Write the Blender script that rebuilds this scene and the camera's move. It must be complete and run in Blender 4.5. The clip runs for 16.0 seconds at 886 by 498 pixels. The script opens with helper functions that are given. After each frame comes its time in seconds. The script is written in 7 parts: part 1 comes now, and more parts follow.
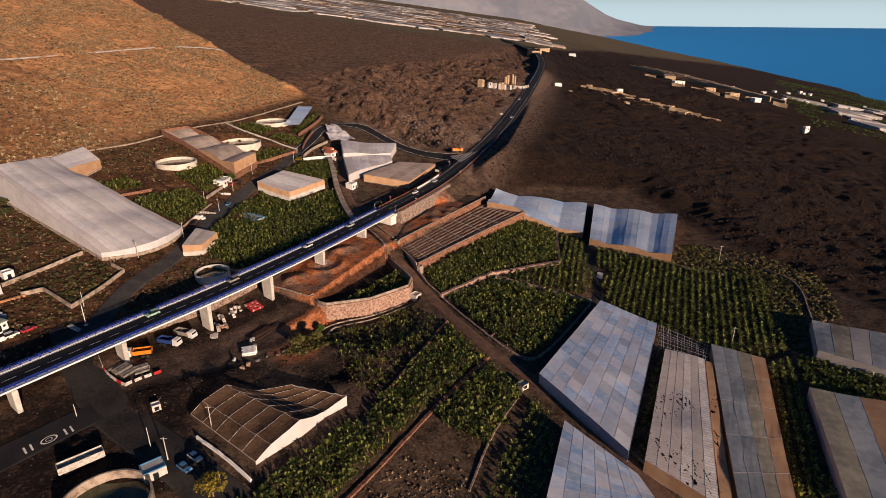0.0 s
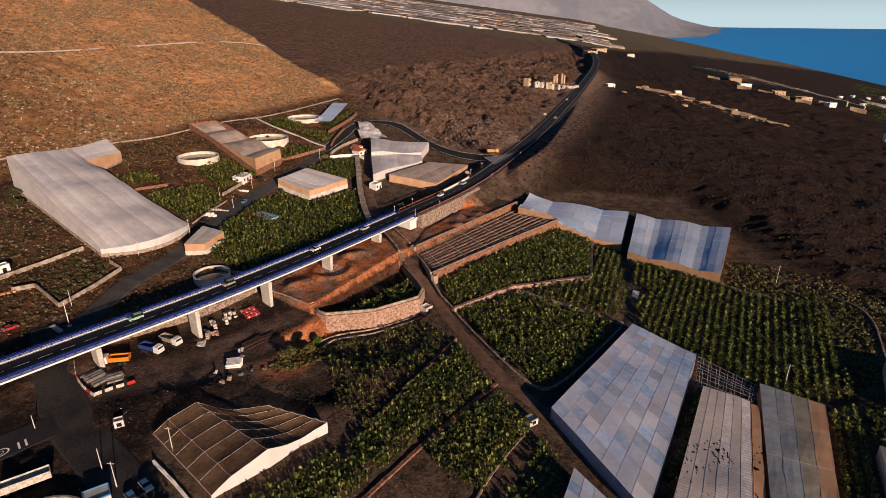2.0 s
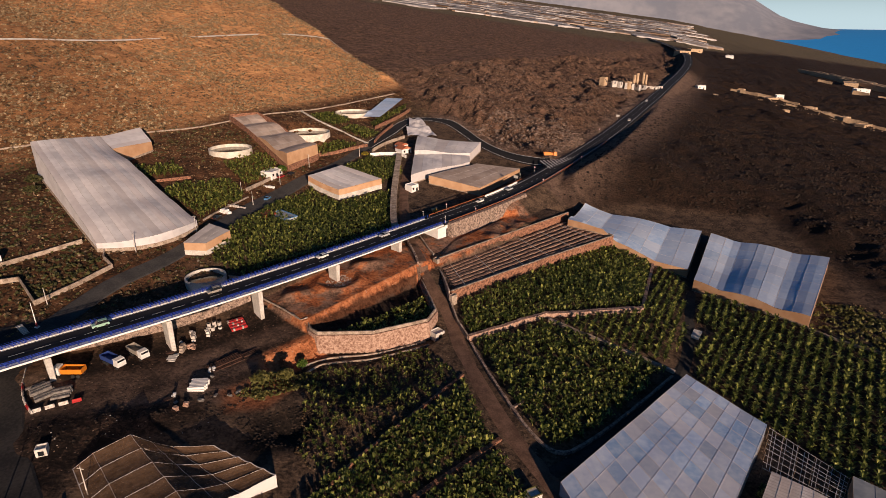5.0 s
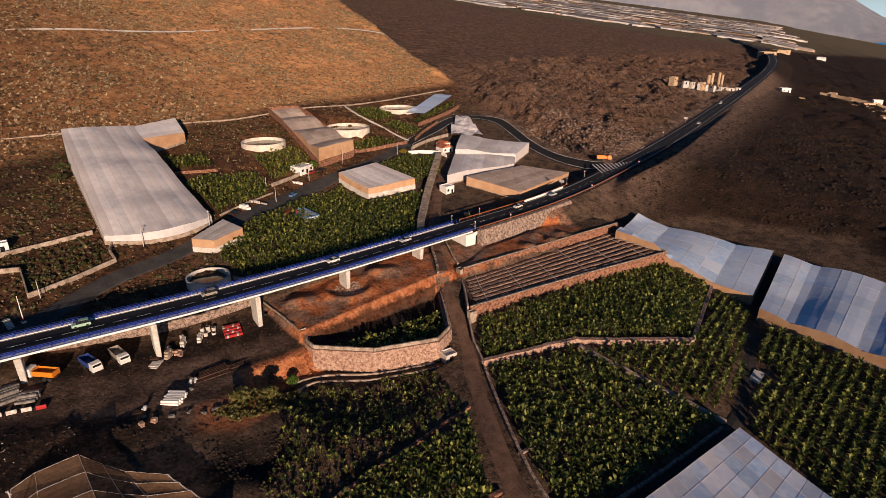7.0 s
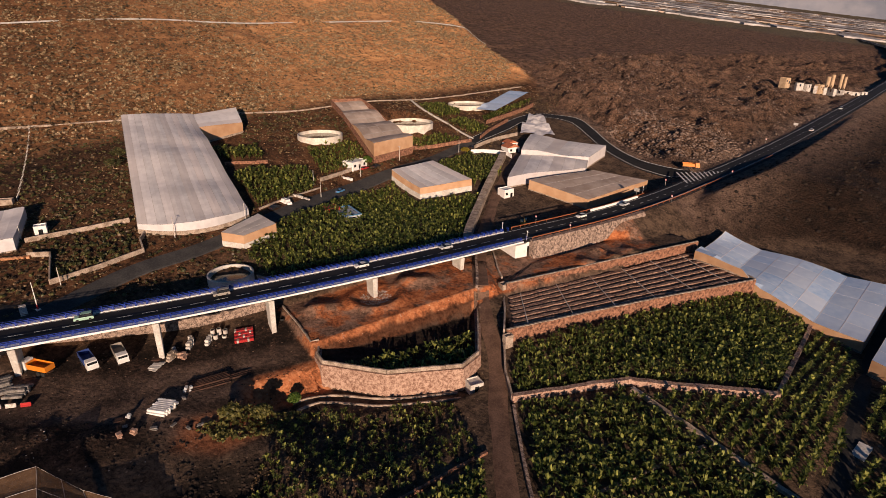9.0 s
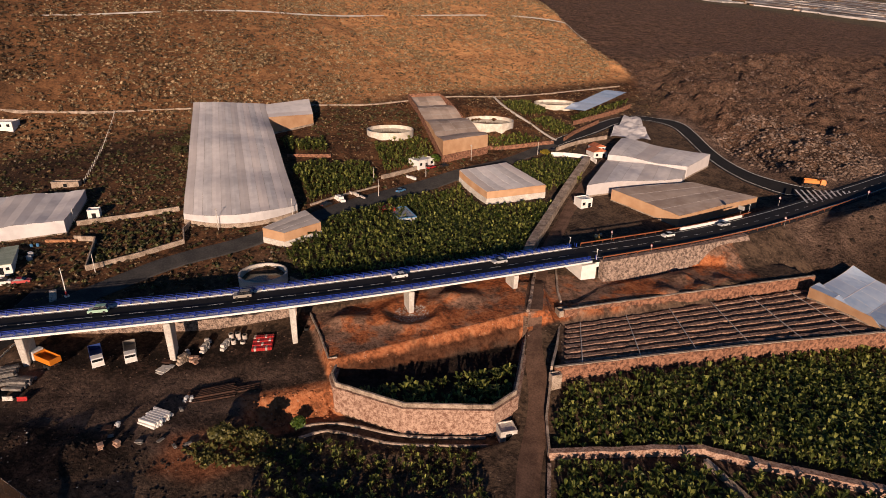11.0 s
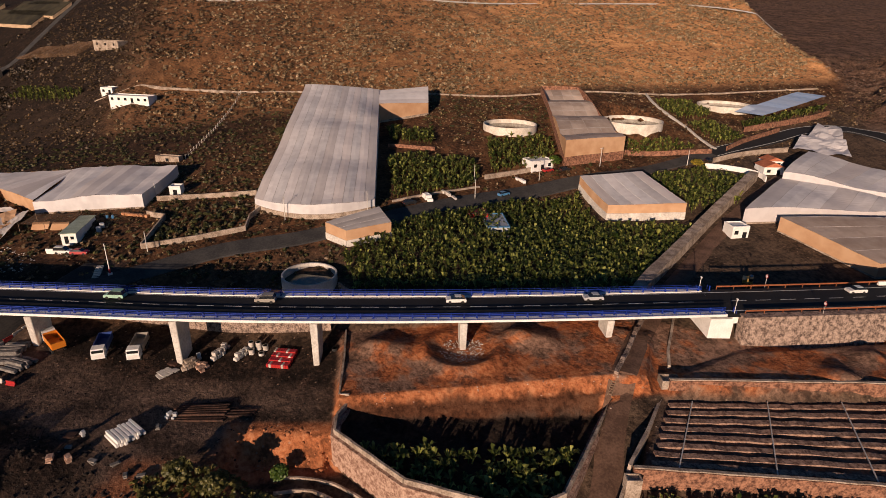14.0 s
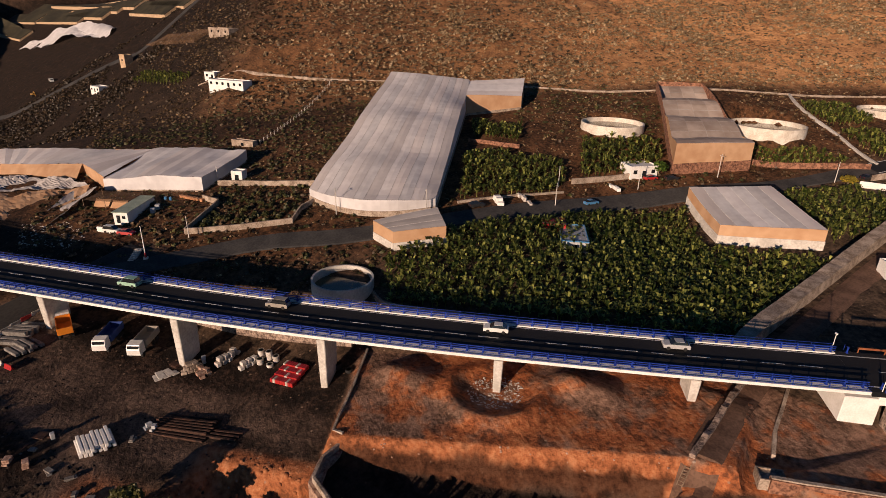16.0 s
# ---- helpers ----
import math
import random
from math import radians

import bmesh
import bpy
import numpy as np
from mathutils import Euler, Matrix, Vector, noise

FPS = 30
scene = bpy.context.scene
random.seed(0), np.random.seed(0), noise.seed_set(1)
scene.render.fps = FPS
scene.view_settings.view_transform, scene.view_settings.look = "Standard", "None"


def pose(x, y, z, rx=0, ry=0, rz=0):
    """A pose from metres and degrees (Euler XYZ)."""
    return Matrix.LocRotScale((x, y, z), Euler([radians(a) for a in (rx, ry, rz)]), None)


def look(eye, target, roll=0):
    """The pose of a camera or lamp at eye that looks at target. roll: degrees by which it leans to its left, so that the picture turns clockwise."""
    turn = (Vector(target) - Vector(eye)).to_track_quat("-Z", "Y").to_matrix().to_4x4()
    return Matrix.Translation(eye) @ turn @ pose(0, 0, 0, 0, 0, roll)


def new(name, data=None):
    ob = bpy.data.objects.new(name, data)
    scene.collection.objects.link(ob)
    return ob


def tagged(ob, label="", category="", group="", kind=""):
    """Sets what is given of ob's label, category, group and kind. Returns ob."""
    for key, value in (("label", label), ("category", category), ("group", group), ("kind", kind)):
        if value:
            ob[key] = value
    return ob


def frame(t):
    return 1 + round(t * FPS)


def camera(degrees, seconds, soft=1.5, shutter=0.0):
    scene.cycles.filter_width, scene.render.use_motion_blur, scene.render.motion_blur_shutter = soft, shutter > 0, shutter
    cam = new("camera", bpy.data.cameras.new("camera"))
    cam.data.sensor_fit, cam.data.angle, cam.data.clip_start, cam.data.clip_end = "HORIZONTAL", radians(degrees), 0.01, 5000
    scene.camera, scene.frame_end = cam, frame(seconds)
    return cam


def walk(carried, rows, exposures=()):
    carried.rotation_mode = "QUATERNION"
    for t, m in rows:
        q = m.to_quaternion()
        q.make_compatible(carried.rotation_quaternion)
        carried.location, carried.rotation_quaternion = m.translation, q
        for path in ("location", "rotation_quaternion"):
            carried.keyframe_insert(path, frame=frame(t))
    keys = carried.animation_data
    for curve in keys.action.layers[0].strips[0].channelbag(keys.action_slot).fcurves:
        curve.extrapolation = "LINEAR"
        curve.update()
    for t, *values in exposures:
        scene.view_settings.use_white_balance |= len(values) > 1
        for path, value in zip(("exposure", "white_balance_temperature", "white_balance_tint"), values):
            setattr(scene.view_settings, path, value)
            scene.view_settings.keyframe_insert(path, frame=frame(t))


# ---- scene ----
cam = camera(75.9, 16.0, soft=0.6)
METRES, EYE, TILT, LEAN, TURN = 200.0, 100.0, -22.1, -0.25, 0.0
ROWS = [
    (0.0, 0.0, 0.0, 0.0, 0.0, 0.0, 0.0),
    (0.5, 0.0174, 0.025, 0.0037, 1.3, 0.02, -0.54),
    (1.0, 0.0342, 0.0505, 0.0077, 2.58, 0.03, -1.08),
    (1.5, 0.0502, 0.0768, 0.012, 3.86, 0.03, -1.63),
    (2.0, 0.0658, 0.1031, 0.0165, 5.15, 0.0, -2.18),
    (2.5, 0.081, 0.13, 0.0213, 6.46, -0.04, -2.71),
    (3.0, 0.0947, 0.1571, 0.026, 7.73, -0.08, -3.26),
    (3.5, 0.108, 0.1848, 0.0309, 9.04, -0.13, -3.8),
    (4.0, 0.1207, 0.2124, 0.0361, 10.33, -0.2, -4.34),
    (6.5, 0.1718, 0.3556, 0.062, 17.66, -0.9, -7.41),
    (7.0, 0.1796, 0.3852, 0.0672, 19.4, -1.11, -8.12),
    (7.5, 0.1865, 0.4155, 0.0728, 21.27, -1.37, -8.84),
    (8.0, 0.1921, 0.4456, 0.0783, 23.36, -1.69, -9.67),
    (8.5, 0.1969, 0.4762, 0.0844, 25.73, -2.12, -10.54),
    (9.0, 0.2002, 0.5063, 0.0906, 28.14, -2.6, -11.44),
    (11.5, 0.1942, 0.6583, 0.1209, 41.01, -5.55, -15.75),
    (12.0, 0.1887, 0.6894, 0.1258, 43.79, -6.27, -16.57),
    (12.5, 0.1814, 0.7201, 0.1304, 46.57, -7.01, -17.36),
    (13.0, 0.1729, 0.7505, 0.1353, 49.46, -7.87, -18.1),
    (13.5, 0.1631, 0.7803, 0.14, 52.37, -8.76, -18.82),
    (14.0, 0.151, 0.8101, 0.1441, 55.32, -9.7, -19.49),
    (14.5, 0.1385, 0.8387, 0.1481, 58.4, -10.72, -20.15),
    (15.0, 0.1243, 0.8667, 0.1519, 61.6, -11.82, -20.77),
    (15.5, 0.1085, 0.8942, 0.1552, 64.92, -12.99, -21.36),
    (16.0, 0.091, 0.9207, 0.1584, 68.3, -14.23, -21.89),
]
walk(cam, [(t, pose(0, 0, EYE, TILT, LEAN, TURN) @ pose(METRES * x, METRES * y, METRES * z, 90 + pitch, roll, yaw)) for t, x, y, z, yaw, pitch, roll in ROWS], exposures=((0.0, 0.37), (9.0, 0.36), (12.5, 0.27), (16.0, 0.2)))


# ---- lie of the land ----
CUBIC = (-1.57, -10.75, 5.88, 3.63, -2.26, 0.14, 1.5, 0.52, 0.64, 0.21)
DIPS = ((-72, 180, 28, -4.5), (-20, 252, 28, 2.4), (-90, 285, 32, -7.0), (-150, 350, 35, 3.8), (72, 278, 25, -3.7), (50, 238, 22, 2.1), (-110, 335, 25, -4.9), (-5, 205, 25, -2.1), (-60, 105, 30, 3.4), (-115, 205, 25, 0.2))
PADS = (
    (((-43, 181), (-27, 186.5), (-14, 197.5), (-6, 189), (-12, 172), (-24, 165), (-40, 169)), -5.6, 5.0),
    (((-19, 241), (-10, 223.5), (43, 293), (24, 309.5)), 2.6, 0.7),
    (((-20, 246), (-19, 262), (-3, 298), (16, 316), (24, 312), (-17, 245)), 5.8, 0.7),
    *((tuple((cx + r * math.cos(k * 0.7854), cy + r * math.sin(k * 0.7854)) for k in range(8)), level, 1.0) for cx, cy, r, level in ((-145, 304.5, 11.5, 25.0), (-125.5, 352.5, 13, 26.0), (-120.5, 406.6, 12.5, 30.0))),
    (((-43.5, 186.5), (-52.5, 174.3), (-50, 170), (-43, 172), (-38, 180), (-36, 184)), -5.0, 2.0),
    (((-48.8, 190.2), (-70, 201), (-47, 242), (-31, 252), (-21, 239), (-25.4, 234.2)), (3.0, -49, 192, 0.03, 0.058), 0.6),
    (((-47.4, 189.7), (-42.9, 187.9), (-27.35, 192.5), (-13.6, 204.0), (-12.9, 210.8), (-15.8, 216.5), (-24.2, 232.6)), (-1.3, -27, 193, -0.07, 0.03), 0.5),
    (((-44.5, 186.4), (-42.8, 187.3), (-27.25, 191.8), (-13.2, 203.4), (-12.2, 209), (-9.5, 207.5), (-9, 203), (-13, 196), (-26, 185), (-36, 180)), -5.4, 0.5),
)
ROAD = ((-147.5, 77.3, 11), (-115, 124.6, 11.2), (-98.5, 148.9, 11.2), (-76.2, 181, 11.2), (-51, 224, 11.2), (-24, 276, 11.3), (-7.4, 307, 11.8), (6, 338, 12.8), (18, 372, 14.5), (33, 413, 17), (52, 475, 20.5), (76, 571, 24), (93, 640, 26), (154, 919, 31), (180, 1100, 37), (184, 1304, 42), (150, 1600, 52))
VALLEY = ((-900, -200), (330, -200), (215, 60), (165, 200), (138, 268), (118, 345), (60, 347), (27, 322), (8, 335), (-2, 375), (-45, 415), (-85, 447), (-118, 498), (-900, 498))


def inside(x, y, ring):
    """Signed distance to a ring of corners, positive inside; x, y arrays."""
    best, odd = np.full(np.shape(x), 1e9), np.zeros(np.shape(x), bool)
    for (ax, ay), (bx, by) in zip(ring, ring[1:] + ring[:1]):
        dx, dy = bx - ax, by - ay
        s = np.clip(((x - ax) * dx + (y - ay) * dy) / (dx * dx + dy * dy), 0, 1)
        best = np.minimum(best, np.hypot(x - ax - s * dx, y - ay - s * dy))
        odd ^= ((ay > y) != (by > y)) & (x < (y - ay) * dx / (dy if dy else 1e-9) + ax)
    return np.where(odd, best, -best)


def beside(x, y, line):
    """Distance from a line of (x, y, z) points (minus: on its left), its height there and the way along it."""
    x, y = np.asarray(x, float), np.asarray(y, float)
    best, z, way, run = np.full(x.shape, 1e9), np.zeros(x.shape), np.zeros(x.shape), 0.0
    for (ax, ay, az), (bx, by, bz) in zip(line, line[1:]):
        dx, dy = bx - ax, by - ay
        size = math.hypot(dx, dy)
        s = np.clip(((x - ax) * dx + (y - ay) * dy) / size**2, 0, 1)
        d = np.hypot(x - ax - s * dx, y - ay - s * dy)
        near = d < abs(best)
        d = np.where((x - ax) * dy - (y - ay) * dx < 0, -d, d)
        best, z, way = np.where(near, d, best), np.where(near, az + s * (bz - az), z), np.where(near, run + s * size, way)
        run += size
    return best, z, way


def ease(v, a, b):
    s = np.clip((v - a) / (b - a), 0, 1)
    return s * s * (3 - 2 * s)


def height(x, y):
    """Ground height: farmed slope, lava flow, hill and the fall to the coast."""
    x, y = np.asarray(x, float), np.asarray(y, float)
    u, v = np.clip(x, -330, 190) / 100, (np.clip(y, 60, 500) - 220) / 100
    terms = (1, u, v, u * u, u * v, v * v, u**3, u * u * v, u * v * v, v**3)
    farm = sum(c * t for c, t in zip(CUBIC, terms))
    for cx, cy, r, a in DIPS:
        farm = farm + a * np.exp(-((x - cx) ** 2 + (y - cy) ** 2) / r**2)
    farm = farm + 0.03 * np.maximum(0, -330 - x)
    lava = 31 - 0.12 * (x - 75) + 0.034 * (y - 740)
    lava = lava + 9 * np.exp(-(((x + 10) / 90) ** 2 + ((y - 600) / 110) ** 2)) - 5 * ease(x - 0.16 * (y - 400), 0, 120)
    lava = np.where(x > 500, lava - 0.05 * (x - 500), lava)
    out = farm + (lava - farm) * ease(-inside(x, y, VALLEY), -6, 40)
    # hill of two facets that meet in a ridge
    sx, sy = x + 230, y - 190
    along, deep = 0.348 * sx + 0.937 * sy, -0.937 * sx + 0.348 * sy
    foot = 20 + 13 * ease(along, -20, 130) + 4 * ease(along, 150, 320)
    front = foot + 0.33 * deep + 5 * ease(deep, 10, 60) * ease(-along, -180, 0)
    qx, qy = x + 115, y - 495
    right = 37 + 0.30 * (-0.806 * qx + 0.591 * qy) - 0.75 * (0.591 * qx + 0.806 * qy)
    lx, ly = x + 280, y - 180
    left = 32 + 0.42 * (-0.956 * lx + 0.292 * ly) - 0.5 * (-0.292 * lx - 0.956 * ly)
    hill = np.minimum(np.minimum(front, right), left)
    hill = np.minimum(hill, 160)
    out = out + 2 * np.log1p(np.exp(np.clip((hill - out) / 2, -30, 30)))
    for ring, level, soft in PADS:
        if isinstance(level, tuple):
            z0, x0, y0, gx, gy = level
            level = z0 + (x - x0) * gx + (y - y0) * gy
        out = out + (level - out) * ease(inside(x, y, ring), -soft, soft)
    # main road: embankment, and the cutting through the lava
    d, z, s = beside(x, y, ROAD)
    keep = ease(s, 227, 230) * (1 - ease(s, 1500, 1700))
    fall = np.where((d > 0) & (s < 272), 4.0 - 3.4 * ease(s, 255, 272), 0.62)
    d = abs(d)
    out = np.where(d < 90, out + (np.clip(out, z - 0.35 - fall * np.maximum(d - 6.2, 0), z - 0.35 + 0.5 * np.maximum(d - 9, 0)) - out) * keep, out)
    return out

# ---- world and light ----
SUN_AZ, SUN_EL = radians(144), radians(10.5)
world = bpy.data.worlds.new("world")
scene.world = world
world.use_nodes = True
wn = world.node_tree
sky = wn.nodes.new("ShaderNodeTexSky")
sky.sky_type, sky.sun_disc = "NISHITA", False
sky.sun_elevation, sky.sun_rotation = SUN_EL, SUN_AZ
sky.air_density, sky.dust_density, sky.ozone_density = 1.0, 0.0, 6.0
wn.nodes["Background"].inputs["Strength"].default_value = 0.046
wn.links.new(sky.outputs["Color"], wn.nodes["Background"].inputs["Color"])
# pale haze painted into the sky all round, brightening the horizon
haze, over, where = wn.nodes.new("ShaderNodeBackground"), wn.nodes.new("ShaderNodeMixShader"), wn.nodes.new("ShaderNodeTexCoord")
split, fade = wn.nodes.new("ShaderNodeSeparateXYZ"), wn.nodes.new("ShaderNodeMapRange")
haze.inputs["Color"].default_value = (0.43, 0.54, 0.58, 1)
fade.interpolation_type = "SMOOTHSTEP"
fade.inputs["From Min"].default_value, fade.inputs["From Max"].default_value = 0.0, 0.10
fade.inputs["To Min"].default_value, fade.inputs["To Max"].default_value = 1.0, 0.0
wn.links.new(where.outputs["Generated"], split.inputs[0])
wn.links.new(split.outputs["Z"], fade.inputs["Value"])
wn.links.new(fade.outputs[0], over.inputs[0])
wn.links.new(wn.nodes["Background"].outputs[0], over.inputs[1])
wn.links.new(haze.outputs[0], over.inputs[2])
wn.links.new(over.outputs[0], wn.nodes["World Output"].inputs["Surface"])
sun_data = bpy.data.lights.new("sun", "SUN")
sun_data.energy, sun_data.angle, sun_data.color = 5.0, radians(0.6), (1.0, 0.72, 0.53)
sun = new("sun", sun_data)
to_sun = Vector((math.sin(SUN_AZ) * math.cos(SUN_EL), math.cos(SUN_AZ) * math.cos(SUN_EL), math.sin(SUN_EL)))
sun.matrix_world = look(to_sun * 400, (0, 0, 0))


# ---- materials ----
def shade(name, a, b, size=1.0, rough=0.85, bump=0.0, fine=None, metal=0.0, vary=0.0, through_light=0.0, spec=0.3, alt=None, stripe=None, open_weave=0.0):
    """A surface of two tones mixed by noise at two scales; size: metres of the large blotches."""
    m = bpy.data.materials.new(name)
    m.use_nodes = True
    nt = m.node_tree
    n, bs = nt.nodes, nt.nodes["Principled BSDF"]
    geo = n.new("ShaderNodeNewGeometry")
    big, small = n.new("ShaderNodeTexNoise"), n.new("ShaderNodeTexNoise")
    big.inputs["Scale"].default_value, big.inputs["Detail"].default_value = 1.0 / size, 4
    small.inputs["Scale"].default_value, small.inputs["Detail"].default_value = 1.0 / (fine or size / 7), 5
    for t in (big, small):
        nt.links.new(geo.outputs["Position"], t.inputs["Vector"])
    mix = n.new("ShaderNodeMath")
    mix.operation = "MULTIPLY_ADD"
    mix.inputs[1].default_value, mix.inputs[2].default_value = 0.45, 0.0
    add = n.new("ShaderNodeMath")
    add.operation = "MULTIPLY_ADD"
    add.inputs[1].default_value = 0.55
    nt.links.new(small.outputs["Fac"], mix.inputs[0])
    nt.links.new(big.outputs["Fac"], add.inputs[0])
    nt.links.new(mix.outputs[0], add.inputs[2])
    ramp = n.new("ShaderNodeValToRGB")
    ramp.color_ramp.elements[0].position, ramp.color_ramp.elements[1].position = 0.40, 0.60
    ramp.color_ramp.elements[0].color, ramp.color_ramp.elements[1].color = (*a, 1), (*b, 1)
    nt.links.new(add.outputs[0], ramp.inputs["Fac"])
    col = ramp.outputs["Color"]
    if stripe:
        # shade of fine parallel creases as colour: way across, spacing, how dark
        (cx, cy), gap, deep = stripe
        dot, sine, line, dim = n.new("ShaderNodeVectorMath"), n.new("ShaderNodeMath"), n.new("ShaderNodeMapRange"), n.new("ShaderNodeMix")
        dot.operation, sine.operation, dim.data_type, dim.blend_type = "DOT_PRODUCT", "SINE", "RGBA", "MULTIPLY"
        dot.inputs[1].default_value = (cx * 6.283 / gap, cy * 6.283 / gap, 0)
        line.inputs["From Min"].default_value, line.inputs["To Max"].default_value = 0.5, deep
        nt.links.new(geo.outputs["Position"], dot.inputs[0])
        nt.links.new(dot.outputs["Value"], sine.inputs[0])
        nt.links.new(sine.outputs[0], line.inputs["Value"])
        nt.links.new(line.outputs[0], dim.inputs["Factor"])
        nt.links.new(col, dim.inputs["A"])
        dim.inputs["B"].default_value = (0.35, 0.32, 0.3, 1)
        col = dim.outputs["Result"]
    if alt:
        who, far = n.new("ShaderNodeObjectInfo"), n.new("ShaderNodeMix")
        far.data_type = "RGBA"
        swing = n.new("ShaderNodeMath")
        swing.operation = "PINGPONG"
        swing.inputs[1].default_value = 0.13
        step = n.new("ShaderNodeMapRange")
        step.inputs["From Max"].default_value, step.inputs["To Max"].default_value = 0.13, 0.7
        nt.links.new(who.outputs["Random"], swing.inputs[0])
        nt.links.new(swing.outputs[0], step.inputs["Value"])
        nt.links.new(step.outputs[0], far.inputs["Factor"])
        nt.links.new(col, far.inputs["A"])
        far.inputs["B"].default_value = (*alt, 1)
        col = far.outputs["Result"]
    if vary:
        info, hsv, mr = n.new("ShaderNodeObjectInfo"), n.new("ShaderNodeHueSaturation"), n.new("ShaderNodeMapRange")
        mr.inputs["To Min"].default_value, mr.inputs["To Max"].default_value = 1 - vary, 1 + vary
        nt.links.new(info.outputs["Random"], mr.inputs["Value"])
        nt.links.new(mr.outputs[0], hsv.inputs["Value"])
        nt.links.new(col, hsv.inputs["Color"])
        col = hsv.outputs["Color"]
    nt.links.new(col, bs.inputs["Base Color"])
    bs.inputs["Roughness"].default_value, bs.inputs["Metallic"].default_value = rough, metal
    bs.inputs["Specular IOR Level"].default_value = spec
    if bump:
        bp = n.new("ShaderNodeBump")
        bp.inputs["Strength"].default_value, bp.inputs["Distance"].default_value = 0.6, bump
        nt.links.new(add.outputs[0], bp.inputs["Height"])
        nt.links.new(bp.outputs[0], bs.inputs["Normal"])
    if through_light:
        tr, mx = n.new("ShaderNodeBsdfTranslucent"), n.new("ShaderNodeMixShader")
        mx.inputs[0].default_value = through_light
        nt.links.new(col, tr.inputs["Color"])
        nt.links.new(bs.outputs[0], mx.inputs[1])
        nt.links.new(tr.outputs[0], mx.inputs[2])
        nt.links.new(mx.outputs[0], n["Material Output"].inputs["Surface"])
        if open_weave:
            gap, net = n.new("ShaderNodeBsdfTransparent"), n.new("ShaderNodeMixShader")
            net.inputs[0].default_value = open_weave
            nt.links.new(mx.outputs[0], net.inputs[1])
            nt.links.new(gap.outputs[0], net.inputs[2])
            nt.links.new(net.outputs[0], n["Material Output"].inputs["Surface"])
    return m


def plain_leaf(name, a, b, through_light=0.25):
    """Leaves: every plant or clump a tone of its own."""
    m = bpy.data.materials.new(name)
    m.use_nodes = True
    nt = m.node_tree
    n, bs = nt.nodes, nt.nodes["Principled BSDF"]
    geo, ramp = n.new("ShaderNodeNewGeometry"), n.new("ShaderNodeValToRGB")
    ramp.color_ramp.elements[0].color, ramp.color_ramp.elements[1].color = (*a, 1), (*b, 1)
    mid = ramp.color_ramp.elements.new(0.62)
    mid.color = (*(p * 0.72 + q * 0.28 for p, q in zip(a, b)), 1)
    tex, swing = n.new("ShaderNodeTexNoise"), n.new("ShaderNodeMapRange")
    tex.inputs["Scale"].default_value, tex.inputs["Detail"].default_value = 0.4, 3.0
    swing.inputs["From Min"].default_value, swing.inputs["From Max"].default_value = 0.3, 0.7
    swing.inputs["To Min"].default_value, swing.inputs["To Max"].default_value = -0.28, 0.28
    both = n.new("ShaderNodeMath")
    both.use_clamp = True
    nt.links.new(geo.outputs["Position"], tex.inputs["Vector"])
    nt.links.new(tex.outputs["Fac"], swing.inputs["Value"])
    nt.links.new(geo.outputs["Random Per Island"], both.inputs[0])
    nt.links.new(swing.outputs[0], both.inputs[1])
    nt.links.new(both.outputs[0], ramp.inputs["Fac"])
    nt.links.new(ramp.outputs["Color"], bs.inputs["Base Color"])
    bs.inputs["Roughness"].default_value, bs.inputs["Specular IOR Level"].default_value = 0.5, 0.35
    tr, mx = n.new("ShaderNodeBsdfTranslucent"), n.new("ShaderNodeMixShader")
    mx.inputs[0].default_value = through_light
    nt.links.new(ramp.outputs["Color"], tr.inputs["Color"])
    nt.links.new(bs.outputs[0], mx.inputs[1])
    nt.links.new(tr.outputs[0], mx.inputs[2])
    nt.links.new(mx.outputs[0], n["Material Output"].inputs["Surface"])
    return m


CONCRETE = shade("concrete", (0.42, 0.39, 0.35), (0.62, 0.59, 0.54), 3.0, 0.85, 0.01)
OLD_CONCRETE = shade("old_concrete", (0.18, 0.135, 0.10), (0.44, 0.36, 0.29), 2.0, 0.9, 0.03)
WHITE_PAINT = shade("white_paint", (0.70, 0.68, 0.64), (0.82, 0.80, 0.77), 2.0, 0.6)
STONE = shade("stone_masonry", (0.085, 0.038, 0.025), (0.34, 0.17, 0.105), 0.9, 0.9, 0.12, 0.35)
PINK_STONE = shade("pink_masonry", (0.18, 0.095, 0.066), (0.48, 0.33, 0.25), 0.8, 0.9, 0.1, 0.3)
DUSTY = shade("dusty_white", (0.34, 0.30, 0.26), (0.64, 0.60, 0.55), 1.0, 0.8, 0.0, 0.3)
RUBBLE = shade("rubble", (0.08, 0.055, 0.045), (0.40, 0.30, 0.24), 0.9, 0.95, 0.15, 0.3)
ASPHALT = shade("asphalt", (0.011, 0.011, 0.012), (0.022, 0.021, 0.021), 6.0, 0.8, 0.004, 0.3)
OLD_ASPHALT = shade("old_asphalt", (0.032, 0.031, 0.031), (0.068, 0.064, 0.060), 5.0, 0.9, 0.01, 0.5)
PRECAST = shade("grey_precast", (0.11, 0.10, 0.09), (0.27, 0.25, 0.23), 1.0, 0.85, 0.01)
# darker asphalt with shade put into its tone
SHADED_TAR = shade("shaded_tar", (0.014, 0.013, 0.013), (0.040, 0.036, 0.033), 7.0, 0.9, 0.01, 0.6)
DIRT_ROAD = shade("dirt_road", (0.085, 0.048, 0.032), (0.17, 0.10, 0.068), 3.0, 0.95, 0.03, 0.4)
LINE_PAINT = shade("line_paint", (0.55, 0.54, 0.50), (0.80, 0.79, 0.75), 0.8, 0.7)
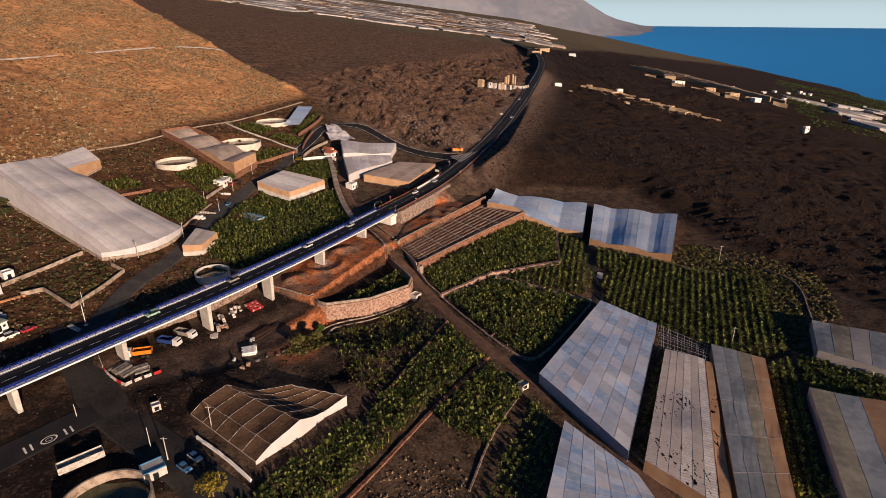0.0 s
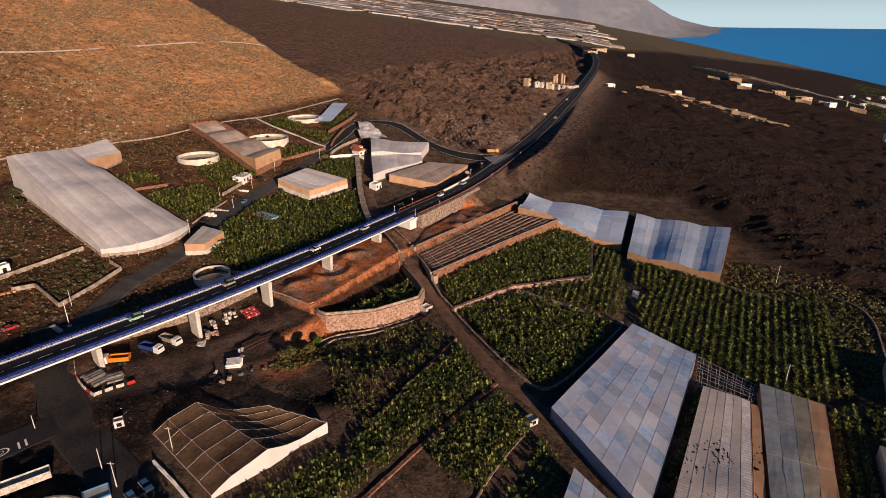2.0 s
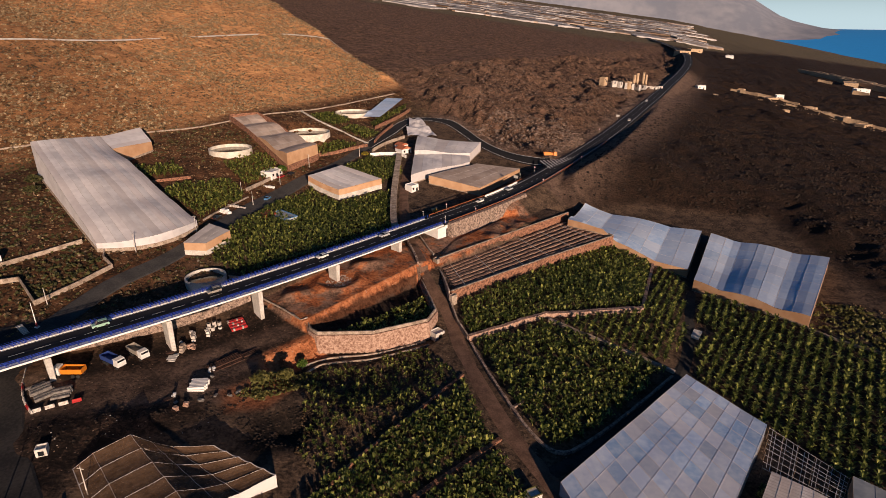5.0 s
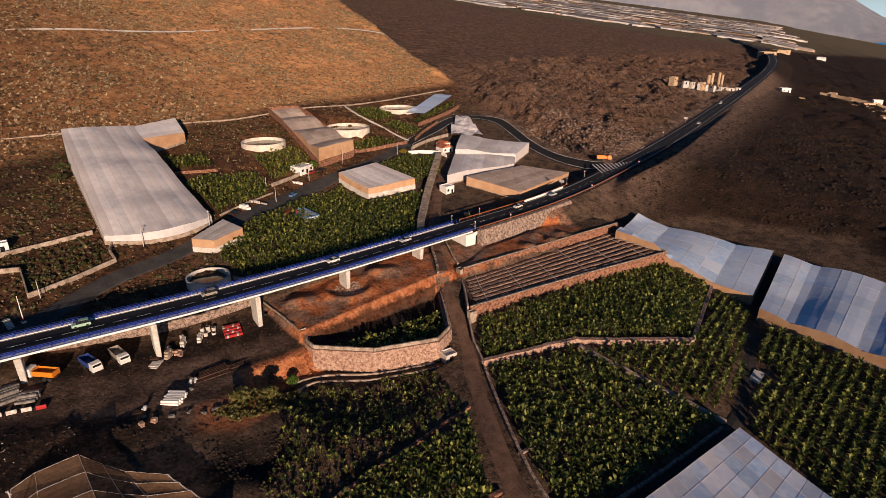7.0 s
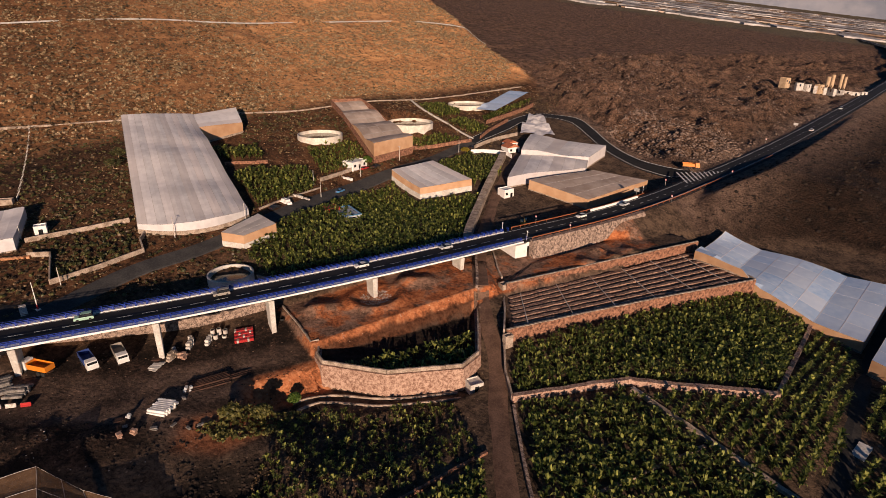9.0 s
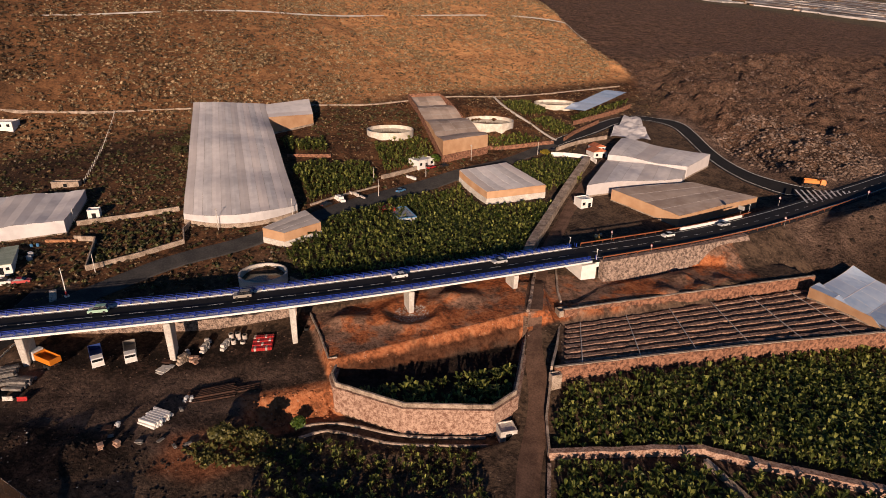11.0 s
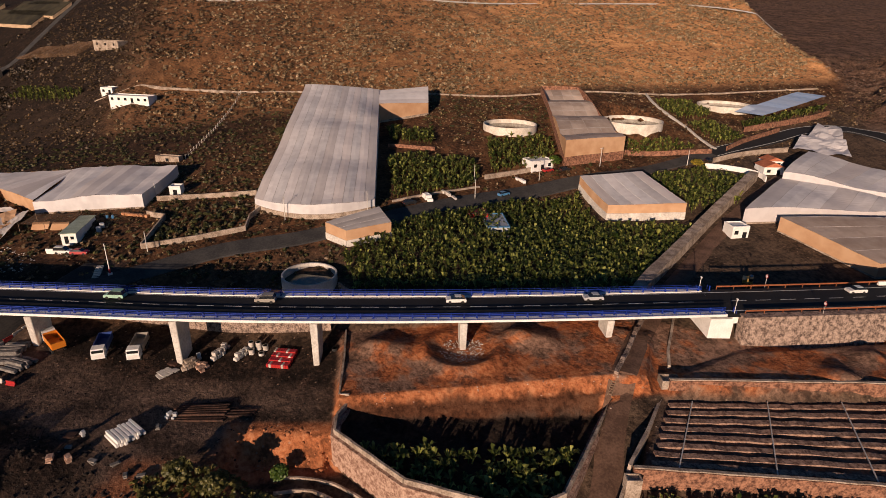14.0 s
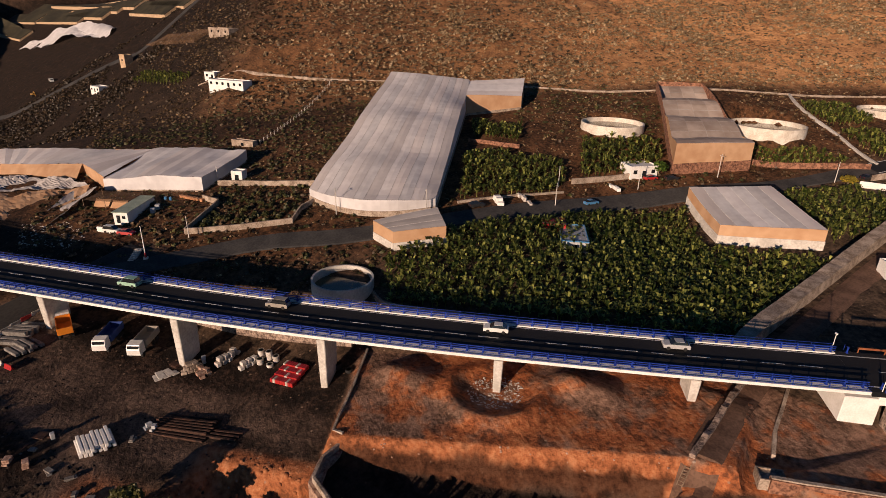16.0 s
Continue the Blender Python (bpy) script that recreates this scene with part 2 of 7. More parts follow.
BLUE_STEEL = shade("blue_steel", (0.008, 0.025, 0.20), (0.014, 0.045, 0.32), 2.0, 0.4, spec=0.5)
CLOTH = shade("white_netting", (0.62, 0.605, 0.615), (0.77, 0.755, 0.76), 10.0, 0.6, 0.05, 2.5, vary=0.14, through_light=0.15, spec=0.5, alt=(0.62, 0.55, 0.52))
CLOTH_TAN = shade("tan_netting", (0.50, 0.29, 0.16), (0.61, 0.39, 0.235), 7.0, 0.8, 0.02, 3.0, vary=0.08, through_light=0.2)
CLOTH_GREY = shade("grey_netting", (0.43, 0.40, 0.385), (0.54, 0.505, 0.485), 9.0, 0.8, 0.02, 3.0, vary=0.12, through_light=0.15)
CLOTH_BROWN = shade("pink_brown_netting", (0.40, 0.31, 0.255), (0.54, 0.445, 0.38), 9.0, 0.8, 0.02, 3.0, vary=0.2, through_light=0.2)
CLOTH_TORN = shade("torn_film", (0.56, 0.52, 0.50), (0.80, 0.77, 0.74), 3.0, 0.7, 0.0, 0.9, vary=0.12, through_light=0.1, stripe=((0.36, 0.93), 0.95, 0.5), alt=(0.55, 0.46, 0.40))
# the sky's blue reflection is put into this film's base colour
FOIL_SOFT = shade("soft_sky_film", (0.36, 0.51, 0.74), (0.54, 0.66, 0.82), 12.0, 0.22, 0.05, 2.0, vary=0.07, through_light=0.08, spec=0.9, alt=(0.58, 0.64, 0.74))
NET_SLATE = shade("slate_netting", (0.25, 0.28, 0.30), (0.36, 0.385, 0.40), 8.0, 0.6, 0.03, 2.0, vary=0.16, through_light=0.15)
NET_OLIVE = shade("olive_grey_netting", (0.25, 0.23, 0.18), (0.38, 0.345, 0.265), 8.0, 0.6, 0.03, 2.0, vary=0.14, through_light=0.15)
CLOTH_BANDS = shade("banded_netting", (0.15, 0.155, 0.155), (0.22, 0.22, 0.215), 9.0, 0.6, 0.02, 3.0, vary=0.18, through_light=0.15, alt=(0.42, 0.36, 0.295))
CLOTH_DARK = shade("brown_netting", (0.13, 0.075, 0.042), (0.25, 0.155, 0.095), 5.0, 0.9, 0.03, 1.0, vary=0.1, through_light=0.2, open_weave=0.5)
# blue of the reflected sky is mixed into the film colour too
FOIL = shade("sky_film", (0.28, 0.44, 0.70), (0.52, 0.65, 0.82), 9.0, 0.2, 0.05, 1.6, vary=0.2, through_light=0.08, spec=1.0, alt=(0.68, 0.62, 0.59))
RED_SOIL = shade("red_soil", (0.20, 0.065, 0.025), (0.42, 0.17, 0.075), 4.0, 0.95, 0.2, 0.7)
WOOD = shade("weathered_wood", (0.16, 0.11, 0.075), (0.30, 0.22, 0.15), 1.0, 0.85)
RUST = shade("rusty_steel", (0.025, 0.017, 0.015), (0.10, 0.05, 0.034), 1.0, 0.75, metal=0.3)
ROOF_GREEN = shade("green_sheet", (0.30, 0.36, 0.26), (0.46, 0.52, 0.40), 2.0, 0.6)
TIMBER = shade("orange_timber", (0.30, 0.13, 0.06), (0.52, 0.27, 0.14), 1.0, 0.8)
TILE = shade("roof_tiles", (0.34, 0.10, 0.05), (0.50, 0.18, 0.09), 1.0, 0.8, 0.03, 0.25)
RUIN_PALE = shade("pale_tan", (0.36, 0.25, 0.15), (0.55, 0.40, 0.26), 2.0, 0.8)
DARK = shade("dark_void", (0.012, 0.011, 0.01), (0.025, 0.022, 0.02), 2.0, 0.9)
LEAF = plain_leaf("banana_leaf", (0.038, 0.064, 0.010), (0.46, 0.47, 0.12), 0.38)
DRY_SHRUB = plain_leaf("dry_shrub", (0.14, 0.095, 0.048), (0.50, 0.355, 0.20), 0.12)
OLIVE_LEAF = plain_leaf("olive_leaf", (0.07, 0.07, 0.018), (0.26, 0.23, 0.07), 0.3)
DARK_SHRUB = plain_leaf("dark_shrub", (0.04, 0.026, 0.013), (0.17, 0.11, 0.055), 0.1)
CINDER_SHRUB = plain_leaf("cinder_shrub", (0.018, 0.013, 0.007), (0.09, 0.058, 0.028), 0.1)
GREEN_SHRUB = plain_leaf("green_shrub", (0.03, 0.035, 0.012), (0.13, 0.12, 0.04), 0.15)
LAVA_ROCK = shade("lava_rock", (0.007, 0.005, 0.004), (0.030, 0.019, 0.013), 1.5, 0.95, 0.1, 0.3)


# ---- builders ----
def part(name, bm, material, parent=None, label=""):
    """Links a bmesh as one mesh object, under a thing or at top level."""
    me = bpy.data.meshes.new(name)
    bm.to_mesh(me)
    bm.free()
    me.materials.append(material)
    ob = new(name, me)
    if parent is not None:
        ob.parent = parent
    return tagged(ob, label)


def raw(name, verts, faces, material, parent=None, label="", smooth=False):
    """A mesh object from arrays of corners and faces."""
    me = bpy.data.meshes.new(name)
    me.from_pydata([tuple(map(float, v)) for v in verts], [], [tuple(map(int, q)) for q in faces])
    me.materials.append(material)
    if smooth:
        me.polygons.foreach_set("use_smooth", [True] * len(me.polygons))
    ob = new(name, me)
    if parent is not None:
        ob.parent = parent
    return tagged(ob, label)


def again(ob, m, parent=None):
    """One more object on the same mesh, at the pose m."""
    twin = ob.copy()
    scene.collection.objects.link(twin)
    twin.parent = parent if parent is not None else ob.parent
    twin.matrix_basis = m
    return twin


def holder(name, at=(0, 0, 0), turn=0):
    ob = new(name)
    ob.matrix_world = pose(*at, 0, 0, turn)
    return ob


def box(bm, size, at=(0, 0, 0), turn=0, bevel=0.0):
    r = bmesh.ops.create_cube(bm, size=1.0, matrix=pose(*at, 0, 0, turn) @ Matrix.Diagonal((*size, 1)))
    if bevel:
        edges = list({e for v in r["verts"] for e in v.link_edges})
        bmesh.ops.bevel(bm, geom=edges, offset=bevel, segments=1, affect="EDGES")


def tube(bm, a, b, r, sides=6, r2=None):
    a, b = Vector(a), Vector(b)
    m = Matrix.Translation((a + b) / 2) @ (b - a).to_track_quat("Z", "Y").to_matrix().to_4x4()
    bmesh.ops.create_cone(bm, cap_ends=True, segments=sides, radius1=r, radius2=r if r2 is None else r2, depth=(b - a).length, matrix=m)


LAY_X, LAY_Y = np.arange(-330, 231, 1.0), np.arange(50, 521, 1.0)
LAY_Z = height(*np.meshgrid(LAY_X, LAY_Y)).tolist()


def lay(x, y, lift=0.0):
    """Ground height at a spot, from a one-metre survey where the place is dense."""
    i, j = x + 330, y - 50
    if 0 <= i < 560 and 0 <= j < 470:
        a, c = int(i), int(j)
        u, v = i - a, j - c
        p, q = LAY_Z[c], LAY_Z[c + 1]
        return (p[a] * (1 - u) + p[a + 1] * u) * (1 - v) + (q[a] * (1 - u) + q[a + 1] * u) * v + lift
    return float(height(x, y)) + lift


def resample(line, step):
    """Points every step metres along a line, rounded at its bends."""
    p = np.array(line, float)
    for _ in range(2):
        q = [p[0]]
        for a, b in zip(p, p[1:]):
            q += [a * 0.75 + b * 0.25, a * 0.25 + b * 0.75]
        p = np.array(q + [p[-1]])
    d = np.r_[0, np.cumsum(np.hypot(*np.diff(p[:, :2], axis=0).T))]
    s = np.linspace(0, d[-1], max(2, int(d[-1] / step) + 1))
    return np.stack([np.interp(s, d, p[:, i]) for i in range(p.shape[1])], 1), s


def sides_of(p):
    t = np.gradient(p[:, :2], axis=0)
    t /= np.hypot(*t.T)[:, None]
    return t, np.stack([t[:, 1], -t[:, 0]], 1)


def ribbon(name, line, profile, material, parent=None, label="", step=4.0, lift=0.0, drape=True):
    """Sweeps a profile of (right, up) points along a line; draped on the ground, or at the line's own height."""
    p, _ = resample(line, step)
    _, right = sides_of(p)
    n = len(profile)
    verts = []
    for q, r in zip(p, right):
        for w, u in profile:
            x, y = q[0] + r[0] * w, q[1] + r[1] * w
            verts.append((x, y, (lay(x, y) if drape else q[2]) + lift + u))
    faces = [(i * n + j, i * n + j + 1, i * n + n + j + 1, i * n + n + j) for i in range(len(p) - 1) for j in range(n - 1)]
    return raw(name, verts, faces, material, parent, label)


def solid_strip(name, line, low, high, across, material, parent=None, label="", step=2.0, flat=None, rough=0.0):
    """A wall-like body along a line: across = (from, to) to the right, low and high over the ground or over the line's own height."""
    p = resample(line, step)[0] if step else np.array(line, float)
    _, right = sides_of(p)
    rng = random.Random(len(p) * 7 + int(p[0][0]))
    verts, faces = [], []
    for q, r in zip(p, right):
        base = lay(q[0], q[1]) if flat is None else flat
        jag = rng.uniform(-rough, rough)
        for w, u in ((across[0], low), (across[0], high + jag), (across[1], high + jag), (across[1], low)):
            verts.append((q[0] + r[0] * w, q[1] + r[1] * w, base + u))
    for i in range(len(p) - 1):
        for j in range(4):
            k = (j + 1) % 4
            faces.append((i * 4 + j, i * 4 + k, i * 4 + 4 + k, i * 4 + 4 + j))
    faces += [(3, 2, 1, 0), tuple(len(verts) - 4 + j for j in range(4))]
    return raw(name, verts, faces, material, parent, label)


def vnoise(x, y, seed=0):
    """Smooth value noise in 0..1 over arrays."""
    x, y = np.asarray(x, float), np.asarray(y, float)
    ix, iy = np.floor(x).astype(np.int64), np.floor(y).astype(np.int64)
    fx, fy = x - ix, y - iy
    fx, fy = fx * fx * (3 - 2 * fx), fy * fy * (3 - 2 * fy)

    def h(a, b):
        v = np.sin(a * 127.1 + b * 311.7 + seed * 74.7) * 43758.5453
        return v - np.floor(v)

    top = h(ix, iy) * (1 - fx) + h(ix + 1, iy) * fx
    low = h(ix, iy + 1) * (1 - fx) + h(ix + 1, iy + 1) * fx
    return top * (1 - fy) + low * fy


def fractal(x, y, size, octaves=4, seed=0):
    out, amp, total = 0, 1.0, 0.0
    for k in range(octaves):
        out, total = out + amp * vnoise(x / size * 2**k, y / size * 2**k, seed + k), total + amp
        amp *= 0.55
    return out / total - 0.5


# ---- the ground ----
UPPER = ((-112, 150), (-113, 172), (-113, 188), (-107, 206), (-106, 227), (-107, 249), (-108, 275), (-105, 302), (-99, 330), (-92, 358), (-88, 386), (-88, 413), (-80, 432), (-64, 434), (-50, 421), (-34, 403), (-17, 390), (0, 382), (14, 376))
RED = ((-70, 200), (-47.2, 189.2), (-23.2, 232.2), (-20, 240), (-6, 262), (12, 300), (-4, 312), (-22, 266), (-36, 256), (-52, 232))
YARD = ((-160, 60), (-118, 118), (-68, 203), (-47, 192), (-52, 168), (-56, 140), (-66, 122), (-56, 90), (-60, 55))
PIT = ((-200, 90), (-165, 118), (-150, 130), (-136, 132), (-126, 148), (-121, 162), (-110, 160), (-110, 138), (-130, 108), (-160, 80))
STRIP = ((-50, 190.6), (-25.8, 235), (-23.8, 233.4), (-47.4, 189.2))
BURNT = ((-40, 142), (-42, 152), (-33, 160), (-26, 156), (-27, 148), (-34, 141))
# plot floor where the shade of wall and plants is painted on
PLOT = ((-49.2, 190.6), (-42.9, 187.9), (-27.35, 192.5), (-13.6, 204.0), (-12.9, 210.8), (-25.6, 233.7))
BANK = ((-57, 174), (-45.5, 189.5), (-41, 187), (-48, 169))


def lines(a, b, fine_a, fine_b, step, grow=1.13):
    """Grid lines: even inside the fine stretch, ever wider outside."""
    mid = list(np.arange(fine_a, fine_b + 0.1, step))
    lo, s = [fine_a], step
    while lo[-1] > a:
        s *= grow
        lo.append(lo[-1] - s)
    hi, s = [mid[-1]], step
    while hi[-1] < b:
        s *= grow
        hi.append(hi[-1] + s)
    return np.array(lo[:0:-1] + mid + hi[1:])


def ground_height(x, y):
    """The lie of the land with its rubble and lava relief."""
    h = height(x, y)
    valley = inside(x, y, VALLEY)
    below, _, s = beside(x, y, ROAD)
    d = abs(below)
    lava = ease(-valley, -4, 14)
    open_road = np.where(s > 170, np.where(below > 0, ease(d, 12, 60), ease(d, 7, 22)), 1) * ease(abs(beside(x, y, [(a, b, 0) for a, b in UPPER])[0]), 4, 16)
    level = 1.0
    for ring, _, _ in PADS:
        level = level * (1 - 0.85 * ease(inside(x, y, ring), -3, 0))
    wx, wy = x + 14 * fractal(x, y, 40, 3, 61), y + 14 * fractal(x, y, 40, 3, 62)
    rough = fractal(x, y, 70, 6, 3) * 24 + abs(fractal(wx, wy, 22, 5, 9)) * 15 - 3.6 + (0.5 - abs(fractal(wx, wy, 11, 3, 13)) * 2) * 3.2 - 1.3 + (vnoise(x / 4.6, y / 4.6, 17) - 0.5) * 1.5
    rough = rough * (0.5 + 0.5 * ease(-below, -20, 20))
    sx, sy = x + 230, y - 190
    hill = ease(-0.937 * sx + 0.348 * sy, 5, 40) * ease(0.348 * sx + 0.937 * sy, -80, 0)
    land = h + lava * (1 - hill) * rough * open_road + (1 - lava) * fractal(x, y, 12, 3, 5) * 0.5 * open_road * level
    land = land + hill * (fractal(x, y, 30, 4, 21) * 5)
    # spoil heaped round a pier footing
    r = np.hypot(x + 49, y - 217.5)
    land = land + (np.exp(-(((r - 7.5) / 1.7) ** 2)) * 1.1 - np.exp(-((r / 4.5) ** 2)) * 0.25) * ease(x - y + 270, -12, 6)
    # heaps of earth under the bridge and on the upper flat
    for hx, hy, hr, hz in ((-60, 203.5, 3.2, 1.6), (-56, 207, 3.5, 1.2), (-46, 229, 3.0, 1.8), (-41, 232, 3.5, 1.3), (-4, 271, 3.0, 1.3), (-4, 283, 2.6, 1.5), (3, 280, 2.8, 1.4), (6, 289, 3.0, 1.2), (-90, 111, 2.6, 1.5), (-80, 131, 5.0, 1.3), (-72, 138, 4.5, 1.5), (-63, 144, 4.0, 1.4), (-100, 146, 3.5, 1.0)):
        land = land + hz * np.exp(-((x - hx) ** 2 + (y - hy) ** 2) / hr**2)
    land = land - 2.2 * np.exp(-(((x + 33) / 5) ** 2 + ((y - 151) / 4) ** 2))
    # out to sea the land drops under the water
    shore = coast(x, y)
    return land - np.maximum(0, shore) * 0.35


def coast(x, y):
    """Metres past the top of the coastal slope."""
    return (x - 0.52 * y - 430) / 1.13 + fractal(x, y, 300, 3, 40) * 120


def wheel_tracks(x, y):
    """Where lorries have worn the yard pale."""
    out = 0.0
    for line in (((-104, 138, 0), (-88, 146, 0), (-74, 158, 0), (-64, 178, 0), (-55, 187, 0)), ((-98, 133, 0), (-80, 143, 0), (-68, 152, 0), (-55, 158, 0)), ((-74, 158, 0), (-60, 166, 0), (-52, 176, 0)), ((-118, 160, 0), (-106, 140, 0), (-84, 121, 0))):
        out = np.maximum(out, ease(-abs(beside(x, y, line)[0]), -6.0, -1.5))
    return out * (0.5 + 0.5 * ease(fractal(x, y, 6, 3, 55), -0.15, 0.15))


def build_ground():
    gx, gy = lines(-2600, 3600, -290, 400, 2.0, 1.08), lines(-500, 4700, 80, 860, 2.0, 1.08)
    gx = np.sort(np.r_[gx, [v + 1.0 for v in gx if -72 < v < 62]])
    gy = np.sort(np.r_[gy, [v + 1.0 for v in gy if 168 < v < 318]])
    gx = np.sort(np.r_[gx, [v + 0.5 for v in gx if -70 < v < -8]])
    gy = np.sort(np.r_[gy, [v + 0.5 for v in gy if 184 < v < 248]])
    X, Y = np.meshgrid(gx, gy)
    x, y = X.ravel(), Y.ravel()
    z = ground_height(x, y)
    n, m = len(gx), len(gy)
    idx = (np.arange(m - 1)[:, None] * n + np.arange(n - 1)[None]).ravel()
    quads = np.stack([idx, idx + 1, idx + n + 1, idx + n], 1)
    me = bpy.data.meshes.new("ground")
    me.vertices.add(len(x))
    me.vertices.foreach_set("co", np.stack([x, y, z], 1).ravel())
    me.loops.add(quads.size)
    me.loops.foreach_set("vertex_index", quads.ravel())
    me.polygons.add(len(quads))
    me.polygons.foreach_set("loop_start", np.arange(len(quads)) * 4)
    me.polygons.foreach_set("use_smooth", np.ones(len(quads), bool))
    me.update(calc_edges=True)
    sx, sy = x + 230, y - 190
    along, deep = 0.348 * sx + 0.937 * sy, -0.937 * sx + 0.348 * sy
    right = 0.591 * (x + 115) + 0.806 * (y - 495)
    out_left = -0.292 * (x + 280) - 0.956 * (y - 180)
    hill = ease(deep, -8, 6) * ease(-right, -7, 3) * ease(-out_left, -10, 25)
    lava = ease(-inside(x, y, VALLEY), -3, 6) * (1 - hill)
    green = ease(x - 445 - 0.13 * (y - 850), 0, 50) * ease(y, 600, 750) * (1 - ease(y, 1500, 1700))
    plain = ease(y - 0.25 * abs(x) - 0.9 * np.maximum(0, x - 150), 1290, 1400)
    off, _, way = beside(x, y, ROAD)
    loop = abs(beside(x, y, [(a, b, 0) for a, b in UPPER])[0])
    verge = np.maximum(np.maximum(ease(-abs(off), -24, -9), 0.85 * ease(-off, -40, -12) * (off > 0)) * ease(way, 262, 300) * (1 - ease(way, 800, 900)) + ease(-np.hypot(x - 64, y - 634), -40, -24), ease(-loop, -15, -6) * ease(y, 380, 400)) * lava
    masks = {"verge": verge, "sunlit_lava": ease(-off, -10, 40), "shrubby_dim": ease(-along, -230, -40) * 0.9, "lava": lava * (1 - plain), "hill": hill, "red": ease(inside(x, y, RED), -0.7, 0.7), "yard": ease(inside(x, y, YARD), -4, 6), "bank": np.maximum(ease(inside(x, y, BANK), -1.5, 0.5), np.maximum(0.75 * ease(inside(x, y, ((-56, 158), (-46, 172), (-38, 168), (-42, 156), (-50, 152))), -2, 2), ease(inside(x, y, STRIP), -0.3, 0.2))), "burnt_and_shade": np.maximum(ease(inside(x, y, BURNT), -2, 2), 0.8 * ease(inside(x, y, PLOT) + 1.0 * fractal(x, y, 2.5, 2, 44), 0.1, 0.5)), "track": np.maximum(wheel_tracks(x, y), 0.9 * ease(inside(x, y, PADS[1][0]), -0.5, 0.5)), "cinder": np.maximum((0.75 * ease(-x, 160, 225) + 0.25 * ease(-x, 260, 330)) * (1 - hill) * (y < 330), ease(inside(x, y, PIT), -4, 3)), "tan": plain, "scrub": ease(-off, -4, 4) * ease(-x, 84, 110) * (1 - hill) * (1 - ease(-x - 0.3 * (y - 190), 215, 320)), "green": np.maximum(green, plain * 0.35)}
    for key, val in masks.items():
        at = me.attributes.new(key, "FLOAT", "POINT")
        at.data.foreach_set("value", val.astype(np.float32))
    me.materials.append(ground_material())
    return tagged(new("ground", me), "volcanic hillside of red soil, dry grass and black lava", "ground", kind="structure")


def ground_material():
    m = bpy.data.materials.new("land")
    m.use_nodes = True
    nt = m.node_tree
    n, bs = nt.nodes, nt.nodes["Principled BSDF"]
    bs.inputs["Roughness"].default_value, bs.inputs["Specular IOR Level"].default_value = 0.95, 0.15
    geo = n.new("ShaderNodeNewGeometry")

    def noise_node(size, detail=6):
        t = n.new("ShaderNodeTexNoise")
        t.inputs["Scale"].default_value, t.inputs["Detail"].default_value, t.inputs["Roughness"].default_value = 1 / size, detail, 0.65
        nt.links.new(geo.outputs["Position"], t.inputs["Vector"])
        return t

    big, mid, small = noise_node(28), noise_node(5), noise_node(0.9)
    mix = n.new("ShaderNodeMath")
    mix.operation = "MULTIPLY_ADD"
    mix.inputs[1].default_value = 0.5
    half = n.new("ShaderNodeMath")
    half.operation = "MULTIPLY"
    half.inputs[1].default_value = 0.5
    nt.links.new(small.outputs["Fac"], half.inputs[0])
    nt.links.new(mid.outputs["Fac"], mix.inputs[0])
    nt.links.new(half.outputs[0], mix.inputs[2])

    def tone(stops, wide=False):
        r = n.new("ShaderNodeValToRGB")
        e = r.color_ramp.elements
        while len(e) < len(stops):
            e.new(0.5)
        for el, (at, c) in zip(e, stops):
            el.position, el.color = at, (*c, 1)
        nt.links.new((big if wide else mix).outputs[0], r.inputs["Fac"])
        return r.outputs["Color"]

    def blend(fac, a, b):
        x = n.new("ShaderNodeMix")
        x.data_type = "RGBA"
        nt.links.new(fac, x.inputs["Factor"])
        nt.links.new(a, x.inputs["A"])
        nt.links.new(b, x.inputs["B"])
        return x.outputs["Result"]

    def mask(key):
        a = n.new("ShaderNodeAttribute")
        a.attribute_name = key
        return a.outputs["Fac"]

    col = tone(((0.41, (0.026, 0.018, 0.013)), (0.59, (0.135, 0.090, 0.060))))
    scrub = blend(big.outputs["Fac"], tone(((0.42, (0.028, 0.0135, 0.007)), (0.59, (0.22, 0.10, 0.046)))), tone(((0.42, (0.016, 0.010, 0.0055)), (0.59, (0.088, 0.048, 0.024)))))
    col = blend(mask("scrub"), col, scrub)
    col = blend(mask("yard"), col, tone(((0.40, (0.008, 0.0055, 0.0044)), (0.5, (0.016, 0.0105, 0.008)), (0.60, (0.062, 0.037, 0.026)))))
    patch = n.new("ShaderNodeMapRange")
    patch.inputs["From Min"].default_value, patch.inputs["From Max"].default_value = 0.47, 0.56
    nt.links.new(noise_node(11, 4).outputs["Fac"], patch.inputs["Value"])
    graded = tone(((0.41, (0.085, 0.05, 0.034)), (0.60, (0.33, 0.195, 0.135))))
    col = blend(mask("red"), col, blend(patch.outputs[0], graded, tone(((0.41, (0.14, 0.05, 0.024)), (0.5, (0.36, 0.115, 0.043)), (0.60, (0.52, 0.21, 0.09))))))
    col = blend(mask("cinder"), col, tone(((0.41, (0.006, 0.0045, 0.0035)), (0.60, (0.034, 0.021, 0.014)))))
    col = blend(mask("track"), col, tone(((0.41, (0.06, 0.041, 0.031)), (0.60, (0.19, 0.125, 0.09)))))
    col = blend(mask("bank"), col, tone(((0.41, (0.15, 0.055, 0.024)), (0.5, (0.34, 0.12, 0.05)), (0.60, (0.46, 0.20, 0.095)))))
